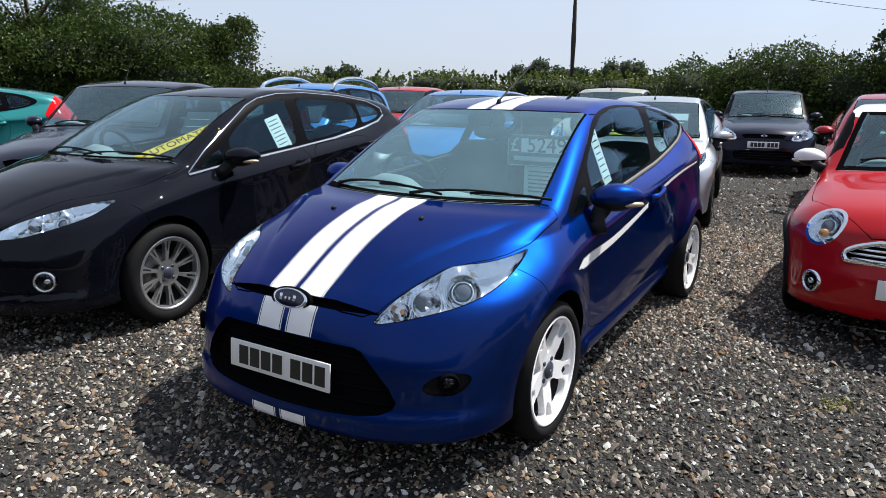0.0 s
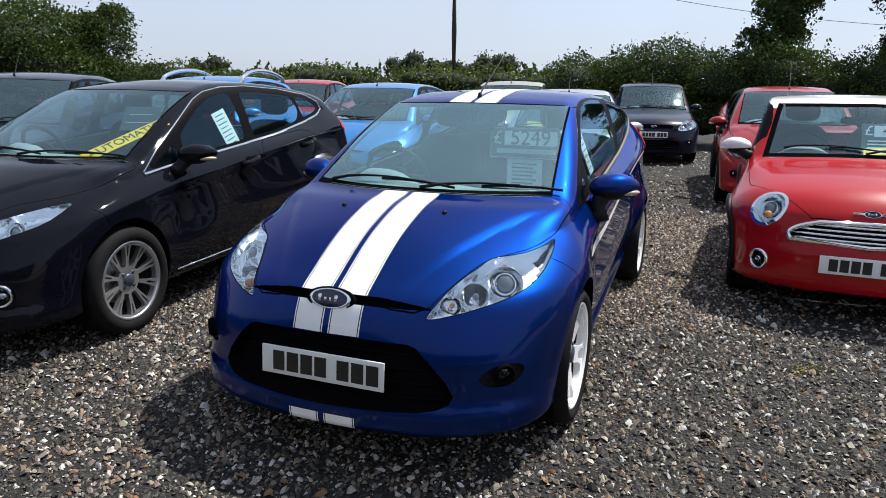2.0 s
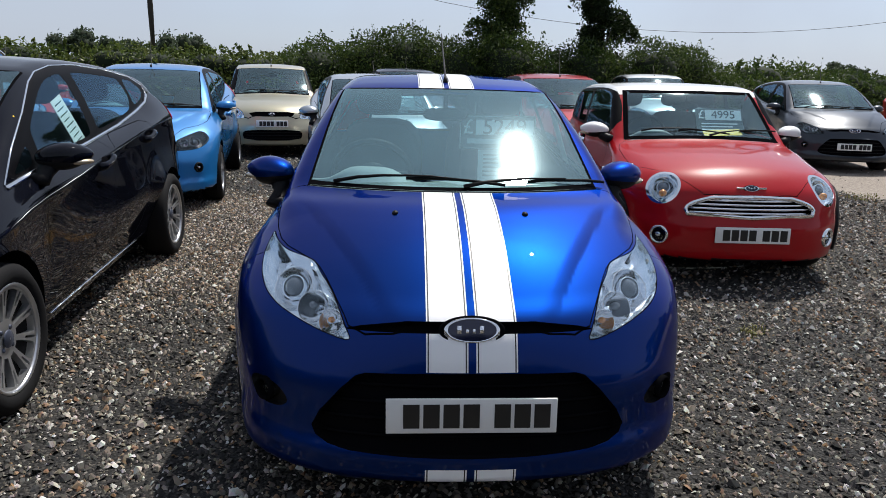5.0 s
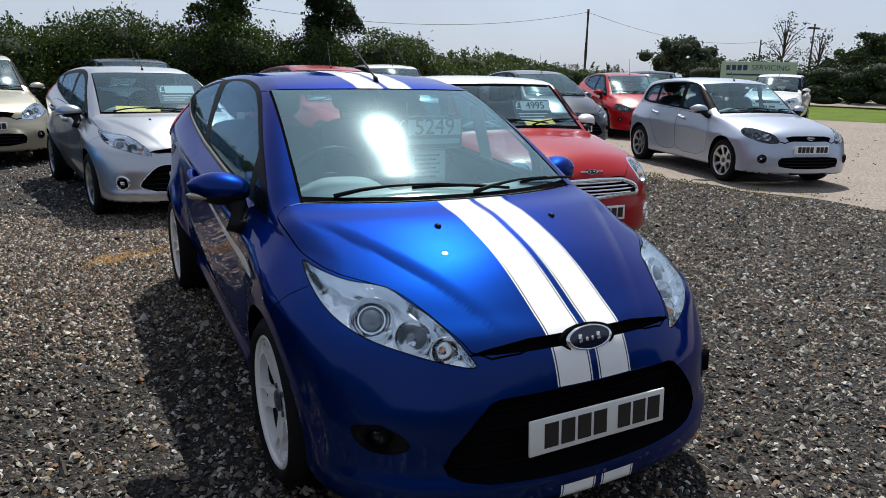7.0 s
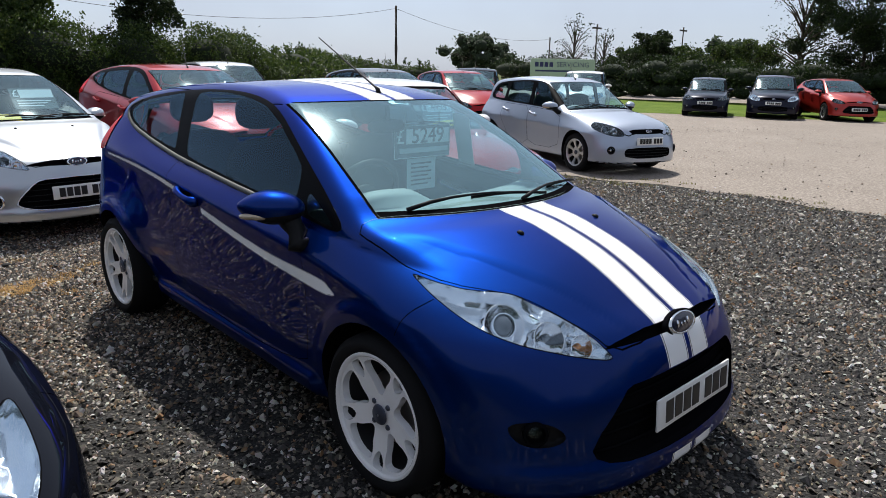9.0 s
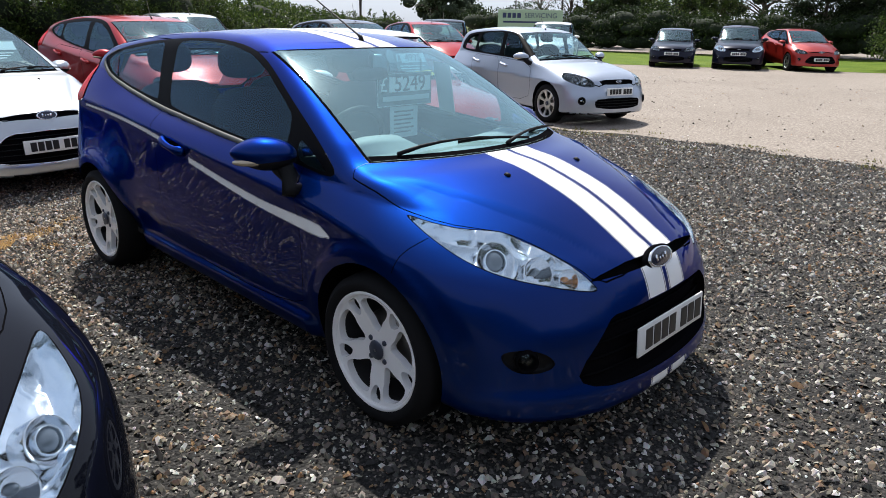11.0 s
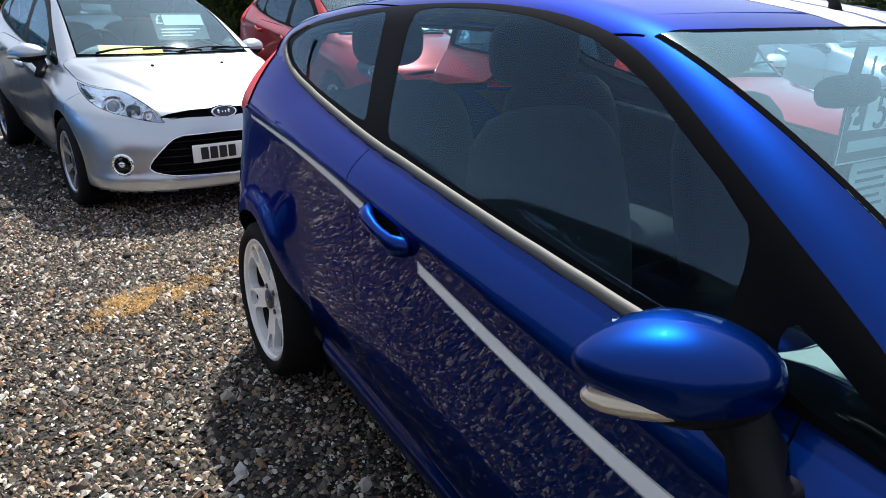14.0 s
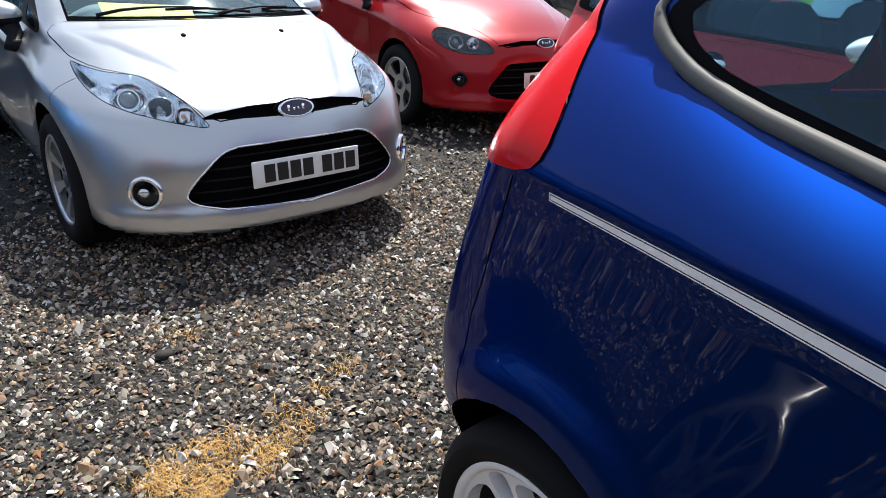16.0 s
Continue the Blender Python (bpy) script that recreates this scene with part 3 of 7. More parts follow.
def islands(faces):
    """Faces sorted into connected pieces."""
    owner = {}
    groups = []
    for f in faces:
        near = {id(owner[v.index]): owner[v.index] for v in f.verts if v.index in owner}
        group = next(iter(near.values()), None)
        if group is None:
            group = []
            groups.append(group)
        group.append(f)
        for other in list(near.values())[1:]:
            group += other
            for g in other:
                for v in g.verts:
                    owner[v.index] = group
            other.clear()
        for v in f.verts:
            owner[v.index] = group
    return [g for g in groups if g]


def recess(shell, faces, depth, name, material, parent, side, label=""):
    """A hollow behind cut-out faces: the faces moved in, and walls round them."""
    bm = bmesh.new()
    ids = {}
    co = np.array([v.co[:] for f in faces for v in f.verts])
    keys = [v.index for f in faces for v in f.verts]
    nn = shell.normals(co)
    for k, c, n in zip(keys, co, nn):
        if k not in ids:
            sx = side if side else 1
            ids[k] = (bm.verts.new((c[0] * sx, c[1], c[2])), bm.verts.new(((c[0] - n[0] * depth) * sx, c[1] - n[1] * depth, c[2] - n[2] * depth)))
    count = {}
    for f in faces:
        loop = [v.index for v in f.verts]
        bm.faces.new([ids[k][1] for k in loop])
        for a, b in zip(loop, loop[1:] + loop[:1]):
            count.setdefault(frozenset((a, b)), []).append((a, b))
    for ways in count.values():
        if len(ways) == 1:
            a, b = ways[0]
            if abs(ids[a][0].co.x) > 1e-4 or abs(ids[b][0].co.x) > 1e-4:
                bm.faces.new((ids[a][0], ids[b][0], ids[b][1], ids[a][1]))
    if not side:
        both = bmesh.ops.duplicate(bm, geom=bm.verts[:] + bm.edges[:] + bm.faces[:])["geom"]
        for v in both:
            if isinstance(v, bmesh.types.BMVert):
                v.co.x *= -1
        bmesh.ops.remove_doubles(bm, verts=bm.verts[:], dist=2e-4)
    bmesh.ops.recalc_face_normals(bm, faces=bm.faces[:])
    return part(name, bm, material, parent, label)


def polar(r0, r1, a0, a1, n=6):
    arc = [(r1 * math.cos(a0 + (a1 - a0) * k / n), r1 * math.sin(a0 + (a1 - a0) * k / n)) for k in range(n + 1)]
    return arc + [(r0 * math.cos(a1 + (a0 - a1) * k / n), r0 * math.sin(a1 + (a0 - a1) * k / n)) for k in range(n + 1)]


def rim_holes(style, r):
    holes, tau = [], 2 * math.pi
    if style == "five_y":
        for k in range(5):
            a = tau * k / 5 + 0.3
            holes.append(chaikin([(r * q * math.cos(a + d), r * q * math.sin(a + d)) for q, d in ((0.33, -0.16), (0.33, 0.16), (0.56, 0.30), (0.68, 0.40), (0.88, 0.41), (0.94, 0.0), (0.88, -0.41), (0.68, -0.40), (0.56, -0.30))], 2))
            a += tau / 10
            holes.append(chaikin([(r * q * math.cos(a + d), r * q * math.sin(a + d)) for q, d in ((0.60, 0.0), (0.74, 0.15), (0.92, 0.14), (0.93, 0.0), (0.92, -0.14), (0.74, -0.15))], 2))
    else:
        n, twin = {"ten_twin": (10, True), "seven": (7, False), "five": (5, False), "eight": (8, False), "nine": (9, False)}[style]
        for k in range(n):
            a = tau * k / n
            wide = tau / n / 2
            if twin:
                holes.append(chaikin(polar(r * 0.36, r * 0.9, a - wide * 0.68, a + wide * 0.68, 4), 1))
                holes.append(chaikin(polar(r * 0.62, r * 0.9, a + wide - 0.035, a + wide + 0.035, 2), 1))
            else:
                holes.append(chaikin(polar(r * 0.40, r * 0.9, a - wide * 0.66, a + wide * 0.66, 5), 1))
    return holes


def make_wheel(spec, mats, side, y, parent, fine):
    """tyre > rim, spokes, hub cap; the outer face looks along side * x."""
    r, rr, x = spec["wheel"], spec["wheel"] * spec.get("rim_size", 0.77), spec["hub"]
    steps = 64 if fine else 28
    m = Matrix.Translation((side * (x - 0.005), y, r)) @ Matrix.Diagonal((side, 1, 1, 1))
    wheel = part("wheel", lathe([(-0.19, rr), (-0.2, rr + 0.02), (-0.195, r - 0.03), (-0.175, r - 0.004), (-0.13, r), (-0.04, r), (0.002, r - 0.005), (0.020, r - 0.028), (0.026, rr + 0.035), (0.016, rr + 0.010), (0.006, rr), (-0.19, rr - 0.01)], steps, m=m), mats["rubber"], parent, "black rubber tyre")
    part("rim", lathe([(0.012, rr + 0.004), (0.016, rr - 0.002), (0.008, rr - 0.012), (-0.012, rr - 0.016)], steps, m=m), mats["rim"], wheel)
    # barrel darker than the rim: shade behind the spokes put into its colour
    part("rim_barrel", lathe([(-0.012, rr - 0.016), (-0.06, rr - 0.022), (-0.19, rr - 0.03), (-0.19, 0.03), (-0.17, 0.02)], steps, m=m), mats["barrel"], wheel)
    part("brake_disc", lathe([(-0.09, 0.0), (-0.09, rr * 0.62), (-0.105, rr * 0.62), (-0.105, 0.0)], 32, m=m), mats["disc"], wheel)
    dish = lambda u, v, d: m @ Vector((0.006 - 0.035 * max(0.0, 1 - math.hypot(u, v) / rr) ** 0.8 - d, u, v))  # noqa: E731
    n = 60 if fine else 30
    ring = [((rr - 0.008) * math.cos(2 * math.pi * k / n), (rr - 0.008) * math.sin(2 * math.pi * k / n)) for k in range(n)]
    bm = slab(ring, rim_holes(spec["rim"], rr), 0.030 if fine else 0.02, dish)
    part("spokes", bm, mats["rim"], wheel, smooth=False)
    part("hub_cap", lathe([(-0.012, rr * 0.17), (-0.006, rr * 0.15), (-0.004, rr * 0.02)], 20, m=m), mats["cap"], wheel)
    if fine:
        for k in range(4):
            a = 2 * math.pi * (k + 0.5) / 4
            part("wheel_nut", lathe([(-0.035, 0.011), (-0.016, 0.011), (-0.013, 0.008), (-0.013, 0.0)], 8, m=m @ Matrix.Translation((0, 0.054 * math.cos(a), 0.054 * math.sin(a)))), mats["cap"], wheel)
    return wheel


def make_seat(m, mats, parent, high=0.62, wide=0.25):
    seat = part("seat", blob((0, 0, 0), (wide, 0.26, 0.09), power=3.5, m=None), mats["seat"], parent)
    seat.matrix_basis = m
    part("backrest", blob((0, 0.27, high * 0.5), (wide * 0.96, 0.075, high * 0.52), power=3.5, m=Matrix.Rotation(radians(-14), 4, "X").to_3x3().to_4x4()), mats["seat"], seat)
    part("headrest", blob((0, 0.39, high + 0.13), (0.13, 0.05, 0.085), power=3), mats["seat"], seat)
    return seat


def plate_on(parent, at, normal_turn, mats, back=False, wide=0.26, high=0.0555):
    """A number plate with plain bars where its characters stand."""
    m = Matrix.Translation(at) @ normal_turn
    bm = boxed(-wide, wide, -0.004, 0.004, -high, high, m=m, bevel=0.003)
    plate = part("number_plate", bm, mats["plate_rear" if back else "plate"], parent, "yellow number plate" if back else "white number plate")
    x = -wide * 0.80
    for k in range(7):
        w = wide * 0.19
        if k == 4:
            x += wide * 0.13
        part("plate_bar", boxed(x, x + w, -0.0062, -0.0042, -high * 0.68, high * 0.68, m=m), mats["ink"], plate, smooth=False)
        x += wide * 0.233
    return plate


def mirror_on(spec, shell, mats, side, parent, fine, cap):
    y, z = spec["mirror"]
    root, drop = shell.on_side(y - 0.02, z - 0.03), spec.get("mirror_drop", 0.128)
    x0, low = root.x, shell.on_side(y - 0.12, z - drop)
    m = Matrix.Diagonal((side, 1, 1, 1))
    bm = tube([(low.x - 0.03, y - 0.125, z - drop), (low.x + 0.022, y - 0.115, z - drop + 0.008), (x0 + 0.055, y - 0.085, z - drop * 0.66), (x0 + 0.066, y - 0.05, z - drop * 0.34), (x0 + 0.075, y - 0.02, z - 0.005)], [0.034, 0.037, 0.038, 0.043, 0.050], 14, flat=1.0)
    bmesh.ops.transform(bm, matrix=m, verts=bm.verts)
    foot = part("door_mirror", bm, mats["black"], parent, "door mirror with painted cap")
    turn = (Matrix.Rotation(radians(24), 3, "Z") @ Matrix.Rotation(radians(-3), 3, "Y")).to_4x4()
    c = (x0 + 0.12, y, z + 0.012)
    for name, mat, cut, grow in (("mirror_cap", cap, 1, 1.0), ("mirror_shell", mats["black"], -1, 0.985)):
        bm = blob((0, 0, 0), (0.128 * grow, 0.088 * grow, 0.066 * grow), power=2.3, u=40 if fine else 16, v=24 if fine else 10)
        for v in bm.verts:
            v.co.y = min(v.co.y, 0.045)
            k = v.co.x / 0.128
            taper = 1 - 0.42 * max(0.0, k) ** 1.6 - 0.12 * max(0.0, -k) ** 2
            v.co.z *= taper
            v.co.y = v.co.y * taper + 0.015 * k
        bmesh.ops.bisect_plane(bm, geom=bm.verts[:] + bm.edges[:] + bm.faces[:], plane_co=(0, 0, -0.022), plane_no=(0.14, 0, 1), clear_inner=cut > 0, clear_outer=cut < 0)
        bmesh.ops.transform(bm, matrix=m @ Matrix.Translation(c) @ turn, verts=bm.verts)
        part(name, bm, mat, foot)
    bm = blob((0, 0, 0), (0.074, 0.034, 0.0155), power=2.4, u=20, v=10)
    bmesh.ops.transform(bm, matrix=m @ Matrix.Translation(c) @ turn @ Matrix.Translation((0.052, -0.030, -0.029)) @ Matrix.Rotation(radians(20), 4, "Z") @ Matrix.Rotation(radians(4), 4, "Y"), verts=bm.verts)
    part("indicator", bm, mats["clear"], foot, "clear indicator strip")
    bm = boxed(-0.085, 0.075, 0.036, 0.042, -0.04, 0.045)
    bmesh.ops.transform(bm, matrix=m @ Matrix.Translation(c) @ turn, verts=bm.verts)
    part("mirror_glass", bm, mats["mirror"], foot)
    return foot


def wiper_on(shell, mats, parent, x0, y0, x1, y1):
    """An arm and a blade that lie on the screen from (x0, y0) to (x1, y1) in plan."""
    pts = []
    for k in range(7):
        t = k / 6
        x, y = x0 + (x1 - x0) * t, y0 + (y1 - y0) * t
        p = shell.on_top(abs(x), y)
        pts.append(Vector((x, p.y, p.z)))
    up = Vector((0, -0.5, 0.85))
    arm = part("wiper", tube([p + up * (0.022 if 0 < k < 6 else 0.012) for k, p in enumerate(pts[:6])], [0.009, 0.008, 0.006, 0.005, 0.0045, 0.004], 6), mats["black"], parent, "black wiper arm and blade")
    d = (pts[-1] - pts[0]).normalized()
    part("blade", tube([p + up * 0.009 + d * 0.10 for p in pts[2:]], 0.0042, 6, flat=1.6), mats["black"], arm)
    return arm


def make_car(name, spec, paint, mats, label, group="parked cars", res=0.024, fine=False, m=None, extras=None, tag=None):
    car = thing(name, label, "car", m, group)
    sh = Shell(spec)
    bm = sh.mesh(res)
    c = Cutter(bm)
    r = spec["wheel"] + spec.get("arch_gap", 0.045)
    n = 40 if fine else 20
    # openings and panels
    if spec.get("crease_cut"):
        for off in (0.014, 0.004, -0.006, -0.018) if fine else (0.012, -0.012):
            many = np.linspace(-0.72, spec["ends"][1] - 0.05, 24)
            c.cut("body", [(y, float(sh.zc(y)) + off) for y in many] + [(many[-1], 0.3), (many[0], 0.3)], SIDE, ["body"])
    dlo = chaikin(spec["dlo"], 2 if fine else 1)
    c.cut("window_trim", dlo, SIDE, facing=0.1)
    for k, p in enumerate(spec["panes"]):
        c.cut(f"pane{k}", chaikin(bevelled(p, 0.028), 1), SIDE, ["window_trim"], facing=0.1)
    yb, xb, yt, xt, bw = spec["screen"]
    low = [(x, yb + bw * x * x) for x in np.linspace(-0.12, xb, 11)]
    high = [(x, yt + bw * 0.9 * x * x) for x in np.linspace(xt, -0.12, 11)]
    outline = low + high
    c.cut("screen_band", outline, TOP)
    c.cut("windscreen", inset(outline, spec.get("band", 0.011)), TOP, ["screen_band"])
    c.cut("cowl", low + [(x, y + spec.get("cowl", 0.04)) for x, y in low[::-1]], TOP, ["windscreen"])
    c.cut("rear_band", spec["rear_glass"], REAR, ["body"])
    c.cut("rear_window", inset(spec["rear_glass"], 0.02), REAR, ["rear_band"])
    c.seam("bonnet", chaikin(spec["bonnet"], 1), TOP, 0.0035 if fine else 0.005, ["body"])
    view = slanted(spec.get("lamp_view", (0.5, -0.65, 0.55)))
    lamp = chaikin(flat(spec["lamp"], view), 2)
    c.cut("lamp_edge", lamp, view, ["body", "bonnet", "gap"])
    c.cut("headlight", inset(lamp, spec.get("lamp_rim", 0.0035)), view, ["lamp_edge"])
    if spec.get("roof_from"):
        c.cut("roof", [(-1, spec["roof_from"]), (5, spec["roof_from"]), (5, 3), (-1, 3)], SIDE, ["body"], facing=-2)
    if spec.get("slot"):
        c.cut("slot", spec["slot"], FRONT, ["body", "bonnet", "gap"])
    c.cut("grille", chaikin(spec["grille"], 1), FRONT, ["body", "slot"])
    c.cut("tail_light", chaikin(spec["tail_lamp"], 1), SIDE, ["body"], facing=0.0)
    c.cut("body", [(-0.3, 0.5), (spec.get("tail_inner", 0.47), 0.5), (spec.get("tail_inner", 0.47), 2), (-0.3, 2)], REAR, ["tail_light"])
    for k, p in enumerate(spec["doors"]):
        c.seam(f"door{k}", chaikin(p, 2 if fine else 1), SIDE, 0.0035 if fine else 0.005, ["body"])
    if fine and spec.get("bumper_line", 1):
        c.line(chaikin(spec.get("bumper_line", [(-0.205, 0.775), (-0.155, 0.725), (-0.135, 0.655)]), 2, False), SIDE, 0.0035, only=["body"])
        b_ = spec["base"]
        c.line([(b_ + 0.17, 0.985), (b_ + 0.215, 0.86), (b_ + 0.24, 0.72), (b_ + 0.23, 0.56)], SIDE, 0.004, only=["body"])
    for ya in (0.0, spec["base"]):
        c.cut("arch", [(ya + r * math.cos(2 * math.pi * k / n), spec["wheel"] + 0.004 + r * math.sin(2 * math.pi * k / n)) for k in range(n)], SIDE, facing=-2)
    if spec.get("fog"):
        fx, fz, fr = spec["fog"]
        c.cut("fog_hole", [(fx + fr * 1.05 * math.cos(math.pi * k / 8), fz + fr * 1.05 * math.sin(math.pi * k / 8)) for k in range(16)], FRONT, ["body"])
    if extras:
        extras(c, sh)
    bm.verts.index_update()
    bm.normal_update()
    for f in bm.faces:
        if f[c.layer] == 0 and f.normal.z < -0.6 and f.calc_center_median().z < 0.4:
            f[c.layer] = c.tag("underbody")

    # skin
    body = skin(sh, c.faces("body"), "body_shell", paint, car)
    skin(sh, c.faces("roof"), "roof", spec.get("roof_paint"), car, label="painted roof")
    skin(sh, c.faces("underbody"), "underbody", mats["black"], car)
    for piece in islands(c.faces("gap")):
        if min(v.co.x for f in piece for v in f.verts) < 1e-3:
            skin(sh, piece, "panel_gap", mats["gap"], car, push=-0.002)
        else:
            for side in (1, -1):
                skin(sh, piece, "panel_gap", mats["gap"], car, False, side, -0.002)
    bonnet = skin(sh, c.faces("bonnet"), "bonnet", paint, car)
    skin(sh, c.faces("windscreen"), "windscreen", mats["glass"], car, label="clear glass windscreen")
    skin(sh, c.faces("screen_band"), "windscreen_seal", mats["gap"], car, push=0.001)
    skin(sh, c.faces("cowl"), "scuttle", mats["gap"], car, push=0.002, label="black plastic scuttle panel")
    skin(sh, c.faces("rear_window"), "rear_window", mats["tint"], car)
    skin(sh, c.faces("rear_band"), "rear_window_seal", mats["black"], car)
    for side in (1, -1):
        skin(sh, c.faces("window_trim"), "window_trim", mats["trim"], car, False, side, 0.001, "black window frame and pillars")
        for k in range(len(spec["panes"])):
            skin(sh, c.faces(f"pane{k}"), "side_window", mats["tint"], car, False, side)
        for k in range(len(spec["doors"])):
            door = skin(sh, c.faces(f"door{k}"), "door", paint, car, False, side)
            if k < len(spec["handles"]):
                hy, hz = spec["handles"][k]
                p = sh.on_side(hy, hz)
                q0, q1 = sh.on_side(hy - 0.098, hz - 0.018), sh.on_side(hy + 0.098, hz + 0.018)
                out = 0.034
                bar = [q0 + Vector((-0.004, 0, 0)), q0 + Vector((out * 0.8, 0.03, 0.004)), p + Vector((out, 0, 0)), q1 + Vector((out * 0.85, -0.03, -0.004)), q1 + Vector((0.004, 0.012, 0))]
                bend = [b_ for k_ in range(len(bar) - 1) for b_ in (bar[k_].lerp(bar[k_ + 1], 0.22), bar[k_].lerp(bar[k_ + 1], 0.78))]
                hb = tube([bar[0], *bend, bar[-1]], [0.012, 0.019, 0.021, 0.017, 0.0145, 0.0145, 0.017, 0.021, 0.019, 0.012], 12, flat=1.2)
                bmesh.ops.transform(hb, matrix=Matrix.Diagonal((side, 1, 1, 1)), verts=hb.verts)
                handle = part("door_handle", hb, spec.get("handle_paint", paint), door)
                if fine:
                    # near-black bulge stands for the shade in the hollow behind the bar
                    cup = blob((0, 0, 0), (0.016, 0.078, 0.036), u=20, v=12)
                    bmesh.ops.transform(cup, matrix=Matrix.Diagonal((side, 1, 1, 1)) @ Matrix.Translation(p + Vector((-0.008, 0, 0.0))), verts=cup.verts)
                    part("handle_cup", cup, mats["gap"], door)
        lens = skin(sh, c.faces("headlight"), "headlight", mats["lens"], car, False, side, 0.0, "clear headlight lens")
        recess(sh, c.faces("headlight"), 0.085, "lamp_housing", mats["housing"], lens, side)
        skin(sh, c.faces("lamp_edge"), "lamp_seal", spec.get("lamp_rim_mat", mats["gap"]), lens, False, side)
        for k, (bx, bz, br) in enumerate(spec["bowls"]):
            p = sh.on_nose(bx, bz)
            nn = Vector(sh.normals(np.array([p[:]]))[0])
            aim = (nn * 0.5 + Vector((math.sin(radians(14)), -math.cos(radians(14)), 0.05)) * 0.5).normalized()
            rise = br * 1.05 * nn.cross(aim).length + 0.010
            mm = Matrix.Diagonal((side, 1, 1, 1)) @ Matrix.Translation(p - nn * rise) @ aim.to_track_quat("-Y", "Z").to_matrix().to_4x4()
            bowl = part("lamp_bowl", lathe([(0.045, br * 0.30), (0.034, br * 0.62), (0.014, br * 0.86), (-0.004, br * 0.97), (-0.008, br), (-0.004, br * 1.04), (0.05, br * 1.0)], 32 if fine else 14, axis="y", m=mm), mats["chrome"], lens)
            if k == 0:
                part("lamp_ring", lathe([(0.012, br * 0.50), (-0.006, br * 0.53), (-0.010, br * 0.58), (-0.006, br * 0.62), (0.02, br * 0.60)], 28 if fine else 12, axis="y", m=mm), mats["housing"], lens)
                part("lamp_eye", blob((0, 0.006, 0), (br * 0.50, br * 0.34, br * 0.50), u=20, v=12, m=mm), mats["eye"], lens)
            else:
                part("lamp_bulb", blob((0, 0.016, 0), (br * 0.26, br * 0.5, br * 0.26), u=14, v=10, m=mm), mats["eye" if k == 1 else "amber"], lens)
        skin(sh, c.faces("tail_light"), "tail_light", mats["tail"], car, False, side, 0.004, "red tail light")
        if spec.get("fog"):
            fx, fz, fr = spec["fog"]
            p = sh.on_nose(fx, fz)
            nn = Vector(sh.normals(np.array([p[:]]))[0])
            nn.z *= 0.3
            mm = Matrix.Diagonal((side, 1, 1, 1)) @ Matrix.Translation(p + nn * 0.004) @ nn.to_track_quat("-Y", "Z").to_matrix().to_4x4()
            fog = part("fog_light", lathe([(0.012, fr * 1.34), (-0.006, fr * 1.3), (-0.014, fr * 1.15), (-0.008, fr), (0.012, fr * 0.95)], 24, axis="y", m=mm), spec.get("fog_ring", mats["black"]), car)
            part("fog_lens", lathe([(0.006, fr * 0.98), (-0.001, fr * 0.6), (-0.003, 0.0)], 20, axis="y", m=mm), mats["lens"], fog)
            part("fog_bowl", lathe([(0.002, fr * 0.97), (0.016, fr * 0.9), (0.034, fr * 0.5), (0.036, 0.0)], 20, axis="y", m=mm), mats["gap"], fog)
            part("fog_bulb", blob((0, 0.018, 0), (fr * 0.5, fr * 0.3, fr * 0.4), u=14, v=8, m=mm), spec.get("fog_bowl", mats["chrome"]), fog)
        mirror_on(spec, sh, mats, side, car, fine, spec.get("mirror_paint", paint))
        for ya in (0.0, spec["base"]):
            make_wheel(spec, mats, side, ya, car, fine)
            rin = r + 0.004
            arc = [math.pi * (k / 14 * 1.3 - 0.15) for k in range(15)]
            lip = bmesh.new()
            rows = []
            for a in arc:
                yy, zz = ya + rin * math.cos(a), spec["wheel"] + rin * math.sin(a)
                xo = sh.on_side(yy, max(zz, 0.23)).x
                rows.append([lip.verts.new((side * q, yy, zz)) for q in (xo - 0.001, xo - 0.05, xo - 0.36)])
            for one, two in zip(rows, rows[1:]):
                for k in range(2):
                    lip.faces.new((one[k], one[k + 1], two[k + 1], two[k]))
            part("arch_liner", lip, mats["gap"], car)
    # nose
    if c.faces("slot"):
        recess(sh, c.faces("slot"), 0.03, "upper_grille", mats["gap"], car, 0)
    gr = recess(sh, c.faces("grille"), 0.045, "grille", mats["gap"], car, 0, "dark radiator grille")
    gx, gz = [p[0] for p in spec["grille"]], [p[1] for p in spec["grille"]]
    bars = spec.get("bars", 4)
    for k in range(bars):
        z = min(gz) + (max(gz) - min(gz)) * (k + 1) / (bars + 1)
        reach = max((x for x in np.linspace(0.02, max(gx), 40) if inside(spec["grille"], x, z)), default=0.2) - 0.012
        pts = []
        for t in np.linspace(-1, 1, 13):
            p = sh.on_nose(abs(t) * reach, z)
            pts.append((t * reach, p.y + spec.get("bar_deep", 0.02), z))
        part("grille_bar", tube(pts, spec.get("bar_thick", 0.006), 6), spec.get("bar_mat", mats["black"]), gr)
    if spec.get("grille_ring"):
        pts = chaikin([p for p in spec["grille"] if p[0] > 0], 2, False)
        loop = [(0.0, spec["grille"][0][1])] + pts + [(0.0, spec["grille"][-1][1])]
        loop = loop + [(-a, b) for a, b in loop[::-1]]
        ring = [sh.on_nose(abs(a), b) for a, b in loop]
        ring = [Vector((a, p.y - 0.005, b)) for (a, b), p in zip(loop, ring)]
        part("grille_surround", tube(ring + ring[:1], spec.get("ring_thick", 0.008), 6, caps=False), mats["chrome"], gr)
    pz, pw, ph = spec["plate"]
    p = sh.on_nose(0.0, pz)
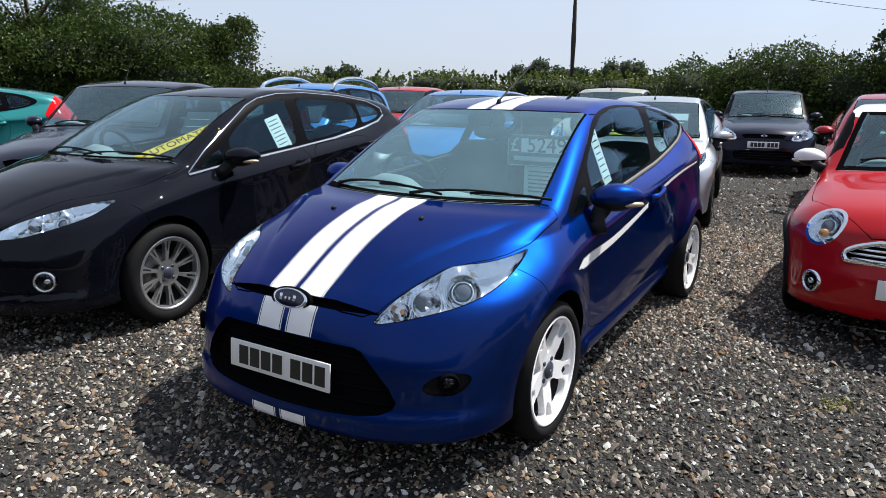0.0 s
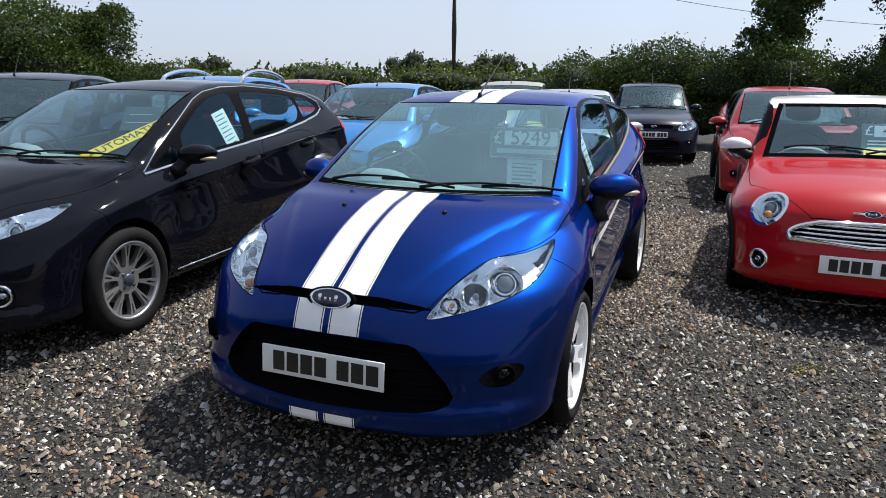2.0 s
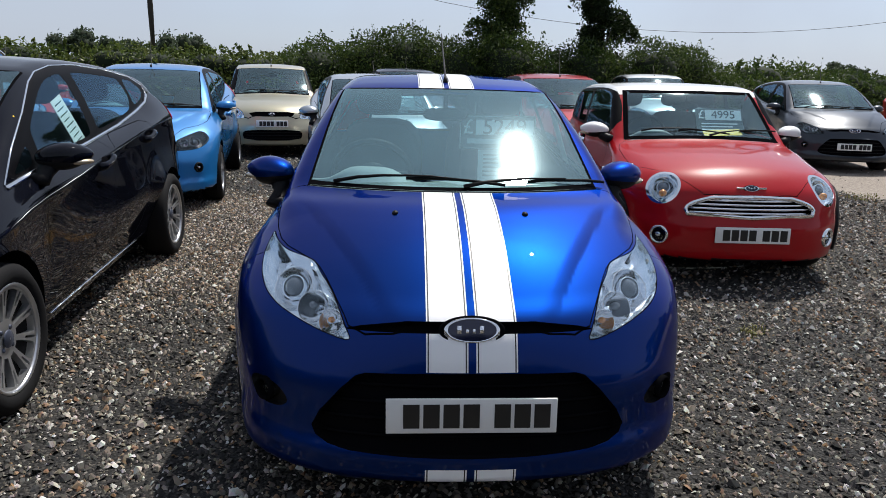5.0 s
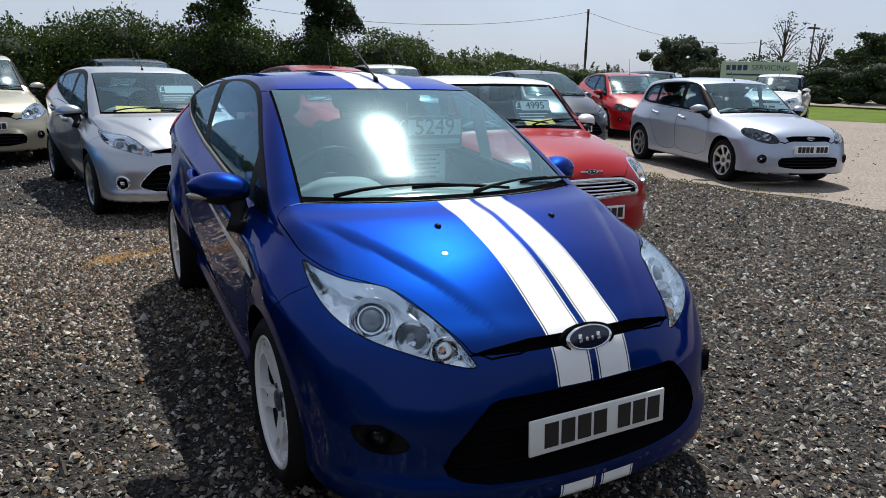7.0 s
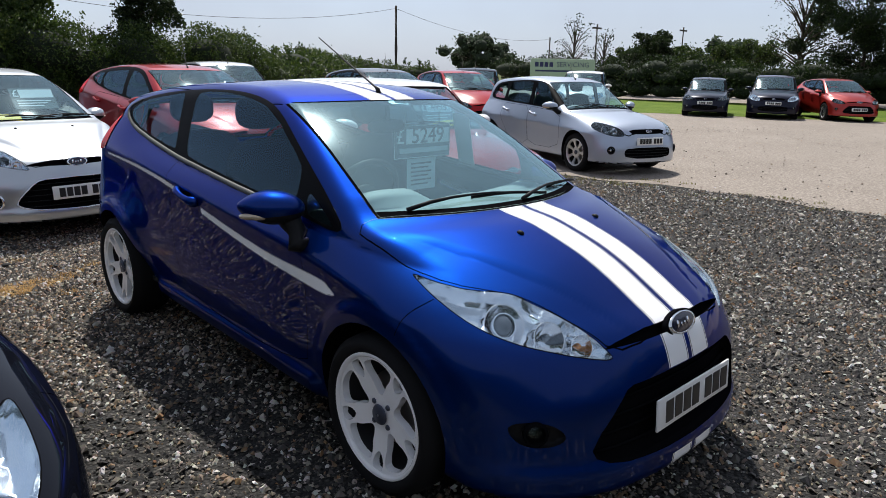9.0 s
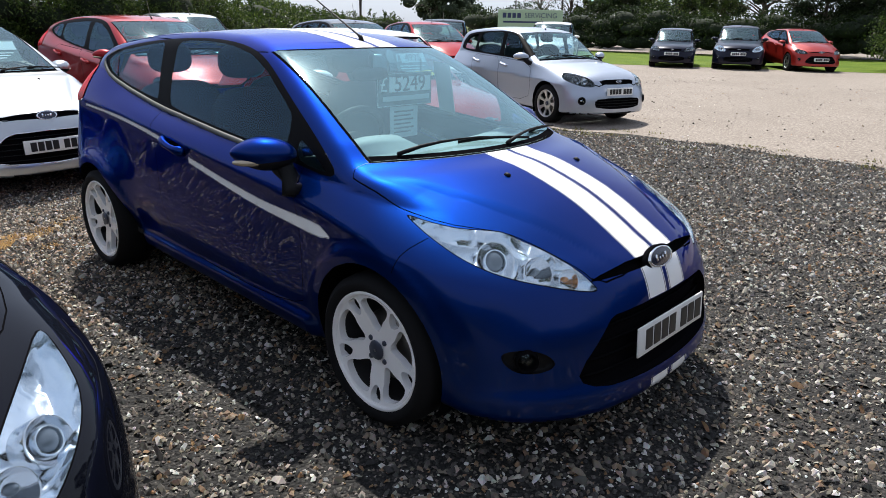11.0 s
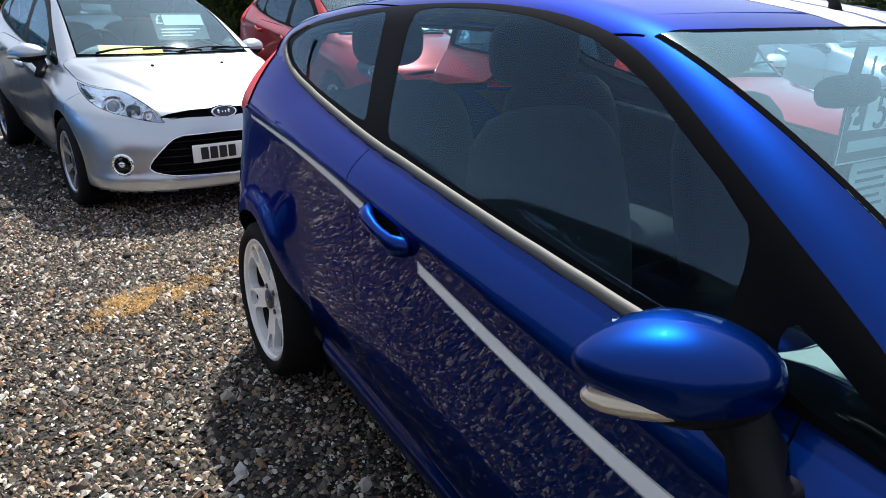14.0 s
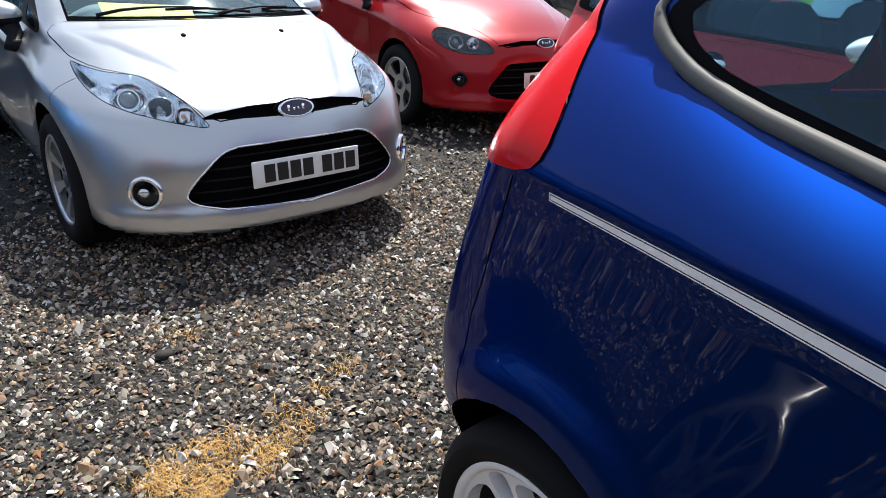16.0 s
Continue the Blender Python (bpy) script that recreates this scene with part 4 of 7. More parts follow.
    tilt = Matrix.Rotation(radians(spec.get("plate_tilt", -4)), 4, "X")
    plate_on(car, (0, p.y - 0.012, pz), tilt, mats, wide=pw, high=ph)
    bz, bw_, bh = spec["badge"]
    p = sh.on_nose(0.0, bz)
    mm = Matrix.Translation((0, p.y - 0.004 + spec.get("badge_in", 0.0), bz)) @ Matrix.Rotation(radians(-22), 4, "X") @ Matrix.Diagonal((bw_, 1, bh, 1))
    badge = part("badge", lathe([(0.012, 1.0), (-0.004, 1.0), (-0.010, 0.94), (-0.008, 0.86), (-0.008, 0.0)], 36, axis="y", m=mm), mats["chrome"], car, "oval badge with a chrome rim")
    part("badge_field", lathe([(-0.0085, 0.85), (-0.0105, 0.5), (-0.011, 0.0)], 36, axis="y", m=mm), mats["navy"], badge)
    part("badge_surround", lathe([(0.016, 1.02), (-0.002, 1.02), (-0.003, 1.12), (0.001, 1.17), (0.016, 1.17)], 36, axis="y", m=mm), mats["gap"], badge)
    for x0_, x1_, z0_, z1_ in ((-0.52, -0.38, -0.28, 0.34), (-0.22, -0.12, -0.24, 0.06), (0.02, 0.10, -0.24, 0.08), (0.26, 0.40, -0.24, 0.32)):
        part("badge_bar", boxed(x0_, x1_, -0.0135, -0.0105, z0_, z1_, m=mm, bevel=0.0), mats["chrome"], badge)
    # tail
    q = sh.drop((0, spec["ends"][1] + 0.3, 0.62), (0, -1, 0), 1.5)
    plate_on(car, (0, q.y + 0.012, 0.62), Matrix.Rotation(math.pi, 4, "Z"), mats, back=True)
    # wipers, aerial
    drv = -1
    wiper_on(sh, mats, car, drv * 0.50, yb + 0.16, drv * -0.10, yb + 0.06)
    wiper_on(sh, mats, car, drv * 0.02 + 0.05, yb + 0.035, 0.56, yb + 0.20)
    ay = spec.get("aerial", yt + 0.12)
    if ay:
        p = sh.on_top(0.0, ay)
        back = spec.get("aerial_back", 0.16)
        mast = part("aerial", tube([p + Vector((0, 0, -0.01)), p + Vector((0, 0.01, 0.02)), p + Vector((0, 0.03, 0.03)), p + Vector((0, 0.03 + back, 0.03 + spec.get("aerial_up", 0.17)))], [0.016, 0.011, 0.005, 0.003], 8), mats["black"], car)
    # inside
    roof_at = sh.on_top(0.0, yt)
    glass_m = Matrix.Translation((0, yt + 0.06, roof_at.z - 0.13)) @ Matrix.Rotation(radians(-8), 4, "X")
    mir = part("rear_view_mirror", blob((0, 0, 0), (0.115, 0.018, 0.034), power=3.0, u=20, v=10, m=glass_m), mats["trim"], car)
    part("mirror_stem", tube([(0, yt + 0.05, roof_at.z - 0.03), (0, yt + 0.055, roof_at.z - 0.10)], 0.012, 8), mats["trim"], mir)
    sx, sz = 0.36 * spec["hub"] / 0.8, spec["high"] * 0.36
    yk = spec["base"] / 2.489
    for x in (sx, -sx):
        make_seat(Matrix.Translation((x, 1.12 * yk, sz)), mats, car)
        make_seat(Matrix.Translation((x, 1.92 * yk, sz + 0.05)), mats, car, high=0.55, wide=0.29)
    zb = sh.on_top(0.0, yb).z
    dash = bmesh.new()
    rows = []
    for x in np.linspace(-xb - 0.03, xb + 0.03, 41 if fine else 17):
        y0 = yb + bw * x * x
        row = []
        hood, mid, edge = math.exp(-((x + sx) / 0.16) ** 4), math.exp(-((x - 0.02) / 0.13) ** 4), math.exp(-((x - sx) / 0.2) ** 4)
        for dy, z in ((0.03, zb - 0.035), (0.12, zb - 0.034), (0.20, zb - 0.028 + 0.012 * mid), (0.27, zb - 0.024 + 0.030 * mid + 0.010 * hood - 0.006 * edge), (0.33, zb - 0.020 + 0.020 * mid + 0.045 * hood - 0.004 * edge),
                      (0.40, zb - 0.020 + 0.012 * mid + 0.068 * hood), (0.46, zb - 0.03 + 0.062 * hood), (0.50, zb - 0.055 + 0.03 * hood), (0.53, zb - 0.18), (0.45, zb - 0.5)):
            row.append(dash.verts.new((x, y0 * (1 if dy < 0.3 else 0.6) + dy, z)))
        rows.append(row)
    for one, two in zip(rows, rows[1:]):
        for k in range(9):
            dash.faces.new((one[k], two[k], two[k + 1], one[k + 1]))
    part("dashboard", dash, mats["dash"], car, "grey-green moulded dashboard, paled for sun and screen glare")
    wheel_m = Matrix.Translation((-sx, yb + 0.62, zb - 0.02)) @ Matrix.Rotation(radians(24), 4, "X")
    ringp = [(0.185 * math.cos(2 * math.pi * k / 24), 0, 0.185 * math.sin(2 * math.pi * k / 24)) for k in range(25)]
    sw = tube([wheel_m @ Vector(p) for p in ringp], 0.015, 8, caps=False)
    blob((0, 0, 0), (0.08, 0.03, 0.07), m=wheel_m, bm=sw, u=12, v=8)
    box(sw, -0.17, 0.17, -0.01, 0.01, -0.015, 0.02, m=wheel_m)
    part("steering_wheel", sw, mats["black"], car)
    lining = [f for nm in c.names if nm.startswith("door") or nm in ("body", "gap") for f in c.faces(nm) if 0.25 < f.calc_center_median().z < 2 and 0.35 < f.calc_center_median().y < spec["ends"][1] - 0.2]
    skin(sh, lining, "inner_lining", mats["lining"], car, push=-0.03)
    fl = boxed(-0.72, 0.72, 0.3, spec["ends"][1] - 0.35, 0.27, 0.30)
    part("cabin_floor", fl, mats["lining"], car, smooth=False)
    bm.verts.index_update()
    return car, sh, c


# ---------------------------------------------------------------- the blue hatchback
BLUE = car_paint("blue_metallic_paint", (0.0, 0.0205, 0.146), 0.95, 0.41, 0.012, (0.0, 0.38, 0.9), under=0.2, haze_low=0.0)
BLUE.node_tree.nodes["Principled BSDF"].inputs["Coat IOR"].default_value = 1.23
STRIPE = material("white_vinyl", (0.90, 0.90, 0.90), 0.32, 0.0, 0.4)
SIDE_STRIPE = material("silver_vinyl", (0.92, 0.92, 0.92), 0.35, 0.0, 0.3)


def hero_stripes(c, sh):
    """White stripes, each with a thin black line set in from its edge."""
    for d, name, old in ((0.0, "stripe", None), (0.0045, "pin", "stripe"), (0.0085, "stripe", "pin")):
        lo, hi = 0.012 + d, 0.140 - d
        c.cut(name, [(lo, -0.85), (hi, -0.85), (hi, 0.06), (lo, 0.045)], TOP, [old or "bonnet"])
        c.cut(name, [(lo, 0.86), (hi, 0.87), (hi, 2.76), (lo, 2.76)], TOP, [old or "body"])
        for z0, z1 in ((0.545, 0.654), (0.203, 0.245)):
            c.cut(name, [(lo, z0), (hi, z0), (hi, z1), (lo, z1)], FRONT, [old or "body"])
    for d, name, old in ((0.0, "side_stripe", None), (0.0018, "pin", "side_stripe"), (0.0034, "side_stripe", "pin")):
        for ys, mid, half in (([0.236, 0.30, 0.345, 0.68, 1.0, 1.345], [0.694, 0.703, 0.704, 0.724, 0.767, 0.828], [0.004, 0.024, 0.027, 0.021, 0.018, 0.015]),
                              ([1.575, 1.86, 2.2, 2.45, 2.57], [0.888, 0.930, 0.962, 0.975, 0.979], [0.0135, 0.012, 0.0095, 0.0075, 0.0065])):
            mid, half, many = spline(list(zip(ys, mid))), spline(list(zip(ys, half))), np.linspace(ys[0] + d, ys[-1] - d, 18)
            poly = [(y, float(mid(y) - half(y)) + d) for y in many] + [(y, float(mid(y) + half(y)) - d) for y in many[::-1]]
            c.cut(name, poly, SIDE, [old] if old else ["body", "door0", "gap"])
    c.line([(0.53, 1.00), (0.548, 1.08), (0.553, 1.3), (0.55, 1.7), (0.535, 2.2), (0.50, 2.66)], TOP, 0.006, only=["body"])
    c.cut("fog_pocket", chaikin([(0.565, 0.405), (0.61, 0.378), (0.675, 0.38), (0.705, 0.412), (0.71, 0.45), (0.66, 0.465), (0.60, 0.45)], 2), FRONT, ["body"])


hero_spec = dict(HATCH, fog=(0.65, 0.425, 0.030), lip=0.011, skirt=0.030, fog_ring=MATS["gap"], fog_bowl=MATS["trim"], bar_mat=MATS["gap"], bar_deep=0.032, aerial_back=0.48, aerial_up=0.24)
# heavier film on this screen: sun glare painted in along with the dust
hero_mats = dict(MATS, rim=WHITE_RIM, glass=glass("dust_glare_windscreen_glass", (0.76, 0.95, 0.96), 0.20, 0.10, 0.072, (0.70, 0.95, 1.0)))
hero, hero_shell, hero_cut = make_car("blue_hatchback", hero_spec, BLUE, hero_mats, "metallic blue three-door hatchback with white racing stripes, parked on gravel", fine=True, extras=hero_stripes)
BANDS = (lambda c: c.z < 0.3, lambda c: c.z < 0.66 and c.y < -0.4, lambda c: c.y < 0.4, lambda c: c.y >= 0.4)


def band_of(f):
    c = f.calc_center_median()
    return 9 if c.x > 0.3 else next(k for k, test in enumerate(BANDS) if test(c))


for side in (1, -1):
    recess(hero_shell, hero_cut.faces("fog_pocket"), 0.022, "fog_pocket", MATS["black"], hero, side, "black fog lamp pocket")
    for band in range(4):
        skin(hero_shell, [f for f in hero_cut.faces("stripe") if band_of(f) == band], "racing_stripe", STRIPE, hero, False, side, 0.0006, "white vinyl racing stripe")
        skin(hero_shell, [f for f in hero_cut.faces("pin") if band_of(f) == band], "stripe_outline", MATS["ink"], hero, False, side, 0.0004)
    for rear in (False, True):
        skin(hero_shell, [f for f in hero_cut.faces("pin") if band_of(f) == 9 and (f.calc_center_median().y > 1.45) == rear], "stripe_outline", MATS["ink"], hero, False, side, 0.0004)
        skin(hero_shell, [f for f in hero_cut.faces("side_stripe") if (f.calc_center_median().y > 1.45) == rear], "side_stripe", SIDE_STRIPE, hero, False, side, 0.0006, "pale silver vinyl side stripe")
    strip = [hero_shell.on_side(y, z) + Vector((0.004, 0, 0)) for y, z in chaikin([(0.66, 0.921), (0.69, 0.929), (0.9, 0.947), (1.2, 0.973), (1.5, 1.002), (1.76, 1.028), (2.0, 1.064), (2.2, 1.096), (2.42, 1.14), (2.515, 1.185), (2.545, 1.225), (2.53, 1.25), (2.47, 1.272), (2.40, 1.293)], 2, False)]
    peak = max(range(len(strip)), key=lambda k: strip[k].y)
    bm = tube(strip, [0.0105 if k < peak - 3 else max(0.004, 0.0105 - 0.0014 * (k - peak + 3)) for k in range(len(strip))], 8, flat=1.3)
    bmesh.ops.transform(bm, matrix=Matrix.Diagonal((side, 1, 1, 1)), verts=bm.verts)
    part("belt_moulding", bm, MATS["belt"], hero, "satin grey belt moulding")
    lock = hero_shell.on_side(1.575, 0.898)
    part("door_lock", lathe([(-0.004, 0.011), (0.003, 0.011), (0.005, 0.008), (0.005, 0.0)], 14, m=Matrix.Diagonal((side, 1, 1, 1)) @ Matrix.Translation(lock)), MATS["chrome"], hero)
    jet = hero_shell.on_top(0.242, -0.16)
    part("washer_jet", blob((side * jet.x, jet.y, jet.z + 0.003), (0.012, 0.016, 0.010), u=12, v=8), MATS["black"], hero)


spoiler = bmesh.new()
rows = []
for x in np.linspace(-0.50, 0.50, 15):
    fade = 1 - 0.5 * abs(x / 0.5) ** 3
    lip = hero_shell.on_top(abs(x), 2.64)
    y1, z1 = 2.865 - 0.16 * x * x, lip.z - 0.030 + 0.01 * fade
    rows.append([spoiler.verts.new(q) for q in ((x, lip.y, lip.z + 0.002), (x, (lip.y + y1) / 2, (lip.z + z1) / 2 + 0.018 * fade), (x, y1, z1), (x, y1 - 0.006, z1 - 0.026), (x, lip.y + 0.05, lip.z - 0.055))])
for one, two in zip(rows, rows[1:]):
    for k in range(5):
        spoiler.faces.new((one[k], two[k], two[(k + 1) % 5], one[(k + 1) % 5]))
spoiler.faces.new(rows[0])
spoiler.faces.new(rows[-1][::-1])
bmesh.ops.recalc_face_normals(spoiler, faces=spoiler.faces[:])
part("roof_spoiler", spoiler, BLUE, hero, "small blue roof spoiler")


# ---------------------------------------------------------------- the other cars
BLACK_PAINT = car_paint("black_metallic_paint", (0.0016, 0.0022, 0.0055), 0.0, 0.3, 0.03, under=0.0)
SILVER = car_paint("silver_metallic_paint", (0.47, 0.50, 0.53), 0.88, 0.34)
RED = car_paint("red_paint", (0.34, 0.0022, 0.006), 0.0, 0.35, 0.03, under=0.1)
DARK_RED = car_paint("dark_red_metallic_paint", (0.30, 0.003, 0.008), 0.3, 0.35, under=0.2)
SKY_BLUE = car_paint("light_blue_metallic_paint", (0.008, 0.17, 0.47), 0.3, 0.34)
NAVY = car_paint("navy_metallic_paint", (0.0026, 0.004, 0.016), 0.2, 0.3, 0.05, under=0.1)
BEIGE = car_paint("pale_gold_metallic_paint", (0.44, 0.41, 0.30), 0.6, 0.36)
PALE_BLUE = car_paint("ice_blue_metallic_paint", (0.40, 0.45, 0.54), 0.6, 0.36)
TEAL = car_paint("teal_metallic_paint", (0.008, 0.20, 0.20), 0.3, 0.34)
GREY = car_paint("dark_grey_metallic_paint", (0.020, 0.026, 0.036), 0.5, 0.32)
ORANGE_RED = car_paint("orange_red_metallic_paint", (0.33, 0.014, 0.007), 0.3, 0.34)
WHITE_PAINT = car_paint("white_paint", (0.75, 0.75, 0.74), 0.0, 0.35)
for dark_paint in (BLACK_PAINT, NAVY):
    dark_paint.node_tree.nodes["Principled BSDF"].inputs["Coat Weight"].default_value = 1.0
PAPER = material("paper", (0.75, 0.75, 0.73), 0.7)
YELLOW = material("yellow_card", (0.92, 0.58, 0.015), 0.55)
# board and paper teal: the windscreen's tinted veil put into their colours
BOARD = material("price_board", (0.09, 0.13, 0.14), 0.5)
BOARD_LIGHT = material("price_board_pale", (0.88, 0.95, 0.96), 0.5)
GLASS_TINTED = material("glass_tinted_paper", (0.55, 0.66, 0.68), 0.7)
GREEN_INK = material("price_board_ink", (0.03, 0.05, 0.055), 0.5)

FOCUS = reshaped(dict(HATCH, panes=FIVE_PANES, doors=FIVE_DOORS, handles=[(1.22, 0.86), (2.06, 0.93)]), 2.648, 0.90, 0.81, 1.06, 1.035, 0.318,
                 rim="ten_twin", rim_size=0.72, lamp=[(0.36, -0.82, 0.64), (0.43, -0.73, 0.70), (0.54, -0.58, 0.76), (0.64, -0.42, 0.795), (0.745, -0.225, 0.82), (0.745, -0.33, 0.765), (0.725, -0.45, 0.71), (0.62, -0.62, 0.66), (0.5, -0.74, 0.63)],
                 bowls=[(0.64, 0.72, 0.05), (0.54, 0.70, 0.045)], badge=(0.70, 0.06, 0.024), bars=4, grille=[(-0.3, 0.50), (0.30, 0.50), (0.36, 0.46), (0.40, 0.33), (0.36, 0.27), (-0.3, 0.26)],
                 fog=(0.66, 0.40, 0.046), fog_ring=MATS["chrome"], mirror_drop=0.09, aerial=0, plate=(0.40, 0.26, 0.0555))
FOCUS["tail_lamp"] = [(a + 0.12, b) for a, b in FOCUS["tail_lamp"]]
SUPERMINI = dict(HATCH, slot=[(-0.02, 0.69), (0.2, 0.686), (0.34, 0.668), (0.41, 0.648), (0.3, 0.645), (0.15, 0.642), (-0.02, 0.64)], panes=FIVE_PANES, doors=FIVE_DOORS, handles=[(1.22, 0.86), (2.06, 0.93)], rim="seven", rim_size=0.68, grille_ring=True, ring_thick=0.005, bars=5, bar_thick=0.004,
                 grille=[(-0.3, 0.545), (0.29, 0.54), (0.37, 0.52), (0.51, 0.375), (0.495, 0.325), (0.36, 0.295), (-0.3, 0.275)], fog=(0.635, 0.375, 0.054), fog_ring=MATS["chrome"], plate=(0.425, 0.26, 0.0555))
OLD_FOCUS = reshaped(dict(HATCH, panes=FIVE_PANES, doors=FIVE_DOORS, handles=[(1.22, 0.86), (2.06, 0.93)]), 2.64, 0.88, 0.82, 1.06, 1.045, 0.315, rim="five", rim_size=0.68,
                     lamp=[(0.46, -0.80, 0.66), (0.52, -0.70, 0.76), (0.62, -0.55, 0.80), (0.72, -0.36, 0.83), (0.79, -0.36, 0.74), (0.78, -0.50, 0.68), (0.68, -0.66, 0.645)],
                     bowls=[(0.66, 0.72, 0.055), (0.56, 0.71, 0.045)], aerial_up=0.35, aerial_back=0.1)
BOXY = dict(
    HATCH, lean=0.24, curl=0.06, flare_rear=0.022, ridge=None, crease_cut=False, shoulder=1.1, ends=(-0.80, 3.09), high=1.46, aerial_up=0.22,
    top=[(-0.95, 0.45), (-0.80, 0.60), (-0.75, 0.70), (-0.66, 0.765), (-0.4, 0.845), (0, 0.915), (0.25, 0.955), (0.32, 0.985), (0.6, 1.16), (0.9, 1.34), (1.0, 1.388), (1.15, 1.42),
         (1.5, 1.455), (1.9, 1.458), (2.4, 1.43), (2.75, 1.38), (2.84, 1.31), (2.93, 1.12), (3.02, 0.95), (3.08, 0.7)],
    belt=[(-0.8, 0.80), (0, 0.87), (0.3, 0.905), (1.2, 0.945), (2.2, 0.985), (3.1, 1.02)], crease=[(-0.8, 0.60), (0, 0.66), (1.2, 0.70), (2.4, 0.76), (3.1, 0.80)],
    width=[(-0.8, 0.79), (-0.5, 0.815), (0, 0.832), (0.4, 0.808), (1.2, 0.80), (2.0, 0.806), (2.49, 0.826), (2.9, 0.80), (3.15, 0.74)],
    belt_width=[(-0.8, 0.68), (0, 0.725), (0.3, 0.74), (1.2, 0.74), (2.0, 0.728), (2.5, 0.70), (3.1, 0.66)], screen=(0.28, 0.64, 0.98, 0.57, 0.35),
    soft=[(-0.8, 0.10), (-0.1, 0.08), (0.3, 0.05), (0.9, 0.06), (2.5, 0.07), (3, 0.10)],
    nose=[(0.1, -0.74), (0.2, -0.79), (0.35, -0.80), (0.5, -0.79), (0.6, -0.775), (0.68, -0.755), (0.75, -0.70), (0.9, -0.5)], nose_plan=(0.14, 0.55),
    dlo=[(0.42, 0.925), (1.2, 0.965), (2.2, 1.005), (2.62, 1.03), (2.70, 1.10), (2.60, 1.28), (2.4, 1.345), (1.6, 1.395), (1.2, 1.38), (1.02, 1.335)],
    panes=[[(0.62, 0.965), (1.30, 0.99), (1.31, 1.365), (1.15, 1.35), (1.03, 1.31)], [(1.40, 0.995), (2.0, 1.02), (2.12, 1.08), (2.10, 1.345), (1.42, 1.37)], [(2.2, 1.04), (2.58, 1.06), (2.6, 1.12), (2.52, 1.27), (2.2, 1.33)]],
    doors=[[(0.48, 0.90), (0.43, 0.6), (0.47, 0.31), (1.30, 0.31), (1.355, 0.6), (1.36, 0.96), (1.2, 0.945)], [(1.37, 0.96), (1.365, 0.6), (1.31, 0.31), (1.86, 0.31), (2.02, 0.52), (2.16, 0.70), (2.2, 0.98), (1.76, 0.965)]],
    handles=[(1.22, 0.84), (2.06, 0.87)], mirror=(0.64, 0.985), mirror_drop=0.09,
    bonnet=[(-0.3, 0.27), (0.3, 0.30), (0.60, 0.40), (0.70, 0.33), (0.72, 0.1), (0.70, -0.2), (0.64, -0.38), (0.5, -0.60), (0.42, -0.70), (0.2, -0.735), (-0.3, -0.745)],
    lamp=[(0.45, -0.74, 0.655), (0.48, -0.67, 0.745), (0.57, -0.51, 0.795), (0.66, -0.33, 0.822), (0.72, -0.26, 0.82), (0.775, -0.30, 0.735), (0.765, -0.42, 0.67), (0.66, -0.60, 0.635), (0.54, -0.69, 0.63)],
    bowls=[(0.65, 0.72, 0.058), (0.555, 0.70, 0.05)], slot=[(-0.02, 0.715), (0.25, 0.71), (0.35, 0.69), (0.31, 0.645), (-0.02, 0.64)],
    grille=[(-0.3, 0.44), (0.40, 0.44), (0.47, 0.38), (0.43, 0.28), (-0.3, 0.27)], plate=(0.535, 0.26, 0.0555), badge=(0.68, 0.055, 0.024), fog=(0.64, 0.40, 0.045), bars=3,
    tail_lamp=[(2.86, 1.02), (2.80, 1.35), (3.2, 1.35), (3.2, 1.0)], rim="seven", rim_size=0.70,
)
MPV = reshaped(BOXY, 2.64, 0.86, 0.80, 1.06, 1.075, 0.318)
OLD_SUPERMINI = reshaped(BOXY, 2.486, 0.79, 0.62, 0.985, 0.975, 0.298)
BEZEL_MATS = dict(MATS, housing=MATS["bezel"])


def round_lamp(x, y, z, r, view, n=16):
    u, v, w = slanted(view)
    return [tuple(Vector((x, y, z)) + u * r * math.cos(2 * math.pi * k / n) + v * r * 1.08 * math.sin(2 * math.pi * k / n)) for k in range(n)]


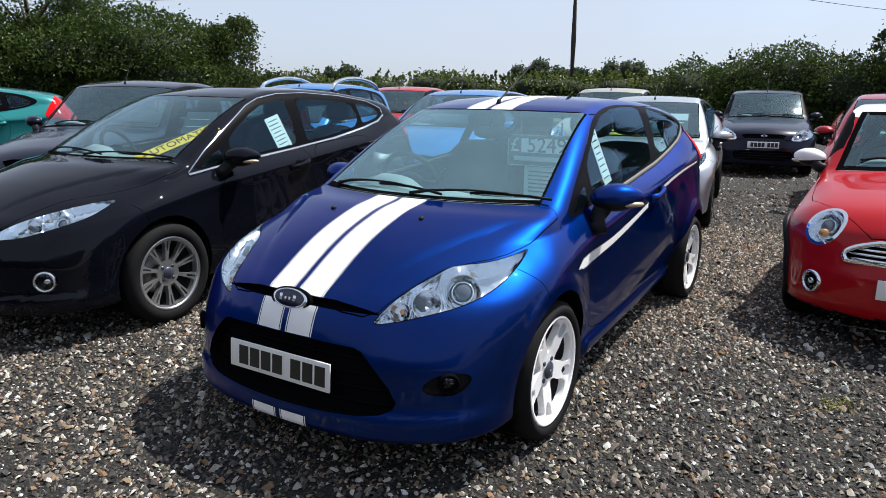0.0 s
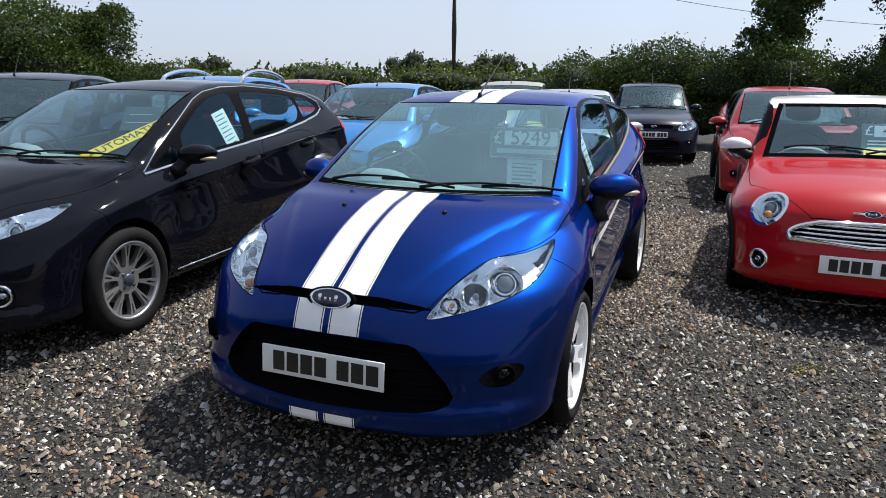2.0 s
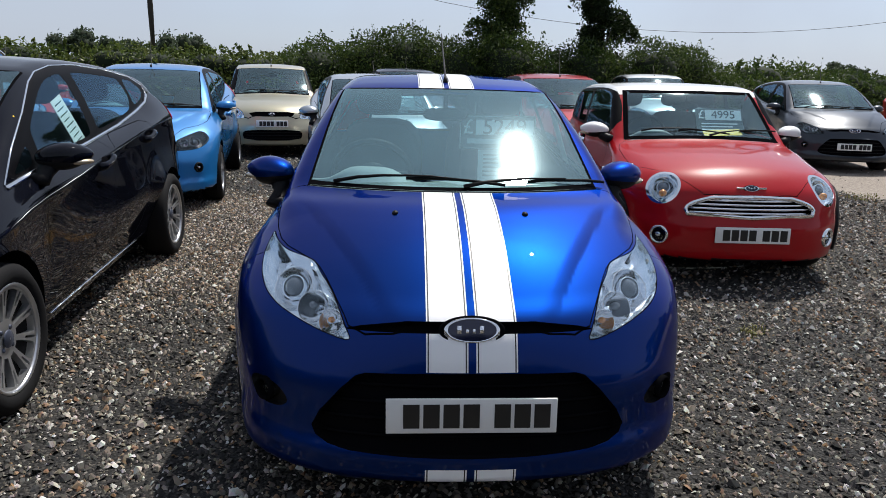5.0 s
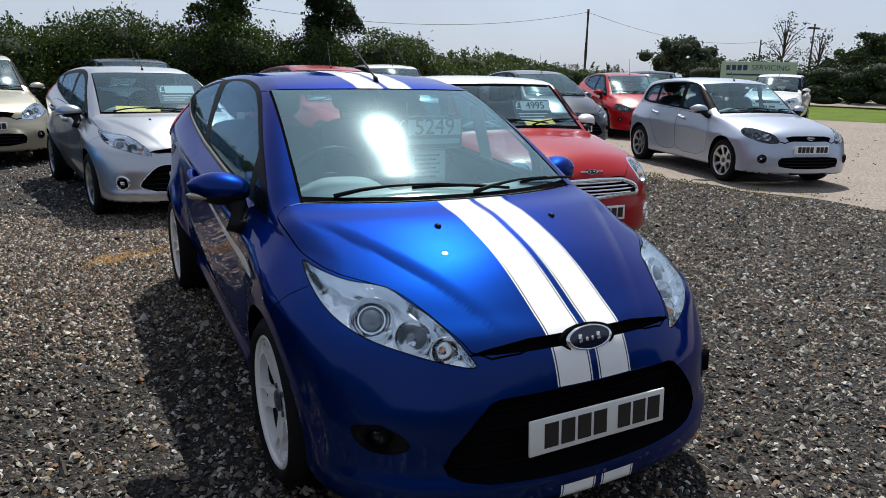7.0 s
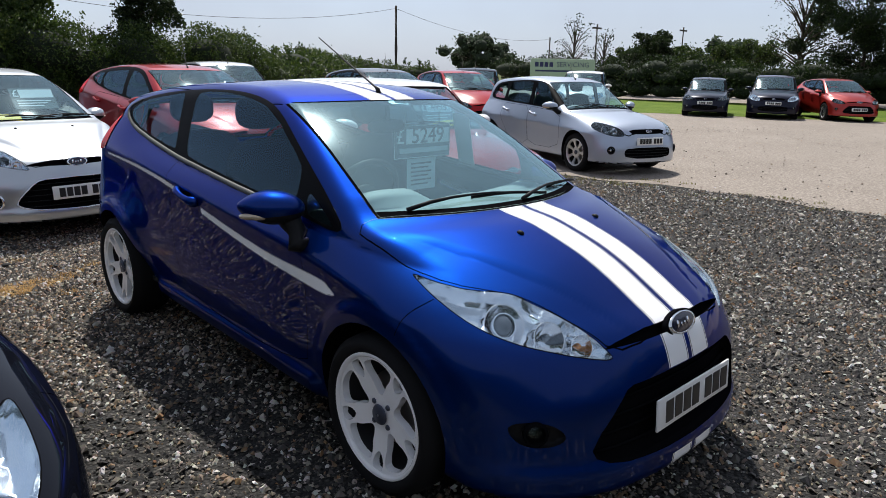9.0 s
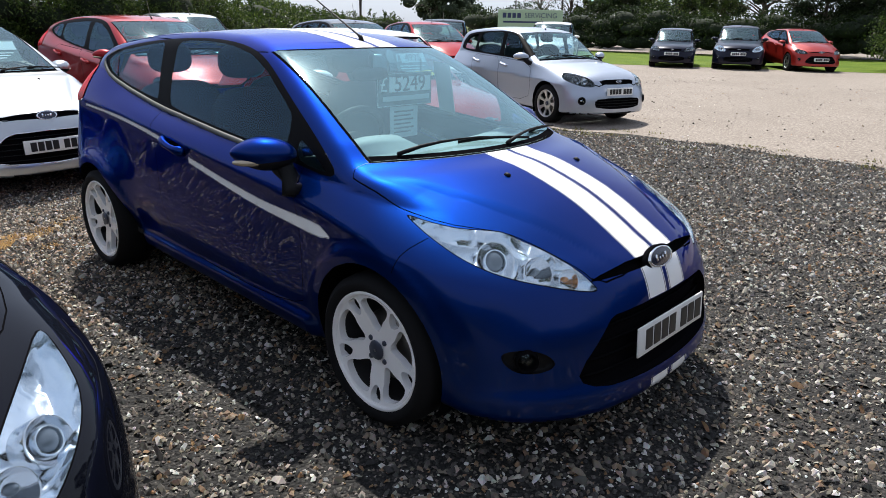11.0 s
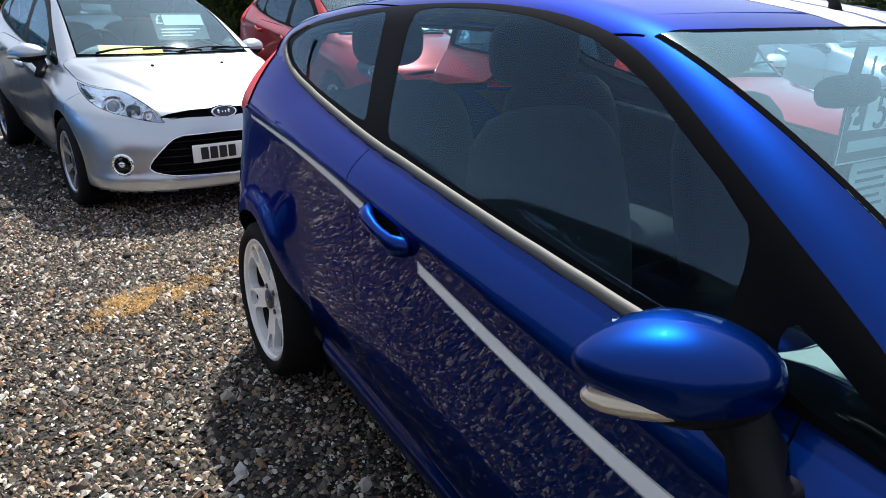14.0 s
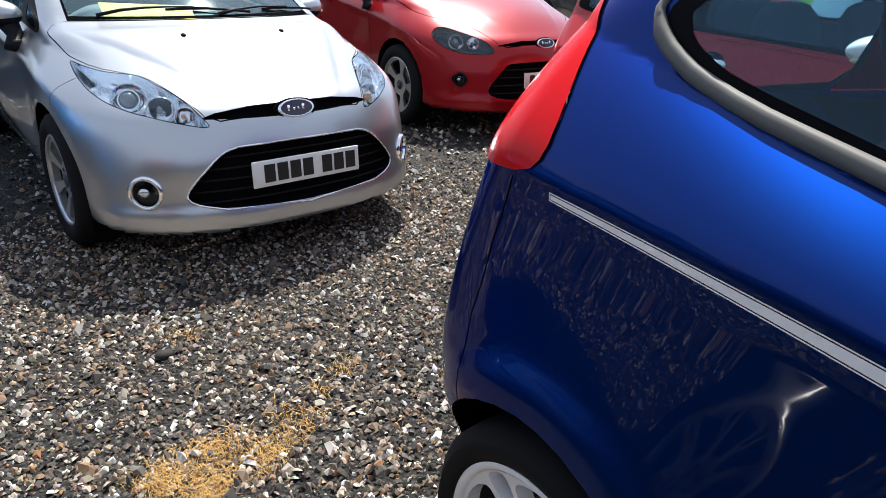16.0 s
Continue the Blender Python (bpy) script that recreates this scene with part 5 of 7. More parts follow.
SMALL = dict(
    ends=(-0.71, 2.99), high=1.40, base=2.467, wheel=0.300, hub=0.775, lean=0.21, flare=0.02, flare_z=0.5, curl=0.05,
    top=[(-0.95, 0.35), (-0.78, 0.50), (-0.70, 0.63), (-0.62, 0.725), (-0.48, 0.80), (-0.25, 0.862), (0.0, 0.905), (0.22, 0.938), (0.30, 0.962), (0.36, 1.0), (0.6, 1.175),
         (0.8, 1.315), (0.88, 1.355), (1.0, 1.378), (1.4, 1.40), (1.9, 1.392), (2.4, 1.355), (2.66, 1.31), (2.74, 1.25), (2.84, 1.05), (2.95, 0.8)],
    bow=[(-0.9, 0.35), (0, 0.35), (0.9, 0.22), (1.4, 0.05), (2.2, -0.1), (3, -0.25)], crown=[(-0.7, 0.10), (0, 0.09), (0.9, 0.05), (1.5, 0.06), (3, 0.06)],
    crease=[(-0.8, 0.58), (0, 0.66), (1.2, 0.74), (2.4, 0.80), (3.1, 0.8)], belt=[(-0.8, 0.80), (0, 0.86), (0.3, 0.90), (1.2, 0.935), (2.2, 0.965), (3.1, 0.99)],
    width=[(-0.8, 0.77), (-0.5, 0.80), (0, 0.825), (0.5, 0.80), (1.2, 0.80), (2.0, 0.81), (2.47, 0.825), (2.8, 0.79), (3.15, 0.72)],
    belt_width=[(-0.8, 0.68), (0, 0.72), (0.3, 0.735), (1.2, 0.735), (2.0, 0.72), (2.5, 0.69), (3.1, 0.62)], low=[(0, 0), (0.1, 0.0), (0.3, 0.0), (0.45, 0.03), (0.6, 0.08)],
    bottom=[(-0.8, 0.19), (2.2, 0.2), (3.1, 0.26)], soft=[(-0.8, 0.16), (-0.1, 0.14), (0.3, 0.06), (0.9, 0.05), (2.5, 0.07), (3, 0.12)], shoulder=1.0,
    nose=[(0.1, -0.64), (0.2, -0.69), (0.3, -0.71), (0.42, -0.71), (0.5, -0.69), (0.58, -0.68), (0.66, -0.66), (0.74, -0.60), (0.9, -0.45)], nose_plan=(0.12, 0.75), tail_plan=(0.12, 0.4), nose_soft=0.11,
    tail=[(0.2, 2.92), (0.4, 2.98), (0.6, 2.98), (0.9, 2.90), (1.2, 2.82), (1.4, 2.76)],
    screen=(0.30, 0.645, 0.835, 0.565, 0.3), dlo=[(0.46, 0.945), (1.2, 0.965), (2.0, 0.985), (2.62, 1.0), (2.66, 1.06), (2.58, 1.28), (2.4, 1.318), (1.4, 1.345), (1.0, 1.335), (0.86, 1.30)],
    panes=[[(0.62, 0.975), (1.2, 0.985), (1.62, 1.0), (1.62, 1.32), (1.2, 1.322), (1.0, 1.31), (0.9, 1.28)], [(1.7, 1.0), (2.55, 1.02), (2.52, 1.26), (2.3, 1.30), (1.7, 1.32)]],
    doors=[[(0.52, 0.92), (0.46, 0.6), (0.5, 0.31), (1.52, 0.31), (1.66, 0.55), (1.68, 0.96), (1.2, 0.945)]], handles=[(1.5, 0.86)], handle_paint=MATS["chrome"],
    bonnet=[(-0.3, 0.29), (0.3, 0.315), (0.62, 0.42), (0.72, 0.35), (0.72, 0.0), (0.69, -0.2), (0.40, -0.55), (0.3, -0.63), (-0.3, -0.655)],
    lamp=round_lamp(0.575, -0.475, 0.685, 0.124, (0.38, -0.8, 0.45)), lamp_view=(0.38, -0.8, 0.45), lamp_rim=0.02, lamp_rim_mat=MATS["chrome"], bowls=[(0.575, 0.70, 0.075)],
    slot=None, grille=[(-0.3, 0.645), (0.28, 0.635), (0.40, 0.60), (0.455, 0.555), (0.43, 0.515), (-0.3, 0.505)], bars=4, bar_mat=MATS["chrome"], bar_thick=0.009, bar_deep=0.008, grille_ring=True, ring_thick=0.016,
    fog=(0.60, 0.355, 0.052), fog_ring=MATS["chrome"], plate=(0.39, 0.26, 0.0555), badge=(0.70, 0.05, 0.022),
    tail_lamp=[(2.8, 0.95), (3.1, 0.95), (3.1, 0.72), (2.86, 0.72)], rear_glass=[(-0.3, 1.29), (0.5, 1.28), (0.55, 1.0), (-0.3, 0.98)],
    mirror=(0.66, 0.985), mirror_drop=0.06, mirror_paint=WHITE_PAINT, rim="eight", roof_from=1.29, roof_paint=WHITE_PAINT, bumper_line=None, aerial=0, arch_gap=0.045, band=0.04,
)


def sheet_in(parent, name, mat, sh, x, y, w, h, tilt, turn, lines=0, words="", ink=None, side=None, deep=0.03, label=""):
    """A flat sheet or board behind the screen at (x, y) in plan, or behind a side window at (y, z)."""
    if side:
        p = sh.on_side(x, y)
        m = Matrix.Translation((side * (p.x - deep), x, y)) @ Matrix.Rotation(radians(90 * side), 4, "Z") @ Matrix.Rotation(radians(90 + tilt), 4, "X") @ Matrix.Rotation(radians(turn), 4, "Z")
    else:
        p = sh.on_top(abs(x), y)
        m = Matrix.Translation((x, p.y, p.z - deep)) @ Matrix.Rotation(radians(tilt), 4, "X") @ Matrix.Rotation(radians(turn), 4, "Z")
    ob = part(name, boxed(-w / 2, w / 2, -h / 2, h / 2, -0.0015, 0.0015, m=m), mat, parent, label, smooth=False)
    if words:
        text_mesh("lettering", words, h * 0.62, ink, m @ Matrix.Translation((0, 0, 0.0025)), ob)
    for k in range(lines):
        yy = h / 2 - h * (k + 1) / (lines + 1)
        ww = w * (0.40 if k % 3 else 0.34)
        part("print_line", boxed(-ww, ww * (0.9 - 0.2 * (k % 2)), yy - h * 0.012, yy + h * 0.012, 0.0016, 0.0022, m=m), ink or GREEN_INK, ob, smooth=False)
    return ob


def price_board(parent, sh, x, y, words, tilt=26, deep=0.10, turn=0, k=1.0):
    board = sheet_in(parent, "price_board", BOARD, sh, x, y, 0.40 * k, 0.24 * k, tilt, turn, deep=deep, label="dark price board with pale figures")
    p = sh.on_top(abs(x), y)
    m = Matrix.Translation((x, p.y, p.z - deep)) @ Matrix.Rotation(radians(tilt), 4, "X") @ Matrix.Rotation(radians(turn), 4, "Z")
    strip = part("figure_strip", boxed(-0.12 * k, 0.19 * k, 0.01 * k, 0.105 * k, 0.002, 0.004, m=m), BOARD_LIGHT, board, smooth=False)
    text_mesh("pound_sign", words[0], 0.08 * k, BOARD_LIGHT, m @ Matrix.Translation((-0.155 * k, 0.058 * k, 0.004)), board)
    text_mesh("figures", words[1:], 0.072 * k, GREEN_INK, m @ Matrix.Translation((0.036 * k, 0.058 * k, 0.005)), board)
    for n in range(3):
        part("print_line", boxed(-0.16 * k, (0.15 - 0.04 * n) * k, (-0.03 - 0.028 * n) * k, (-0.02 - 0.028 * n) * k, 0.002, 0.003, m=m), BOARD_LIGHT, board, smooth=False)
    return board


# window cards of the blue hatchback
upright = Matrix.Translation((0.278, 0.962, 1.131)) @ Matrix.Rotation(radians(90), 4, "X")
board = part("price_board", boxed(-0.20, 0.20, -0.088, 0.088, -0.002, 0.002, m=upright, bevel=0.0), BOARD, hero, "dark price board with pale figures", smooth=False)
rim = [(-0.195, -0.083), (0.195, -0.083), (0.195, 0.083), (-0.195, 0.083)]
part("board_outline", tube([upright @ Vector((a, b, 0.003)) for a, b in rim + rim[:1]], 0.0022, 4, caps=False), BOARD_LIGHT, board)
part("figure_strip", boxed(-0.115, 0.190, -0.012, 0.066, 0.002, 0.004, m=upright), BOARD_LIGHT, board, smooth=False)
text_mesh("pound_sign", "£", 0.075, BOARD_LIGHT, upright @ Matrix.Translation((-0.155, 0.026, 0.004)), board)
text_mesh("figures", "5249", 0.082, GREEN_INK, upright @ Matrix.Translation((0.036, 0.027, 0.005)), board)
part("print_line", boxed(-0.16, 0.185, -0.058, -0.032, 0.002, 0.003, m=upright), GLASS_TINTED, board, smooth=False)
for x in (-0.12, 0.12):
    part("hanger", boxed(x - 0.004, x + 0.004, 0.088, 0.155, -0.001, 0.001, m=upright), BOARD, board, smooth=False)
low_sheet = Matrix.Translation((0.282, 0.972, 0.958)) @ Matrix.Rotation(radians(90), 4, "X")
leaflet = part("price_sheet", boxed(-0.102, 0.102, -0.084, 0.084, -0.001, 0.001, m=low_sheet), GLASS_TINTED, hero, "printed paper sheet hanging below the price board", smooth=False)
for k in range(6):
    part("print_line", boxed(-0.075, 0.07 - 0.02 * (k % 2), 0.052 - 0.022 * k, 0.060 - 0.022 * k, 0.0012, 0.002, m=low_sheet), GREEN_INK, leaflet, smooth=False)
sheet_in(hero, "price_sheet", PAPER, hero_shell, 0.98, 1.12, 0.12, 0.30, -20, 8, 8, side=1, deep=0.05, label="printed paper sheet in the side window")

focus, focus_shell, focus_cut = make_car("black_hatchback", FOCUS, BLACK_PAINT, MATS, "glossy black five-door hatchback with an automatic card in its windscreen", res=0.034, fine=True, m=pose(-2.67, 0.04, 0, 0, 0, 4))
for side in (1, -1):
    line = [focus_shell.on_side(a, b - 0.012) + Vector((0.004, 0, 0)) for a, b in FOCUS["dlo"][:7]]
    arch = [focus_shell.on_side(a, b) + Vector((0.003, 0, 0)) for a, b in FOCUS["dlo"][6:] + FOCUS["dlo"][:1]]
    for nm, pts, rad in (("chrome_strip", line, 0.013), ("upper_chrome_strip", arch, 0.005), ("sill_strip", [focus_shell.on_side(a, 0.27) + Vector((0.003, 0, 0)) for a in np.linspace(0.45, 2.2, 8)], 0.006)):
        bm = tube(pts, rad, 6)
        bmesh.ops.transform(bm, matrix=Matrix.Diagonal((side, 1, 1, 1)), verts=bm.verts)
        part(nm, bm, MATS["chrome"], focus)
foot, head = focus_shell.on_top(0.425, 0.16), focus_shell.on_top(0.63, 0.665)
lie, half = (head - foot).normalized(), (head - foot).length / 2
out = Vector(focus_shell.normals(np.array([(foot + head) / 2]))[0])
out = (out - lie * out.dot(lie)).normalized()
lay = Matrix.Translation((foot + head) / 2 - out * 0.010) @ Matrix((lie, out.cross(lie), out)).transposed().to_4x4()
card = part("automatic_card", boxed(-half, half, -0.046, 0.046, -0.0015, 0.0015, m=lay), YELLOW, focus, "yellow card lettered automatic", smooth=False)
text_mesh("lettering", "AUTOMATIC", 0.062, MATS["ink"], lay @ Matrix.Translation((0.0, 0, 0.0025)), card)
sheet_in(focus, "price_sheet", PAPER, focus_shell, 1.26, 1.12, 0.17, 0.28, -20, 14, 8, side=1, deep=0.04, label="printed paper sheet in the side window")
sheet_in(focus, "price_board", BOARD, focus_shell, 0.32, 0.80, 0.30, 0.18, 60, 0, 2, ink=GLASS_TINTED, deep=0.13, label="dim price board behind the windscreen")

silver, silver_shell, silver_cut = make_car("silver_hatchback", SUPERMINI, SILVER, MATS, "silver five-door hatchback parked behind the blue one on gravel", res=0.030, fine=True, m=pose(-0.445, 5.40, 0, 0, 0, 8.6))
sheet_in(silver, "yellow_card", YELLOW, silver_shell, -0.25, 0.225, 0.42, 0.12, 27, -6, deep=0.05, label="yellow card on the dashboard")
for side in (1, -1):
    jet = silver_shell.on_top(0.242, -0.16)
    part("washer_jet", blob((side * jet.x, jet.y, jet.z + 0.003), (0.012, 0.016, 0.010), u=12, v=8), MATS["black"], silver)
price_board(silver, silver_shell, 0.25, 0.60, "£    ", tilt=52, deep=0.10)

mini, mini_shell, mini_cut = make_car("red_small_car", SMALL, RED, MATS, "red three-door small car with a white roof and chrome grille", res=0.032, fine=True, m=pose(2.237, 2.56, 0, 0, 0, -3))
for side in (1, -1):
    at = mini_shell.on_nose(0.585, 0.648)
    nn = Vector(mini_shell.normals(np.array([at[:]]))[0])
    at = at - nn * 0.022
    part("amber_indicator", blob((side * at.x, at.y, at.z), (0.030, 0.022, 0.026), u=14, v=9), MATS["amber"], mini, "round amber indicator")
    part("badge_wing", boxed(0.045 if side > 0 else -0.105, 0.105 if side > 0 else -0.045, mini_shell.on_nose(0.06, 0.70).y - 0.012, mini_shell.on_nose(0.06, 0.70).y - 0.004, 0.695, 0.708, bevel=0.002), MATS["chrome"], mini, "chrome badge wing")
    for ya in (0.0, SMALL["base"]):
        rim_at = [(ya + 0.372 * math.cos(q), SMALL["wheel"] + 0.372 * math.sin(q)) for q in np.linspace(-0.2, math.pi + 0.2, 22)]
        bm = tube([mini_shell.on_side(a, max(b, 0.24)) + Vector((0.002, 0, b - max(b, 0.24))) for a, b in rim_at], 0.024, 6)
        bmesh.ops.transform(bm, matrix=Matrix.Diagonal((side, 1, 1, 1)), verts=bm.verts)
        part("arch_trim", bm, MATS["black"], mini, "black wheel arch trim")
price_board(mini, mini_shell, 0.22, 0.64, "£4995", tilt=58, deep=0.10)
sheet_in(mini, "yellow_card", YELLOW, mini_shell, 0.18, 0.455, 0.32, 0.08, 33, 4, deep=0.05, label="yellow card on the dashboard")

red_focus, *_ = make_car("red_hatchback", OLD_FOCUS, DARK_RED, BEZEL_MATS, "dark red five-door hatchback parked on gravel", res=0.045, m=pose(2.16, 6.85, 0, 0, 0, 2))
old_mini, *_ = make_car("pale_blue_hatchback", OLD_SUPERMINI, PALE_BLUE, BEZEL_MATS, "pale silver-blue five-door hatchback on the pale yard", res=0.045, m=pose(7.50, 4.34, 0, 0, 0, -16))
mpv, *_ = make_car("navy_people_carrier", MPV, NAVY, MATS, "dark navy people carrier parked before the hedge", res=0.055, m=pose(0.0, 11.9, 0, 0, 0, 8))


def again(ob, old, paint, name, label, m, also=()):
    one = recolour(copy_thing(ob, m), [(old, paint), *also])
    one.name = name
    return tagged(one, label)


again(red_focus, DARK_RED, SKY_BLUE, "light_blue_hatchback", "bright light blue five-door hatchback parked on gravel", pose(-3.10, 5.07, 0, 0, 0, 8.9))
again(mpv, NAVY, BEIGE, "pale_gold_people_carrier", "pale gold tall hatchback parked before the hedge", pose(-2.55, 9.95, 0, 0, 0, 10))
again(mpv, NAVY, NAVY, "navy_people_carrier", "dark navy people carrier, nose towards the lane", pose(-5.5, 1.75, 0, 0, 0, 30))
suv = again(mpv, NAVY, SKY_BLUE, "blue_estate_car", "blue tall estate car with silver roof rails", pose(-5.35, 4.2, 0, 0, 0, 14))
again(mpv, NAVY, RED, "red_people_carrier", "bright red people carrier parked by the far hedge", pose(-6.6, 8.6, 0, 0, 0, 16))
again(red_focus, DARK_RED, TEAL, "teal_hatchback", "teal green hatchback parked on gravel", pose(-10.0, 0.7, 0, 0, 0, -27))
again(red_focus, DARK_RED, GREY, "grey_hatchback", "dark grey five-door hatchback parked on the yard", pose(7.25, 9.0, 0, 0, 0, -12))
again(red_focus, DARK_RED, RED, "red_hatchback", "bright red five-door hatchback parked on the yard", pose(10.6, 10.3, 0, 0, 0, -24))
again(old_mini, PALE_BLUE, NAVY, "dark_hatchback", "dark blue hatchback parked before the grass", pose(23.4, 10.55, 0, 0, 0, -66))
again(mpv, NAVY, NAVY, "dark_people_carrier", "dark blue people carrier parked before the grass", pose(24.5, 8.5, 0, 0, 0, -68))
again(red_focus, DARK_RED, ORANGE_RED, "orange_hatchback", "orange-red hatchback parked before the grass", pose(26.0, 6.4, 0, 0, 0, -50))
again(mpv, NAVY, BLACK_PAINT, "black_estate_car", "black estate car half hidden in the row", pose(13.2, 13.0, 0, 0, 0, -50))
again(mpv, NAVY, SILVER, "silver_people_carrier", "silver people carrier half hidden in the row", pose(5.4, 12.2, 0, 0, 0, -6))
again(mpv, NAVY, WHITE_PAINT, "white_van", "white van half hidden behind the parked cars", pose(18.2, 12.6, 0, 0, 0, -60))
for x in (0.58, -0.58):
    part("roof_rail", tube([(x * (1.03 - 0.05 * math.sin(math.pi * t)), 1.05 + 1.7 * t, 1.46 + 0.185 * math.sin(math.pi * t) ** 0.45) for t in np.linspace(0.0, 1.0, 19)], 0.028, 8), MATS["chrome"], suv)


# ---------------------------------------------------------------- ground
def smooth(t):
    t = np.clip(t, 0, 1)
    return t * t * (3 - 2 * t)


def lumpy(p, scale, octaves=3, seed=0.0):
    """Value noise on arrays of places, about -1 to 1."""
    out, amp = np.zeros(len(p)), 1.0
    for o in range(octaves):
        q = p * scale * 2 ** o + seed + 17.3 * o
        i = np.floor(q).astype(np.int64)
        f = smooth(q - i)
        total = 0.0
        for dx in (0, 1):
            for dy in (0, 1):
                for dz in (0, 1):
                    h = ((i[:, 0] + dx) * 374761393 + (i[:, 1] + dy) * 668265263 + (i[:, 2] + dz) * 2147483647) & 0x7FFFFFFF
                    h = ((h ^ (h >> 13)) * 1274126177) & 0x7FFFFFFF
                    w = (f[:, 0] if dx else 1 - f[:, 0]) * (f[:, 1] if dy else 1 - f[:, 1]) * (f[:, 2] if dz else 1 - f[:, 2])
                    total = total + w * (h / 0x7FFFFFFF * 2 - 1)
        out, amp = out + amp * total, amp * 0.5
    return out


def raw_mesh(name, co, faces, material, label, category, kind="stuff", flat=True, parent=None):
    """A mesh from arrays of places and of equal-sided faces."""
    me = bpy.data.meshes.new(name)
    n, k = faces.shape
    me.vertices.add(len(co))
    me.vertices.foreach_set("co", np.asarray(co, np.float32).ravel())
    me.loops.add(n * k)
    me.loops.foreach_set("vertex_index", faces.astype(np.int32).ravel())
    me.polygons.add(n)
    me.polygons.foreach_set("loop_start", np.arange(0, n * k, k, dtype=np.int32))
    me.update(calc_edges=True)
    if not flat:
        me.shade_smooth()
    else:
        me.shade_flat()
    ob = link_mesh(name, me, material, parent)
    return tagged(ob, label, category, kind=kind)


def mixed(m, a, b, fac):
    t, bs, add, join = nodes(m)
    mix = add("Mix")
    mix.data_type = "RGBA"
    for slot, value in ((6, a), (7, b)):
        if hasattr(value, "is_linked"):
            join(value, mix.inputs[slot])
        else:
            mix.inputs[slot].default_value = (*value, 1)
    join(fac, mix.inputs[0])
    return mix.outputs[2]


def gravel_material():
    m = material("gravel_bed", (0.05, 0.05, 0.05), 0.9)
    t, b, add, join = nodes(m)
    c = add("TexCoord")
    outs = []
    for scale in (58, 120):
        v = add("TexVoronoi")
        v.inputs["Scale"].default_value = scale
        join(c.outputs["Object"], v.inputs["Vector"])
        outs.append(v)
    # near-black stops: dark fines, plus shade between stones put into them
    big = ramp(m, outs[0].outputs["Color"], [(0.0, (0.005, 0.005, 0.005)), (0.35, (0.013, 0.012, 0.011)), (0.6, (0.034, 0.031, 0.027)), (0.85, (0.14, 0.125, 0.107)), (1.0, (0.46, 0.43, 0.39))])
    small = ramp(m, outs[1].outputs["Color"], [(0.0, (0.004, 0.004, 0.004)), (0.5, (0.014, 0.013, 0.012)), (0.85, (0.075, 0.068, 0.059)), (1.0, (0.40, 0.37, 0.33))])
    n = noise_tex(m, 1.1, 4, 0.6)
    stain = noise_tex(m, 0.35, 3, 0.6)
    # cell rims multiplied dark: painted shade in the gaps between stones
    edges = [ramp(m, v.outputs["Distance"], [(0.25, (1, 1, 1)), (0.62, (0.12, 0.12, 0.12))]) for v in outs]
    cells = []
    for col, gap_shade in zip((big, small), edges):
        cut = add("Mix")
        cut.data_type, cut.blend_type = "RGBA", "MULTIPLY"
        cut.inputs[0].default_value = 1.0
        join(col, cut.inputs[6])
        join(gap_shade, cut.inputs[7])
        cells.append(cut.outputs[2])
    both = mixed(m, cells[0], cells[1], n.outputs["Fac"])
    f = add("MapRange")
    f.inputs["From Min"].default_value, f.inputs["From Max"].default_value = 0.52, 0.75
    join(stain.outputs["Fac"], f.inputs["Value"])
    f.inputs["To Max"].default_value = 0.04
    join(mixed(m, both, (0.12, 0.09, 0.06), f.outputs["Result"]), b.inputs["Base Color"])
    bumped(m, outs[0].outputs["Distance"], 1.0, 0.014)
    t.nodes["Bump"].invert = True
    return m


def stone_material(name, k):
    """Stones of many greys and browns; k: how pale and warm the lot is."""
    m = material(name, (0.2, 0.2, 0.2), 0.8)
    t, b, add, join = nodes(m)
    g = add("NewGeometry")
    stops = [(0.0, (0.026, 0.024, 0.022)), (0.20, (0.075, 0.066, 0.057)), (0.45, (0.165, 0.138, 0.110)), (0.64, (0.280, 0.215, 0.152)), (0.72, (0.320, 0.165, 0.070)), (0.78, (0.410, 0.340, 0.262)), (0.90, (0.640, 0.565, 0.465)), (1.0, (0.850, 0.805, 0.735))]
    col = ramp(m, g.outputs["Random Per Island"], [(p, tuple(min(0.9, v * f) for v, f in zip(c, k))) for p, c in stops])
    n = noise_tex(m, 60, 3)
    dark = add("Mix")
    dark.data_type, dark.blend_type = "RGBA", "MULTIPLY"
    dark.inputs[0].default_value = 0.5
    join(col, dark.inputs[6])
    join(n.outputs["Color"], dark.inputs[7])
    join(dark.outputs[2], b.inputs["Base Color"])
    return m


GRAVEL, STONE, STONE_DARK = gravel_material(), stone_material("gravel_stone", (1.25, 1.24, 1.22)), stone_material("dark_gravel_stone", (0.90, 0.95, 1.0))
n = 90
gx, gy = np.meshgrid(np.sign(np.linspace(-1, 1, n)) * np.abs(np.linspace(-1, 1, n)) ** 3 * 600, np.sign(np.linspace(-1, 1, n)) * np.abs(np.linspace(-1, 1, n)) ** 3 * 600, indexing="ij")
co = np.stack([gx.ravel(), gy.ravel(), np.zeros(n * n)], 1)
a = (np.arange(n - 1)[:, None] * n + np.arange(n - 1)[None]).ravel()
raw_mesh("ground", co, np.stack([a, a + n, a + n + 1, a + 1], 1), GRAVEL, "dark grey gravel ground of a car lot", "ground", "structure")


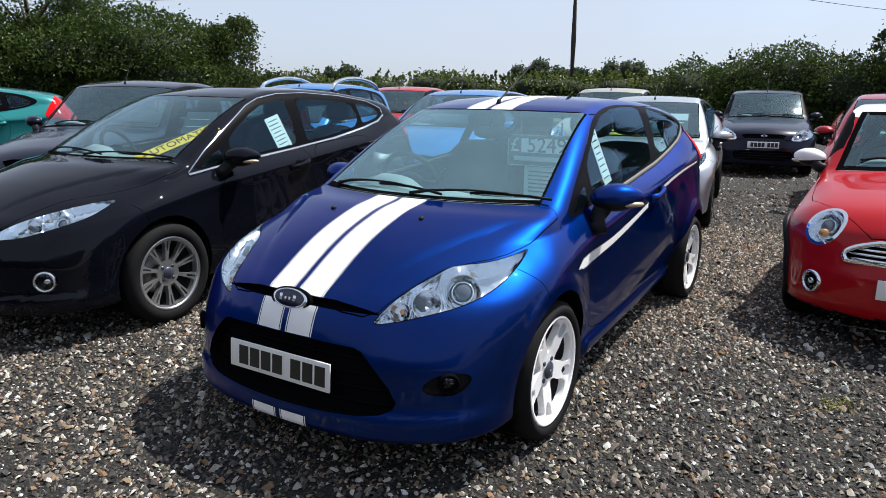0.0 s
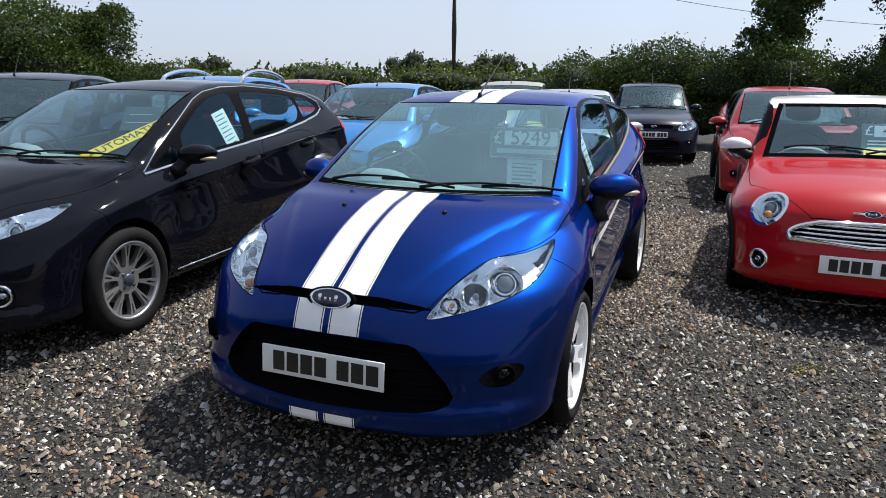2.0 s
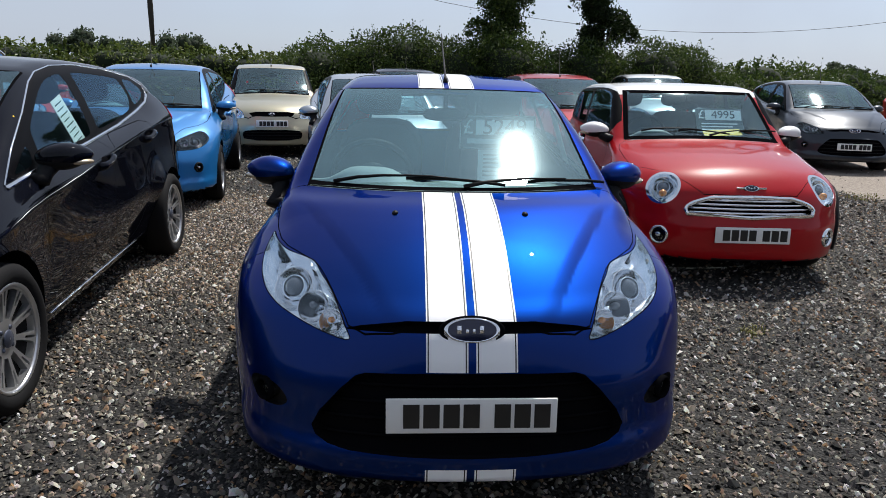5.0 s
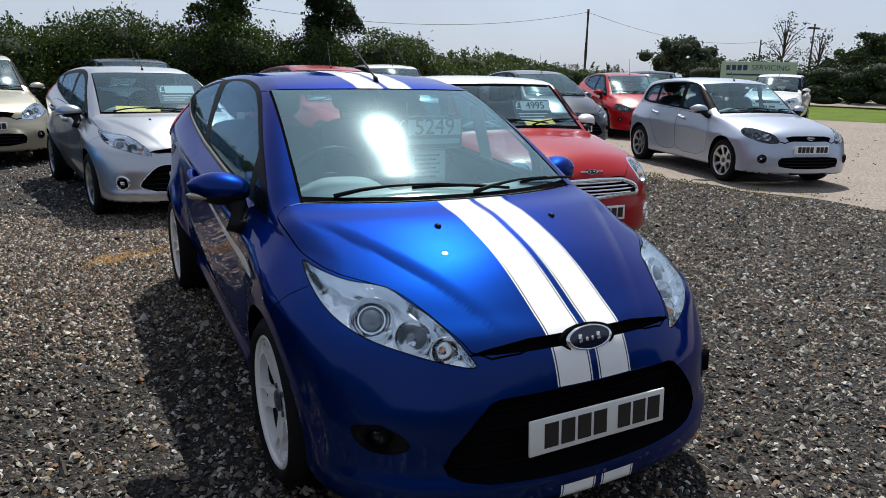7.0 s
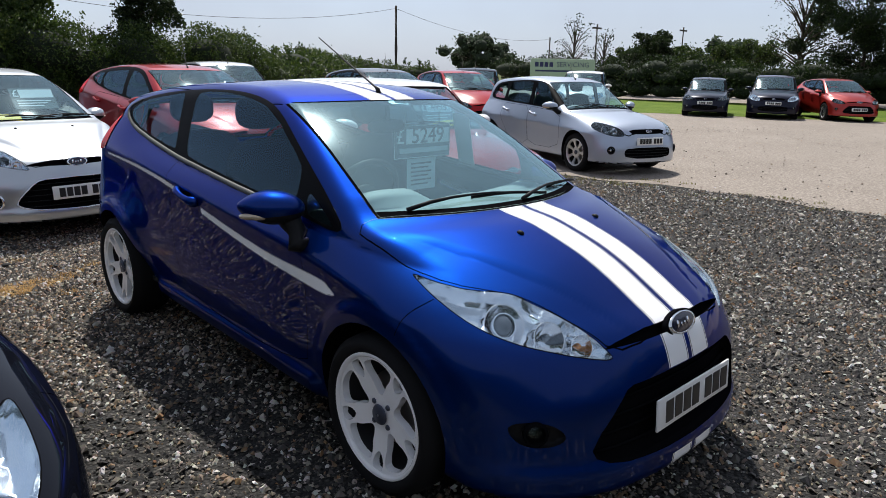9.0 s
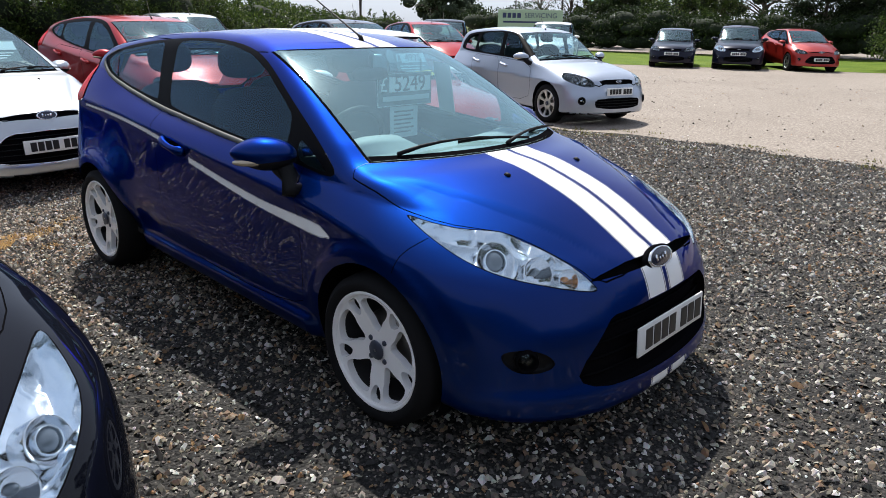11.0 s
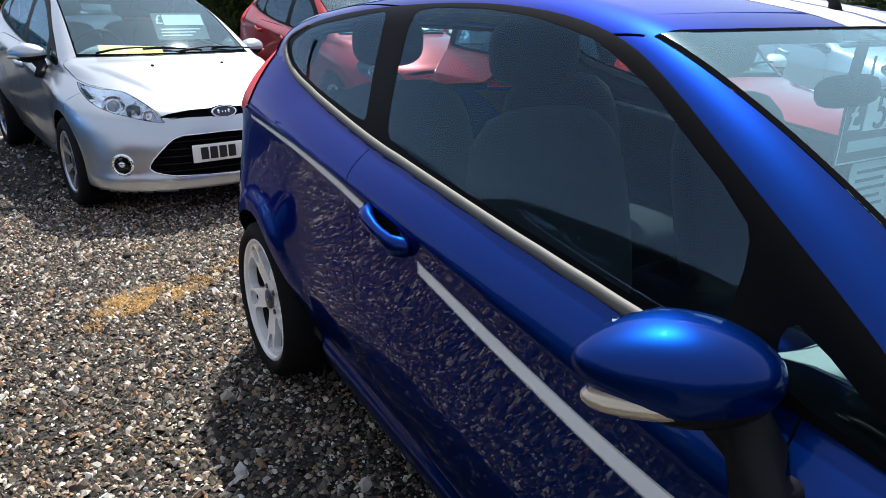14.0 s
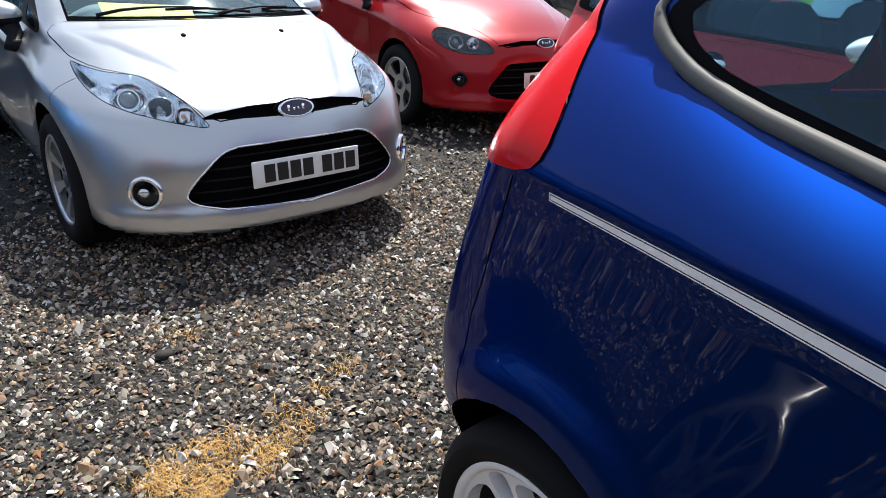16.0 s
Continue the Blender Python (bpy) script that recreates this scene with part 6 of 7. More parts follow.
def stones(name, x0, x1, y0, y1, count, low, high, seed, label, edge=None, mat=None):
    rng = np.random.default_rng(seed)
    size = low + (high - low) * rng.random(count) ** 2.2
    place = np.stack([rng.uniform(x0, x1, count), rng.uniform(y0, y1, count), size * rng.uniform(0.15, 0.6, count)], 1)
    rim = np.minimum(np.minimum(place[:, 0] - x0, x1 - place[:, 0]), np.minimum(place[:, 1] - y0, y1 - place[:, 1]))
    keep = rng.random(count) < np.clip(rim / 0.9 + 0.05, 0, 1)
    place, size, count = place[keep], size[keep], int(keep.sum())
    if edge is not None:
        keep = edge(place)
        place, size, count = place[keep], size[keep], int(keep.sum())
    base = np.array([(1, 0, -0.3), (0.25, 0.9, -0.2), (-0.85, 0.45, -0.3), (-0.75, -0.6, -0.25), (0.4, -0.9, -0.3), (0.35, 0.2, 0.7), (-0.35, -0.15, 0.75)])
    tri = np.array([(0, 1, 5), (1, 6, 5), (1, 2, 6), (2, 3, 6), (3, 4, 6), (4, 5, 6), (4, 0, 5)])
    a, tilt = rng.uniform(0, 2 * np.pi, count), rng.normal(0, 0.4, (count, 2))
    p = base[None] * (1 + rng.normal(0, 0.17, (count, 7, 3))) * size[:, None, None] * np.stack([rng.uniform(0.75, 1.25, count), rng.uniform(0.6, 1.0, count), rng.uniform(0.5, 0.85, count)], 1)[:, None]
    p[:, :, 2] += p[:, :, 0] * tilt[:, :1] + p[:, :, 1] * tilt[:, 1:]
    c, s = np.cos(a)[:, None], np.sin(a)[:, None]
    p = np.stack([p[:, :, 0] * c - p[:, :, 1] * s, p[:, :, 0] * s + p[:, :, 1] * c, p[:, :, 2]], 2) + place[:, None]
    raw_mesh(name, p.reshape(-1, 3), (tri[None] + 7 * np.arange(count)[:, None, None]).reshape(-1, 3), mat or STONE, label, "gravel")


YARD_EDGE = spline([(-40, 7.4), (-3, 7.1), (0.3, 6.9), (1.4, 6.85), (2.3, 6.75), (3.8, 6.25), (5.0, 6.15), (5.8, 5.75), (7.5, 5.3), (9, 5.0), (14, 4.5), (40, 4.0)])
on_gravel = lambda p: p[:, 0] < YARD_EDGE(p[:, 1]) + 0.15 * lumpy(p, 1.3)  # noqa: E731
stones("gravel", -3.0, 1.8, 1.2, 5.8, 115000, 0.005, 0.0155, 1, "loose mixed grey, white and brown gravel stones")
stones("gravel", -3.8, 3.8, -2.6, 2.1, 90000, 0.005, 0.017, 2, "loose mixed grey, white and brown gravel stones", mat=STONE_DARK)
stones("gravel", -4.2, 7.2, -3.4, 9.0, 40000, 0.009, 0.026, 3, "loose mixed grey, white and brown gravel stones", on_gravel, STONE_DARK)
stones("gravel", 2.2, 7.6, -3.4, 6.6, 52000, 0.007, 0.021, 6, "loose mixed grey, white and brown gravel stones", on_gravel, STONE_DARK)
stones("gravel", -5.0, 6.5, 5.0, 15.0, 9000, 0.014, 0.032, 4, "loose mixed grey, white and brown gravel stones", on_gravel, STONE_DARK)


stones("gravel", 5.6, 20.0, -3.0, 12.0, 3200, 0.007, 0.024, 7, "scattered pale stones on the earth yard", lambda p: ~on_gravel(p))


# ---------------------------------------------------------------- the pale yard and the grass
def yard_material():
    m = material("compacted_earth", (0.4, 0.34, 0.27), 0.92)
    t, b, add, join = nodes(m)
    n, f = noise_tex(m, 0.45, 6, 0.65), noise_tex(m, 26, 6, 0.75)
    col = ramp(m, n.outputs["Fac"], [(0.3, (0.145, 0.120, 0.098)), (0.5, (0.205, 0.173, 0.143)), (0.7, (0.28, 0.24, 0.205))])
    fine = ramp(m, f.outputs["Fac"], [(0.34, (0.08, 0.066, 0.055)), (0.5, (0.225, 0.187, 0.153)), (0.66, (0.46, 0.41, 0.36))])
    join(mixed(m, col, fine, add("Value").outputs[0]), b.inputs["Base Color"])
    t.nodes["Value"].outputs[0].default_value = 0.62
    bumped(m, f.outputs["Fac"], 0.5, 0.01)
    return m


def grass_material(name, dark, pale):
    m = material(name, dark, 0.85)
    t, b, add, join = nodes(m)
    n, f = noise_tex(m, 0.7, 5), noise_tex(m, 35, 4)
    join(ramp(m, n.outputs["Fac"], [(0.3, dark), (0.7, pale)]), b.inputs["Base Color"])
    bumped(m, f.outputs["Fac"], 0.8, 0.03)
    b.inputs["Specular IOR Level"].default_value = 0.1
    return m


GRASS = grass_material("grass", (0.062, 0.108, 0.010), (0.125, 0.175, 0.022))
ny = 200
ys = np.linspace(-40, 40, ny)
edge = YARD_EDGE(ys) + 0.22 * lumpy(np.stack([ys, ys * 0, ys * 0], 1), 1.9, 4)
cols = [edge] + [edge + (70 - edge) * k / 6 for k in range(1, 7)]
co = np.concatenate([np.stack([c, ys, np.full(ny, 0.006)], 1) for c in cols])
a = (np.arange(6)[:, None] * ny + np.arange(ny - 1)[None]).ravel()
raw_mesh("yard", co, np.stack([a, a + ny, a + ny + 1, a + 1], 1), yard_material(), "pale compacted earth yard with stones", "yard", "structure")


def strip(name, points, z, mat, label, category, kind="structure"):
    bm = bmesh.new()
    bm.faces.new([bm.verts.new((x, y, z)) for x, y in points])
    bmesh.ops.triangulate(bm, faces=bm.faces[:])
    return tagged(part(name, bm, mat, smooth=False), label, category, kind=kind)


verge = [(20.2, 17.0), (21.8, 14.2), (23.1, 12.2), (24.6, 9.2), (26.2, 6.3), (28.2, 2.3), (31.5, -4.0), (36, -14), (46, -10), (44, 0), (38, 14), (33, 26), (24, 30), (20.5, 22)]
strip("grass_verge", verge, 0.012, GRASS, "mown green grass verge", "grass")


def blades(name, centres, per, spread, low, high, mat, seed, label, wide=0.004, lean=0.5):
    """Tufts of bent grass blades."""
    rng = np.random.default_rng(seed)
    c = np.repeat(np.asarray(centres, float), per, axis=0)
    count = len(c)
    r, a = spread * np.sqrt(rng.random(count)), rng.uniform(0, 2 * np.pi, count)
    root = np.stack([c[:, 0] + r * np.cos(a), c[:, 1] + r * np.sin(a), np.zeros(count)], 1)
    h, way = rng.uniform(low, high, count), rng.uniform(0, 2 * np.pi, count)
    out = np.stack([np.cos(way), np.sin(way), np.zeros(count)], 1)
    side = np.stack([-out[:, 1], out[:, 0], out[:, 2]], 1) * wide
    up = np.array([0, 0, 1.0])
    k = rng.uniform(0.2, 1.0, count)[:, None] * lean
    mid = root + up * (h * 0.6)[:, None] + out * (h[:, None] * 0.3 * k)
    tip = root + up * (h * (1 - 0.35 * k[:, 0]))[:, None] + out * (h[:, None] * k)
    p = np.stack([root - side, root + side, mid + side * 0.7, mid - side * 0.7, tip], 1).reshape(-1, 3)
    q = np.arange(count)[:, None] * 5
    f = np.concatenate([q + np.array([0, 1, 2]), q + np.array([0, 2, 3]), q + np.array([3, 2, 4])])
    raw_mesh(name, p, f, mat, label, "grass")


DRY = material("dry_grass", (0.42, 0.24, 0.06), 0.8)
n_ = noise_tex(DRY, 30, 3)
DRY.node_tree.links.new(ramp(DRY, n_.outputs["Fac"], [(0.3, (0.30, 0.14, 0.03)), (0.7, (0.55, 0.36, 0.12))]), DRY.node_tree.nodes["Principled BSDF"].inputs["Base Color"])
WEED = material("green_weed", (0.16, 0.15, 0.03), 0.8)
rng = np.random.default_rng(8)
blades("dry_grass", np.array([(-1.13, 3.42, 0)]) + rng.normal(0, 1, (34, 3)) * (0.11, 0.055, 0), 75, 0.05, 0.006, 0.028, DRY, 11, "patch of dry orange-brown grass in the gravel", 0.0013, 2.6)
blades("dry_grass", [(-0.86, 3.56, 0), (-0.8, 3.5, 0), (-1.02, 3.52, 0), (-0.72, 3.62, 0), (-0.95, 3.1, 0), (-1.0, 4.15, 0), (-0.6, 3.7, 0), (-1.35, 3.2, 0)], 45, 0.05, 0.010, 0.045, DRY, 12, "small tufts of dry grass in the gravel", 0.0017, 2.0)
blades("weed", [(1.83, 1.0, 0), (1.9, 1.04, 0), (1.78, 0.96, 0)], 26, 0.06, 0.012, 0.04, WEED, 13, "small green weed in the gravel", 0.004, 1.3)
far = np.linspace(-1.0, 7.5, 120)
far = np.stack([YARD_EDGE(far) - 0.1 + 0.25 * rng.normal(0, 1, 120), far, far * 0], 1)
blades("weed", far[rng.random(120) < np.where((far[:, 1] > 3.0) & (far[:, 1] < 6.2), 0.9, 0.25)], 26, 0.12, 0.01, 0.045, WEED, 14, "yellow-green weeds along the edge of the gravel", 0.006, 1.4)
part_ = blob((-1.09, 4.055, 0.012), (0.034, 0.026, 0.018), u=10, v=7)
tagged(part("dark_stone", part_, material("dark_stone", (0.012, 0.011, 0.011), 0.8)), "small dark stone lying on the gravel", "stone")


# ---------------------------------------------------------------- hedges, bushes and trees
def leaf_material(name, dark, mid, pale):
    """Leaves that let some of the light through."""
    m = material(name, mid, 0.42)
    t, b, add, join = nodes(m)
    g = add("NewGeometry")
    n = noise_tex(m, 0.5, 4)
    one = ramp(m, g.outputs["Random Per Island"], [(0.0, dark), (0.55, mid), (1.0, pale)])
    two = ramp(m, n.outputs["Fac"], [(0.35, dark), (0.65, mid)])
    col = mixed(m, one, two, n.outputs["Fac"])
    join(col, b.inputs["Base Color"])
    b.inputs["Specular IOR Level"].default_value = 0.2
    thin, both = add("BsdfTranslucent"), add("MixShader")
    join(col, thin.inputs["Color"])
    both.inputs["Fac"].default_value = 0.35
    join(b.outputs["BSDF"], both.inputs[1])
    join(thin.outputs["BSDF"], both.inputs[2])
    join(both.outputs["Shader"], t.nodes["Material Output"].inputs["Surface"])
    return m


LEAF = leaf_material("hedge_leaf", (0.012, 0.026, 0.006), (0.050, 0.085, 0.016), (0.16, 0.205, 0.045))
LEAF_PALE = leaf_material("field_hedge_leaf", (0.032, 0.055, 0.011), (0.10, 0.14, 0.028), (0.24, 0.25, 0.075))
LEAF_DARK = leaf_material("dark_leaf", (0.007, 0.014, 0.005), (0.022, 0.040, 0.010), (0.06, 0.085, 0.022))
# greyed greens of narrow range: distance haze put into the leaf colour
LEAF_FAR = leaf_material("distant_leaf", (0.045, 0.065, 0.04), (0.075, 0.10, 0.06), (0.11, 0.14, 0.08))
# filler solid: the shade deep inside the foliage, put in as colour
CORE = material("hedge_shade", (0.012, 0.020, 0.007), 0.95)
BARK = plastic("bark", (0.07, 0.055, 0.04), 0.9, 25, 0.8)


def leaf_cloud(centres, size, seed, wide=0.55):
    """Bent leaves as two triangles each: places and faces."""
    rng = np.random.default_rng(seed)
    n = len(centres)
    d = rng.normal(size=(n, 3))
    d /= np.linalg.norm(d, axis=1, keepdims=True)
    e = np.cross(d, rng.normal(size=(n, 3)))
    e /= np.linalg.norm(e, axis=1, keepdims=True)
    s = (size * rng.uniform(0.6, 1.35, n))[:, None]
    up = np.cross(d, e) * s * 0.18
    p = np.stack([centres - d * s * 0.5, centres + e * s * wide * 0.5 + up, centres + d * s * 0.5, centres - e * s * wide * 0.5 + up], 1).reshape(-1, 3)
    q = np.arange(n)[:, None] * 4
    return p, np.concatenate([q + np.array([0, 1, 2]), q + np.array([0, 2, 3])])


def shell_points(n, rng, ball, seed):
    """Places near the uneven skins of a set of balls (x, y, z, rx, ry, rz)."""
    ball = np.asarray(ball, float)
    area = ball[:, 3] * ball[:, 5]
    pick = rng.choice(len(ball), n, p=area / area.sum())
    d = rng.normal(size=(n, 3))
    d /= np.linalg.norm(d, axis=1, keepdims=True)
    d[:, 2] = np.where(d[:, 2] < -0.35, -d[:, 2], d[:, 2])
    b = ball[pick]
    r = 1 + 0.22 * lumpy(b[:, :3] + d * b[:, 3:], 1.7, 3, seed) - 0.38 * rng.random(n) ** 1.7 + 0.035 * np.maximum(rng.normal(size=n), 0) ** 2
    return b[:, :3] + d * b[:, 3:] * r[:, None]


def hedge(name, line, height, deep, leaves, size, mat, seed, label, sprigs=0, category="hedge"):
    """A long hedge along points, with a dark core coloured as inner shade, a skin of leaves and uneven top."""
    rng = np.random.default_rng(seed)
    line = np.asarray(line, float)
    seg = np.linalg.norm(np.diff(line, axis=0), axis=1)
    run = np.concatenate([[0], np.cumsum(seg)])
    step = max(0.7, height * 0.42)
    ball = []
    for s in np.arange(0, run[-1], step):
        x, y = np.interp(s, run, line[:, 0]), np.interp(s, run, line[:, 1])
        h = height * (1 + 0.13 * rng.normal())
        for lift in (0.33, 0.72):
            ball.append((x + rng.normal() * deep * 0.2, y + rng.normal() * deep * 0.2, h * lift, deep * rng.uniform(0.85, 1.15) + step * 0.2, deep * rng.uniform(0.85, 1.15) + step * 0.2, h * 0.36))
    p = shell_points(leaves, rng, ball, seed)
    p[:, 2] = np.abs(p[:, 2])
    if sprigs:
        extra = []
        for _ in range(sprigs):
            s = rng.uniform(0, run[-1])
            x, y, z = np.interp(s, run, line[:, 0]), np.interp(s, run, line[:, 1]), height * rng.uniform(0.92, 1.1)
            t = rng.random(26)[:, None]
            extra.append(np.array([[x, y, z]]) + t * np.array([[rng.normal() * 0.15, rng.normal() * 0.15, rng.uniform(0.15, 0.5) * height * 0.5]]) + rng.normal(size=(26, 3)) * 0.05 * (1 - t * 0.6))
        p = np.concatenate([p] + extra)
    co, f = leaf_cloud(p, size, seed + 1)
    ob = raw_mesh(name, co, f, mat, label, category)
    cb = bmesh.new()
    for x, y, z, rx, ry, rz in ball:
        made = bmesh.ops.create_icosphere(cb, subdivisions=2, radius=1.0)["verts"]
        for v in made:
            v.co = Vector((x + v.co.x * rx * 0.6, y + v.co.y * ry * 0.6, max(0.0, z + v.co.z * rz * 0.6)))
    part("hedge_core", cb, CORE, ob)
    return ob


def tree(name, x, y, height, crown, leaves, size, mat, seed, label, trunk=0.14, bare=0.3, slim=1.0, core=0.0, clump=(0.16, 0.34), cone=0.15):
    """A tapered trunk with limbs, and a crown of leaf clumps with gaps."""
    rng = np.random.default_rng(seed)
    ob = thing(name, label, "tree", Matrix.Translation((x, y, 0)))
    wood = tube([(0, 0, -0.05), (0.05, 0.02, height * 0.3), (-0.03, 0.05, height * 0.62), (0.02, 0.0, height * 0.9)], [trunk, trunk * 0.8, trunk * 0.5, trunk * 0.15], 8)
    ball = []
    for k in range(30):
        a, lift = rng.uniform(0, 2 * math.pi), bare + (0.97 - bare) * (k + 0.5) / 30
        reach = crown * slim * (0.58 + 0.42 * math.sin(math.pi * min(1, (lift - bare) / (1 - bare) * 0.85 + 0.12))) * rng.uniform(0.3, 1.05)
        reach *= 1.15 - cone * (lift - bare) / (1 - bare)
        tip = Vector((math.cos(a) * reach, math.sin(a) * reach, height * lift))
        tube([(0, 0, height * lift * 0.72), tip * 0.55 + Vector((0, 0, height * lift * 0.36)), tip], [trunk * 0.35, trunk * 0.2, trunk * 0.06], 5, bm=wood)
        r = crown * rng.uniform(*clump)
        ball.append((tip.x, tip.y, tip.z, r, r, r * rng.uniform(0.7, 1.1)))
    part("trunk", wood, BARK, ob)
    p = shell_points(leaves, rng, ball, seed)
    deep = rng.choice(len(p), len(p) * 2 // 5, replace=False)
    p[deep] = p[deep] * 0.85 + rng.normal(size=(len(deep), 3)) * crown * 0.13 + np.array([0, 0, height * 0.06])
    co, f = leaf_cloud(p, size, seed + 5)
    raw_mesh("crown", co, f, mat, "", "", "", parent=ob)
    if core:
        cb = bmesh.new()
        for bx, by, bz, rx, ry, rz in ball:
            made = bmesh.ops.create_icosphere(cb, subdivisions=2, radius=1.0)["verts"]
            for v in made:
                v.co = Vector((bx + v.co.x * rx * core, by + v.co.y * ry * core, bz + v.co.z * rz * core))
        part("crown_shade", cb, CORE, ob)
    return ob


hedge("hedge", [(-2.4, 17.0), (1, 16.6), (5, 16.8), (9, 18.0)], 2.05, 1.0, 95000, 0.075, LEAF, 21, "tall dense dark green hedge behind the cars", 60)
hedge("hedge", [(9, 18.5), (14, 23), (20, 30), (27, 36), (32, 35)], 1.7, 1.1, 34000, 0.13, LEAF, 22, "long clipped green hedge beyond the yard", 40)
hedge("hedge", [(33, 28), (35, 20), (38, 12), (41, 4), (44, -5), (46, -14)], 2.0, 1.3, 36000, 0.15, LEAF_DARK, 23, "tall dark clipped hedge behind the grass verge", 10)
hedge("field_hedge", [(-60, 6), (-40, 20), (-24, 27), (-12, 30), (-2, 31), (8, 34)], 2.0, 1.4, 44000, 0.19, LEAF_PALE, 24, "loose yellow-green field hedge with seed heads", 260)
# out of view: added to darken reflections and cut the low sky's fill
hedge("hedge", [(-32, -4), (-20, -10), (-6, -12), (8, -12), (22, -14), (34, -22)], 3.4, 1.6, 22000, 0.30, LEAF_DARK, 26, "unseen tall dark hedge, added to close the lot for reflections")
hedge("bush", [(-19.5, 5.0), (-16.2, 8.3), (-14.6, 10.2)], 2.7, 1.9, 95000, 0.095, LEAF, 25, "large rounded green bushes at the lot's edge", 60, "bush")
tree("tree", -17.9, 8.0, 4.6, 2.3, 26000, 0.085, LEAF, 31, "broad leafy green tree among the bushes", bare=0.25)
tree("tree", -14.3, 11.4, 3.4, 1.5, 17000, 0.085, LEAF, 32, "broad leafy green tree among the bushes", bare=0.25)
tree("tree", 2.6, 17.6, 5.0, 1.0, 20000, 0.10, LEAF, 33, "leafy green tree rising from the hedge", bare=0.25, trunk=0.09, clump=(0.25, 0.46), cone=0.4)
tree("tree", 5.6, 18.2, 6.2, 1.0, 26000, 0.10, LEAF_DARK, 34, "tall dark ivy-clad tree rising from the hedge", bare=0.12, trunk=0.10, clump=(0.28, 0.5), cone=0.75)
tree("tree", 42.5, 10.8, 7.6, 3.6, 30000, 0.15, LEAF_DARK, 35, "large dark leafy tree at the end of the lot", bare=0.12, core=0.6)
tree("tree", 41, 5, 8.0, 4.0, 24000, 0.16, LEAF_DARK, 36, "large dark leafy tree at the end of the lot", bare=0.15, core=0.6)
tree("tree", 40, -2, 7.0, 3.6, 14000, 0.18, LEAF_DARK, 40, "large dark leafy tree at the end of the lot", bare=0.15, core=0.6)
tree("bare_tree", 43.6, 14.6, 7.2, 2.3, 700, 0.14, LEAF_DARK, 41, "half-bare tree with crooked dark branches", bare=0.35, trunk=0.2)
tree("tree", 41, 23.6, 4.1, 1.9, 14000, 0.16, LEAF_DARK, 37, "bushy dark green tree behind the hedge", bare=0.2, core=0.5)
tree("tree", 45, 21.2, 3.3, 2.2, 12000, 0.17, LEAF, 38, "bushy green tree behind the hedge", bare=0.2, core=0.5)
tree("tree", 43, 25.8, 3.2, 1.8, 9000, 0.17, LEAF, 42, "bushy green tree behind the hedge", bare=0.2, core=0.5)
tree("tree", 60, 24, 4.2, 2.0, 7000, 0.2, LEAF, 43, "rounded green tree beyond the hedge", bare=0.2, core=0.5)
tree("bare_tree", 40, 28.7, 5.5, 1.2, 500, 0.14, LEAF_DARK, 39, "thin half-bare tree behind the sign", bare=0.3, trunk=0.12)
tree("bare_tree", 41.5, 27.2, 4.6, 0.9, 500, 0.14, LEAF_DARK, 44, "thin half-bare tree behind the sign", bare=0.3, trunk=0.10)
hedge("bush", [(29.3, 4.0), (31.5, 1.0), (33, -3)], 2.2, 1.1, 26000, 0.11, LEAF, 45, "rounded green bush beside the parked cars", 20, "bush")
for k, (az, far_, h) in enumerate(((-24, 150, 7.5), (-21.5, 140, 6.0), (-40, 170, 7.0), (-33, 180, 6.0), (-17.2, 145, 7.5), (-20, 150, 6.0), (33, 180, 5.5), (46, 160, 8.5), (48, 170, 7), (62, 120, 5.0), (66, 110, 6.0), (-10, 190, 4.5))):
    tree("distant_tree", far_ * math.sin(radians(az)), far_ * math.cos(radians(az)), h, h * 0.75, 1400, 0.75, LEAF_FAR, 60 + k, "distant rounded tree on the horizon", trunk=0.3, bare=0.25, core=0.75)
FIELD = grass_material("field", (0.06, 0.085, 0.025), (0.13, 0.14, 0.05))
strip("field", [(-300, 22), (-62, 8), (-40, 22), (-24, 29), (-2, 33), (12, 36), (30, 44), (60, 60), (300, 200), (300, 500), (-300, 500)], 0.02, FIELD, "flat green field beyond the hedges", "field")


# ---------------------------------------------------------------- poles, wires and the sign
WOOD_POLE = plastic("creosoted_wood", (0.035, 0.028, 0.022), 0.85, 20, 0.6)


def pole(x, y, h, r, label):
    return tagged(part("utility_pole", tube([(x, y, -0.1), (x + 0.02, y, h * 0.5), (x, y, h)], [r, r * 0.85, r * 0.7], 10), WOOD_POLE), label, "utility pole", "utility poles")


def wire(a, b, sag, r=0.012):
    a, b = Vector(a), Vector(b)
    pts = [a.lerp(b, t) - Vector((0, 0, sag * 4 * t * (1 - t))) for t in np.linspace(0, 1, 25)]
    return tagged(part("overhead_wire", tube(pts, r, 4), WOOD_POLE), "thin dark overhead wire between poles", "wire")


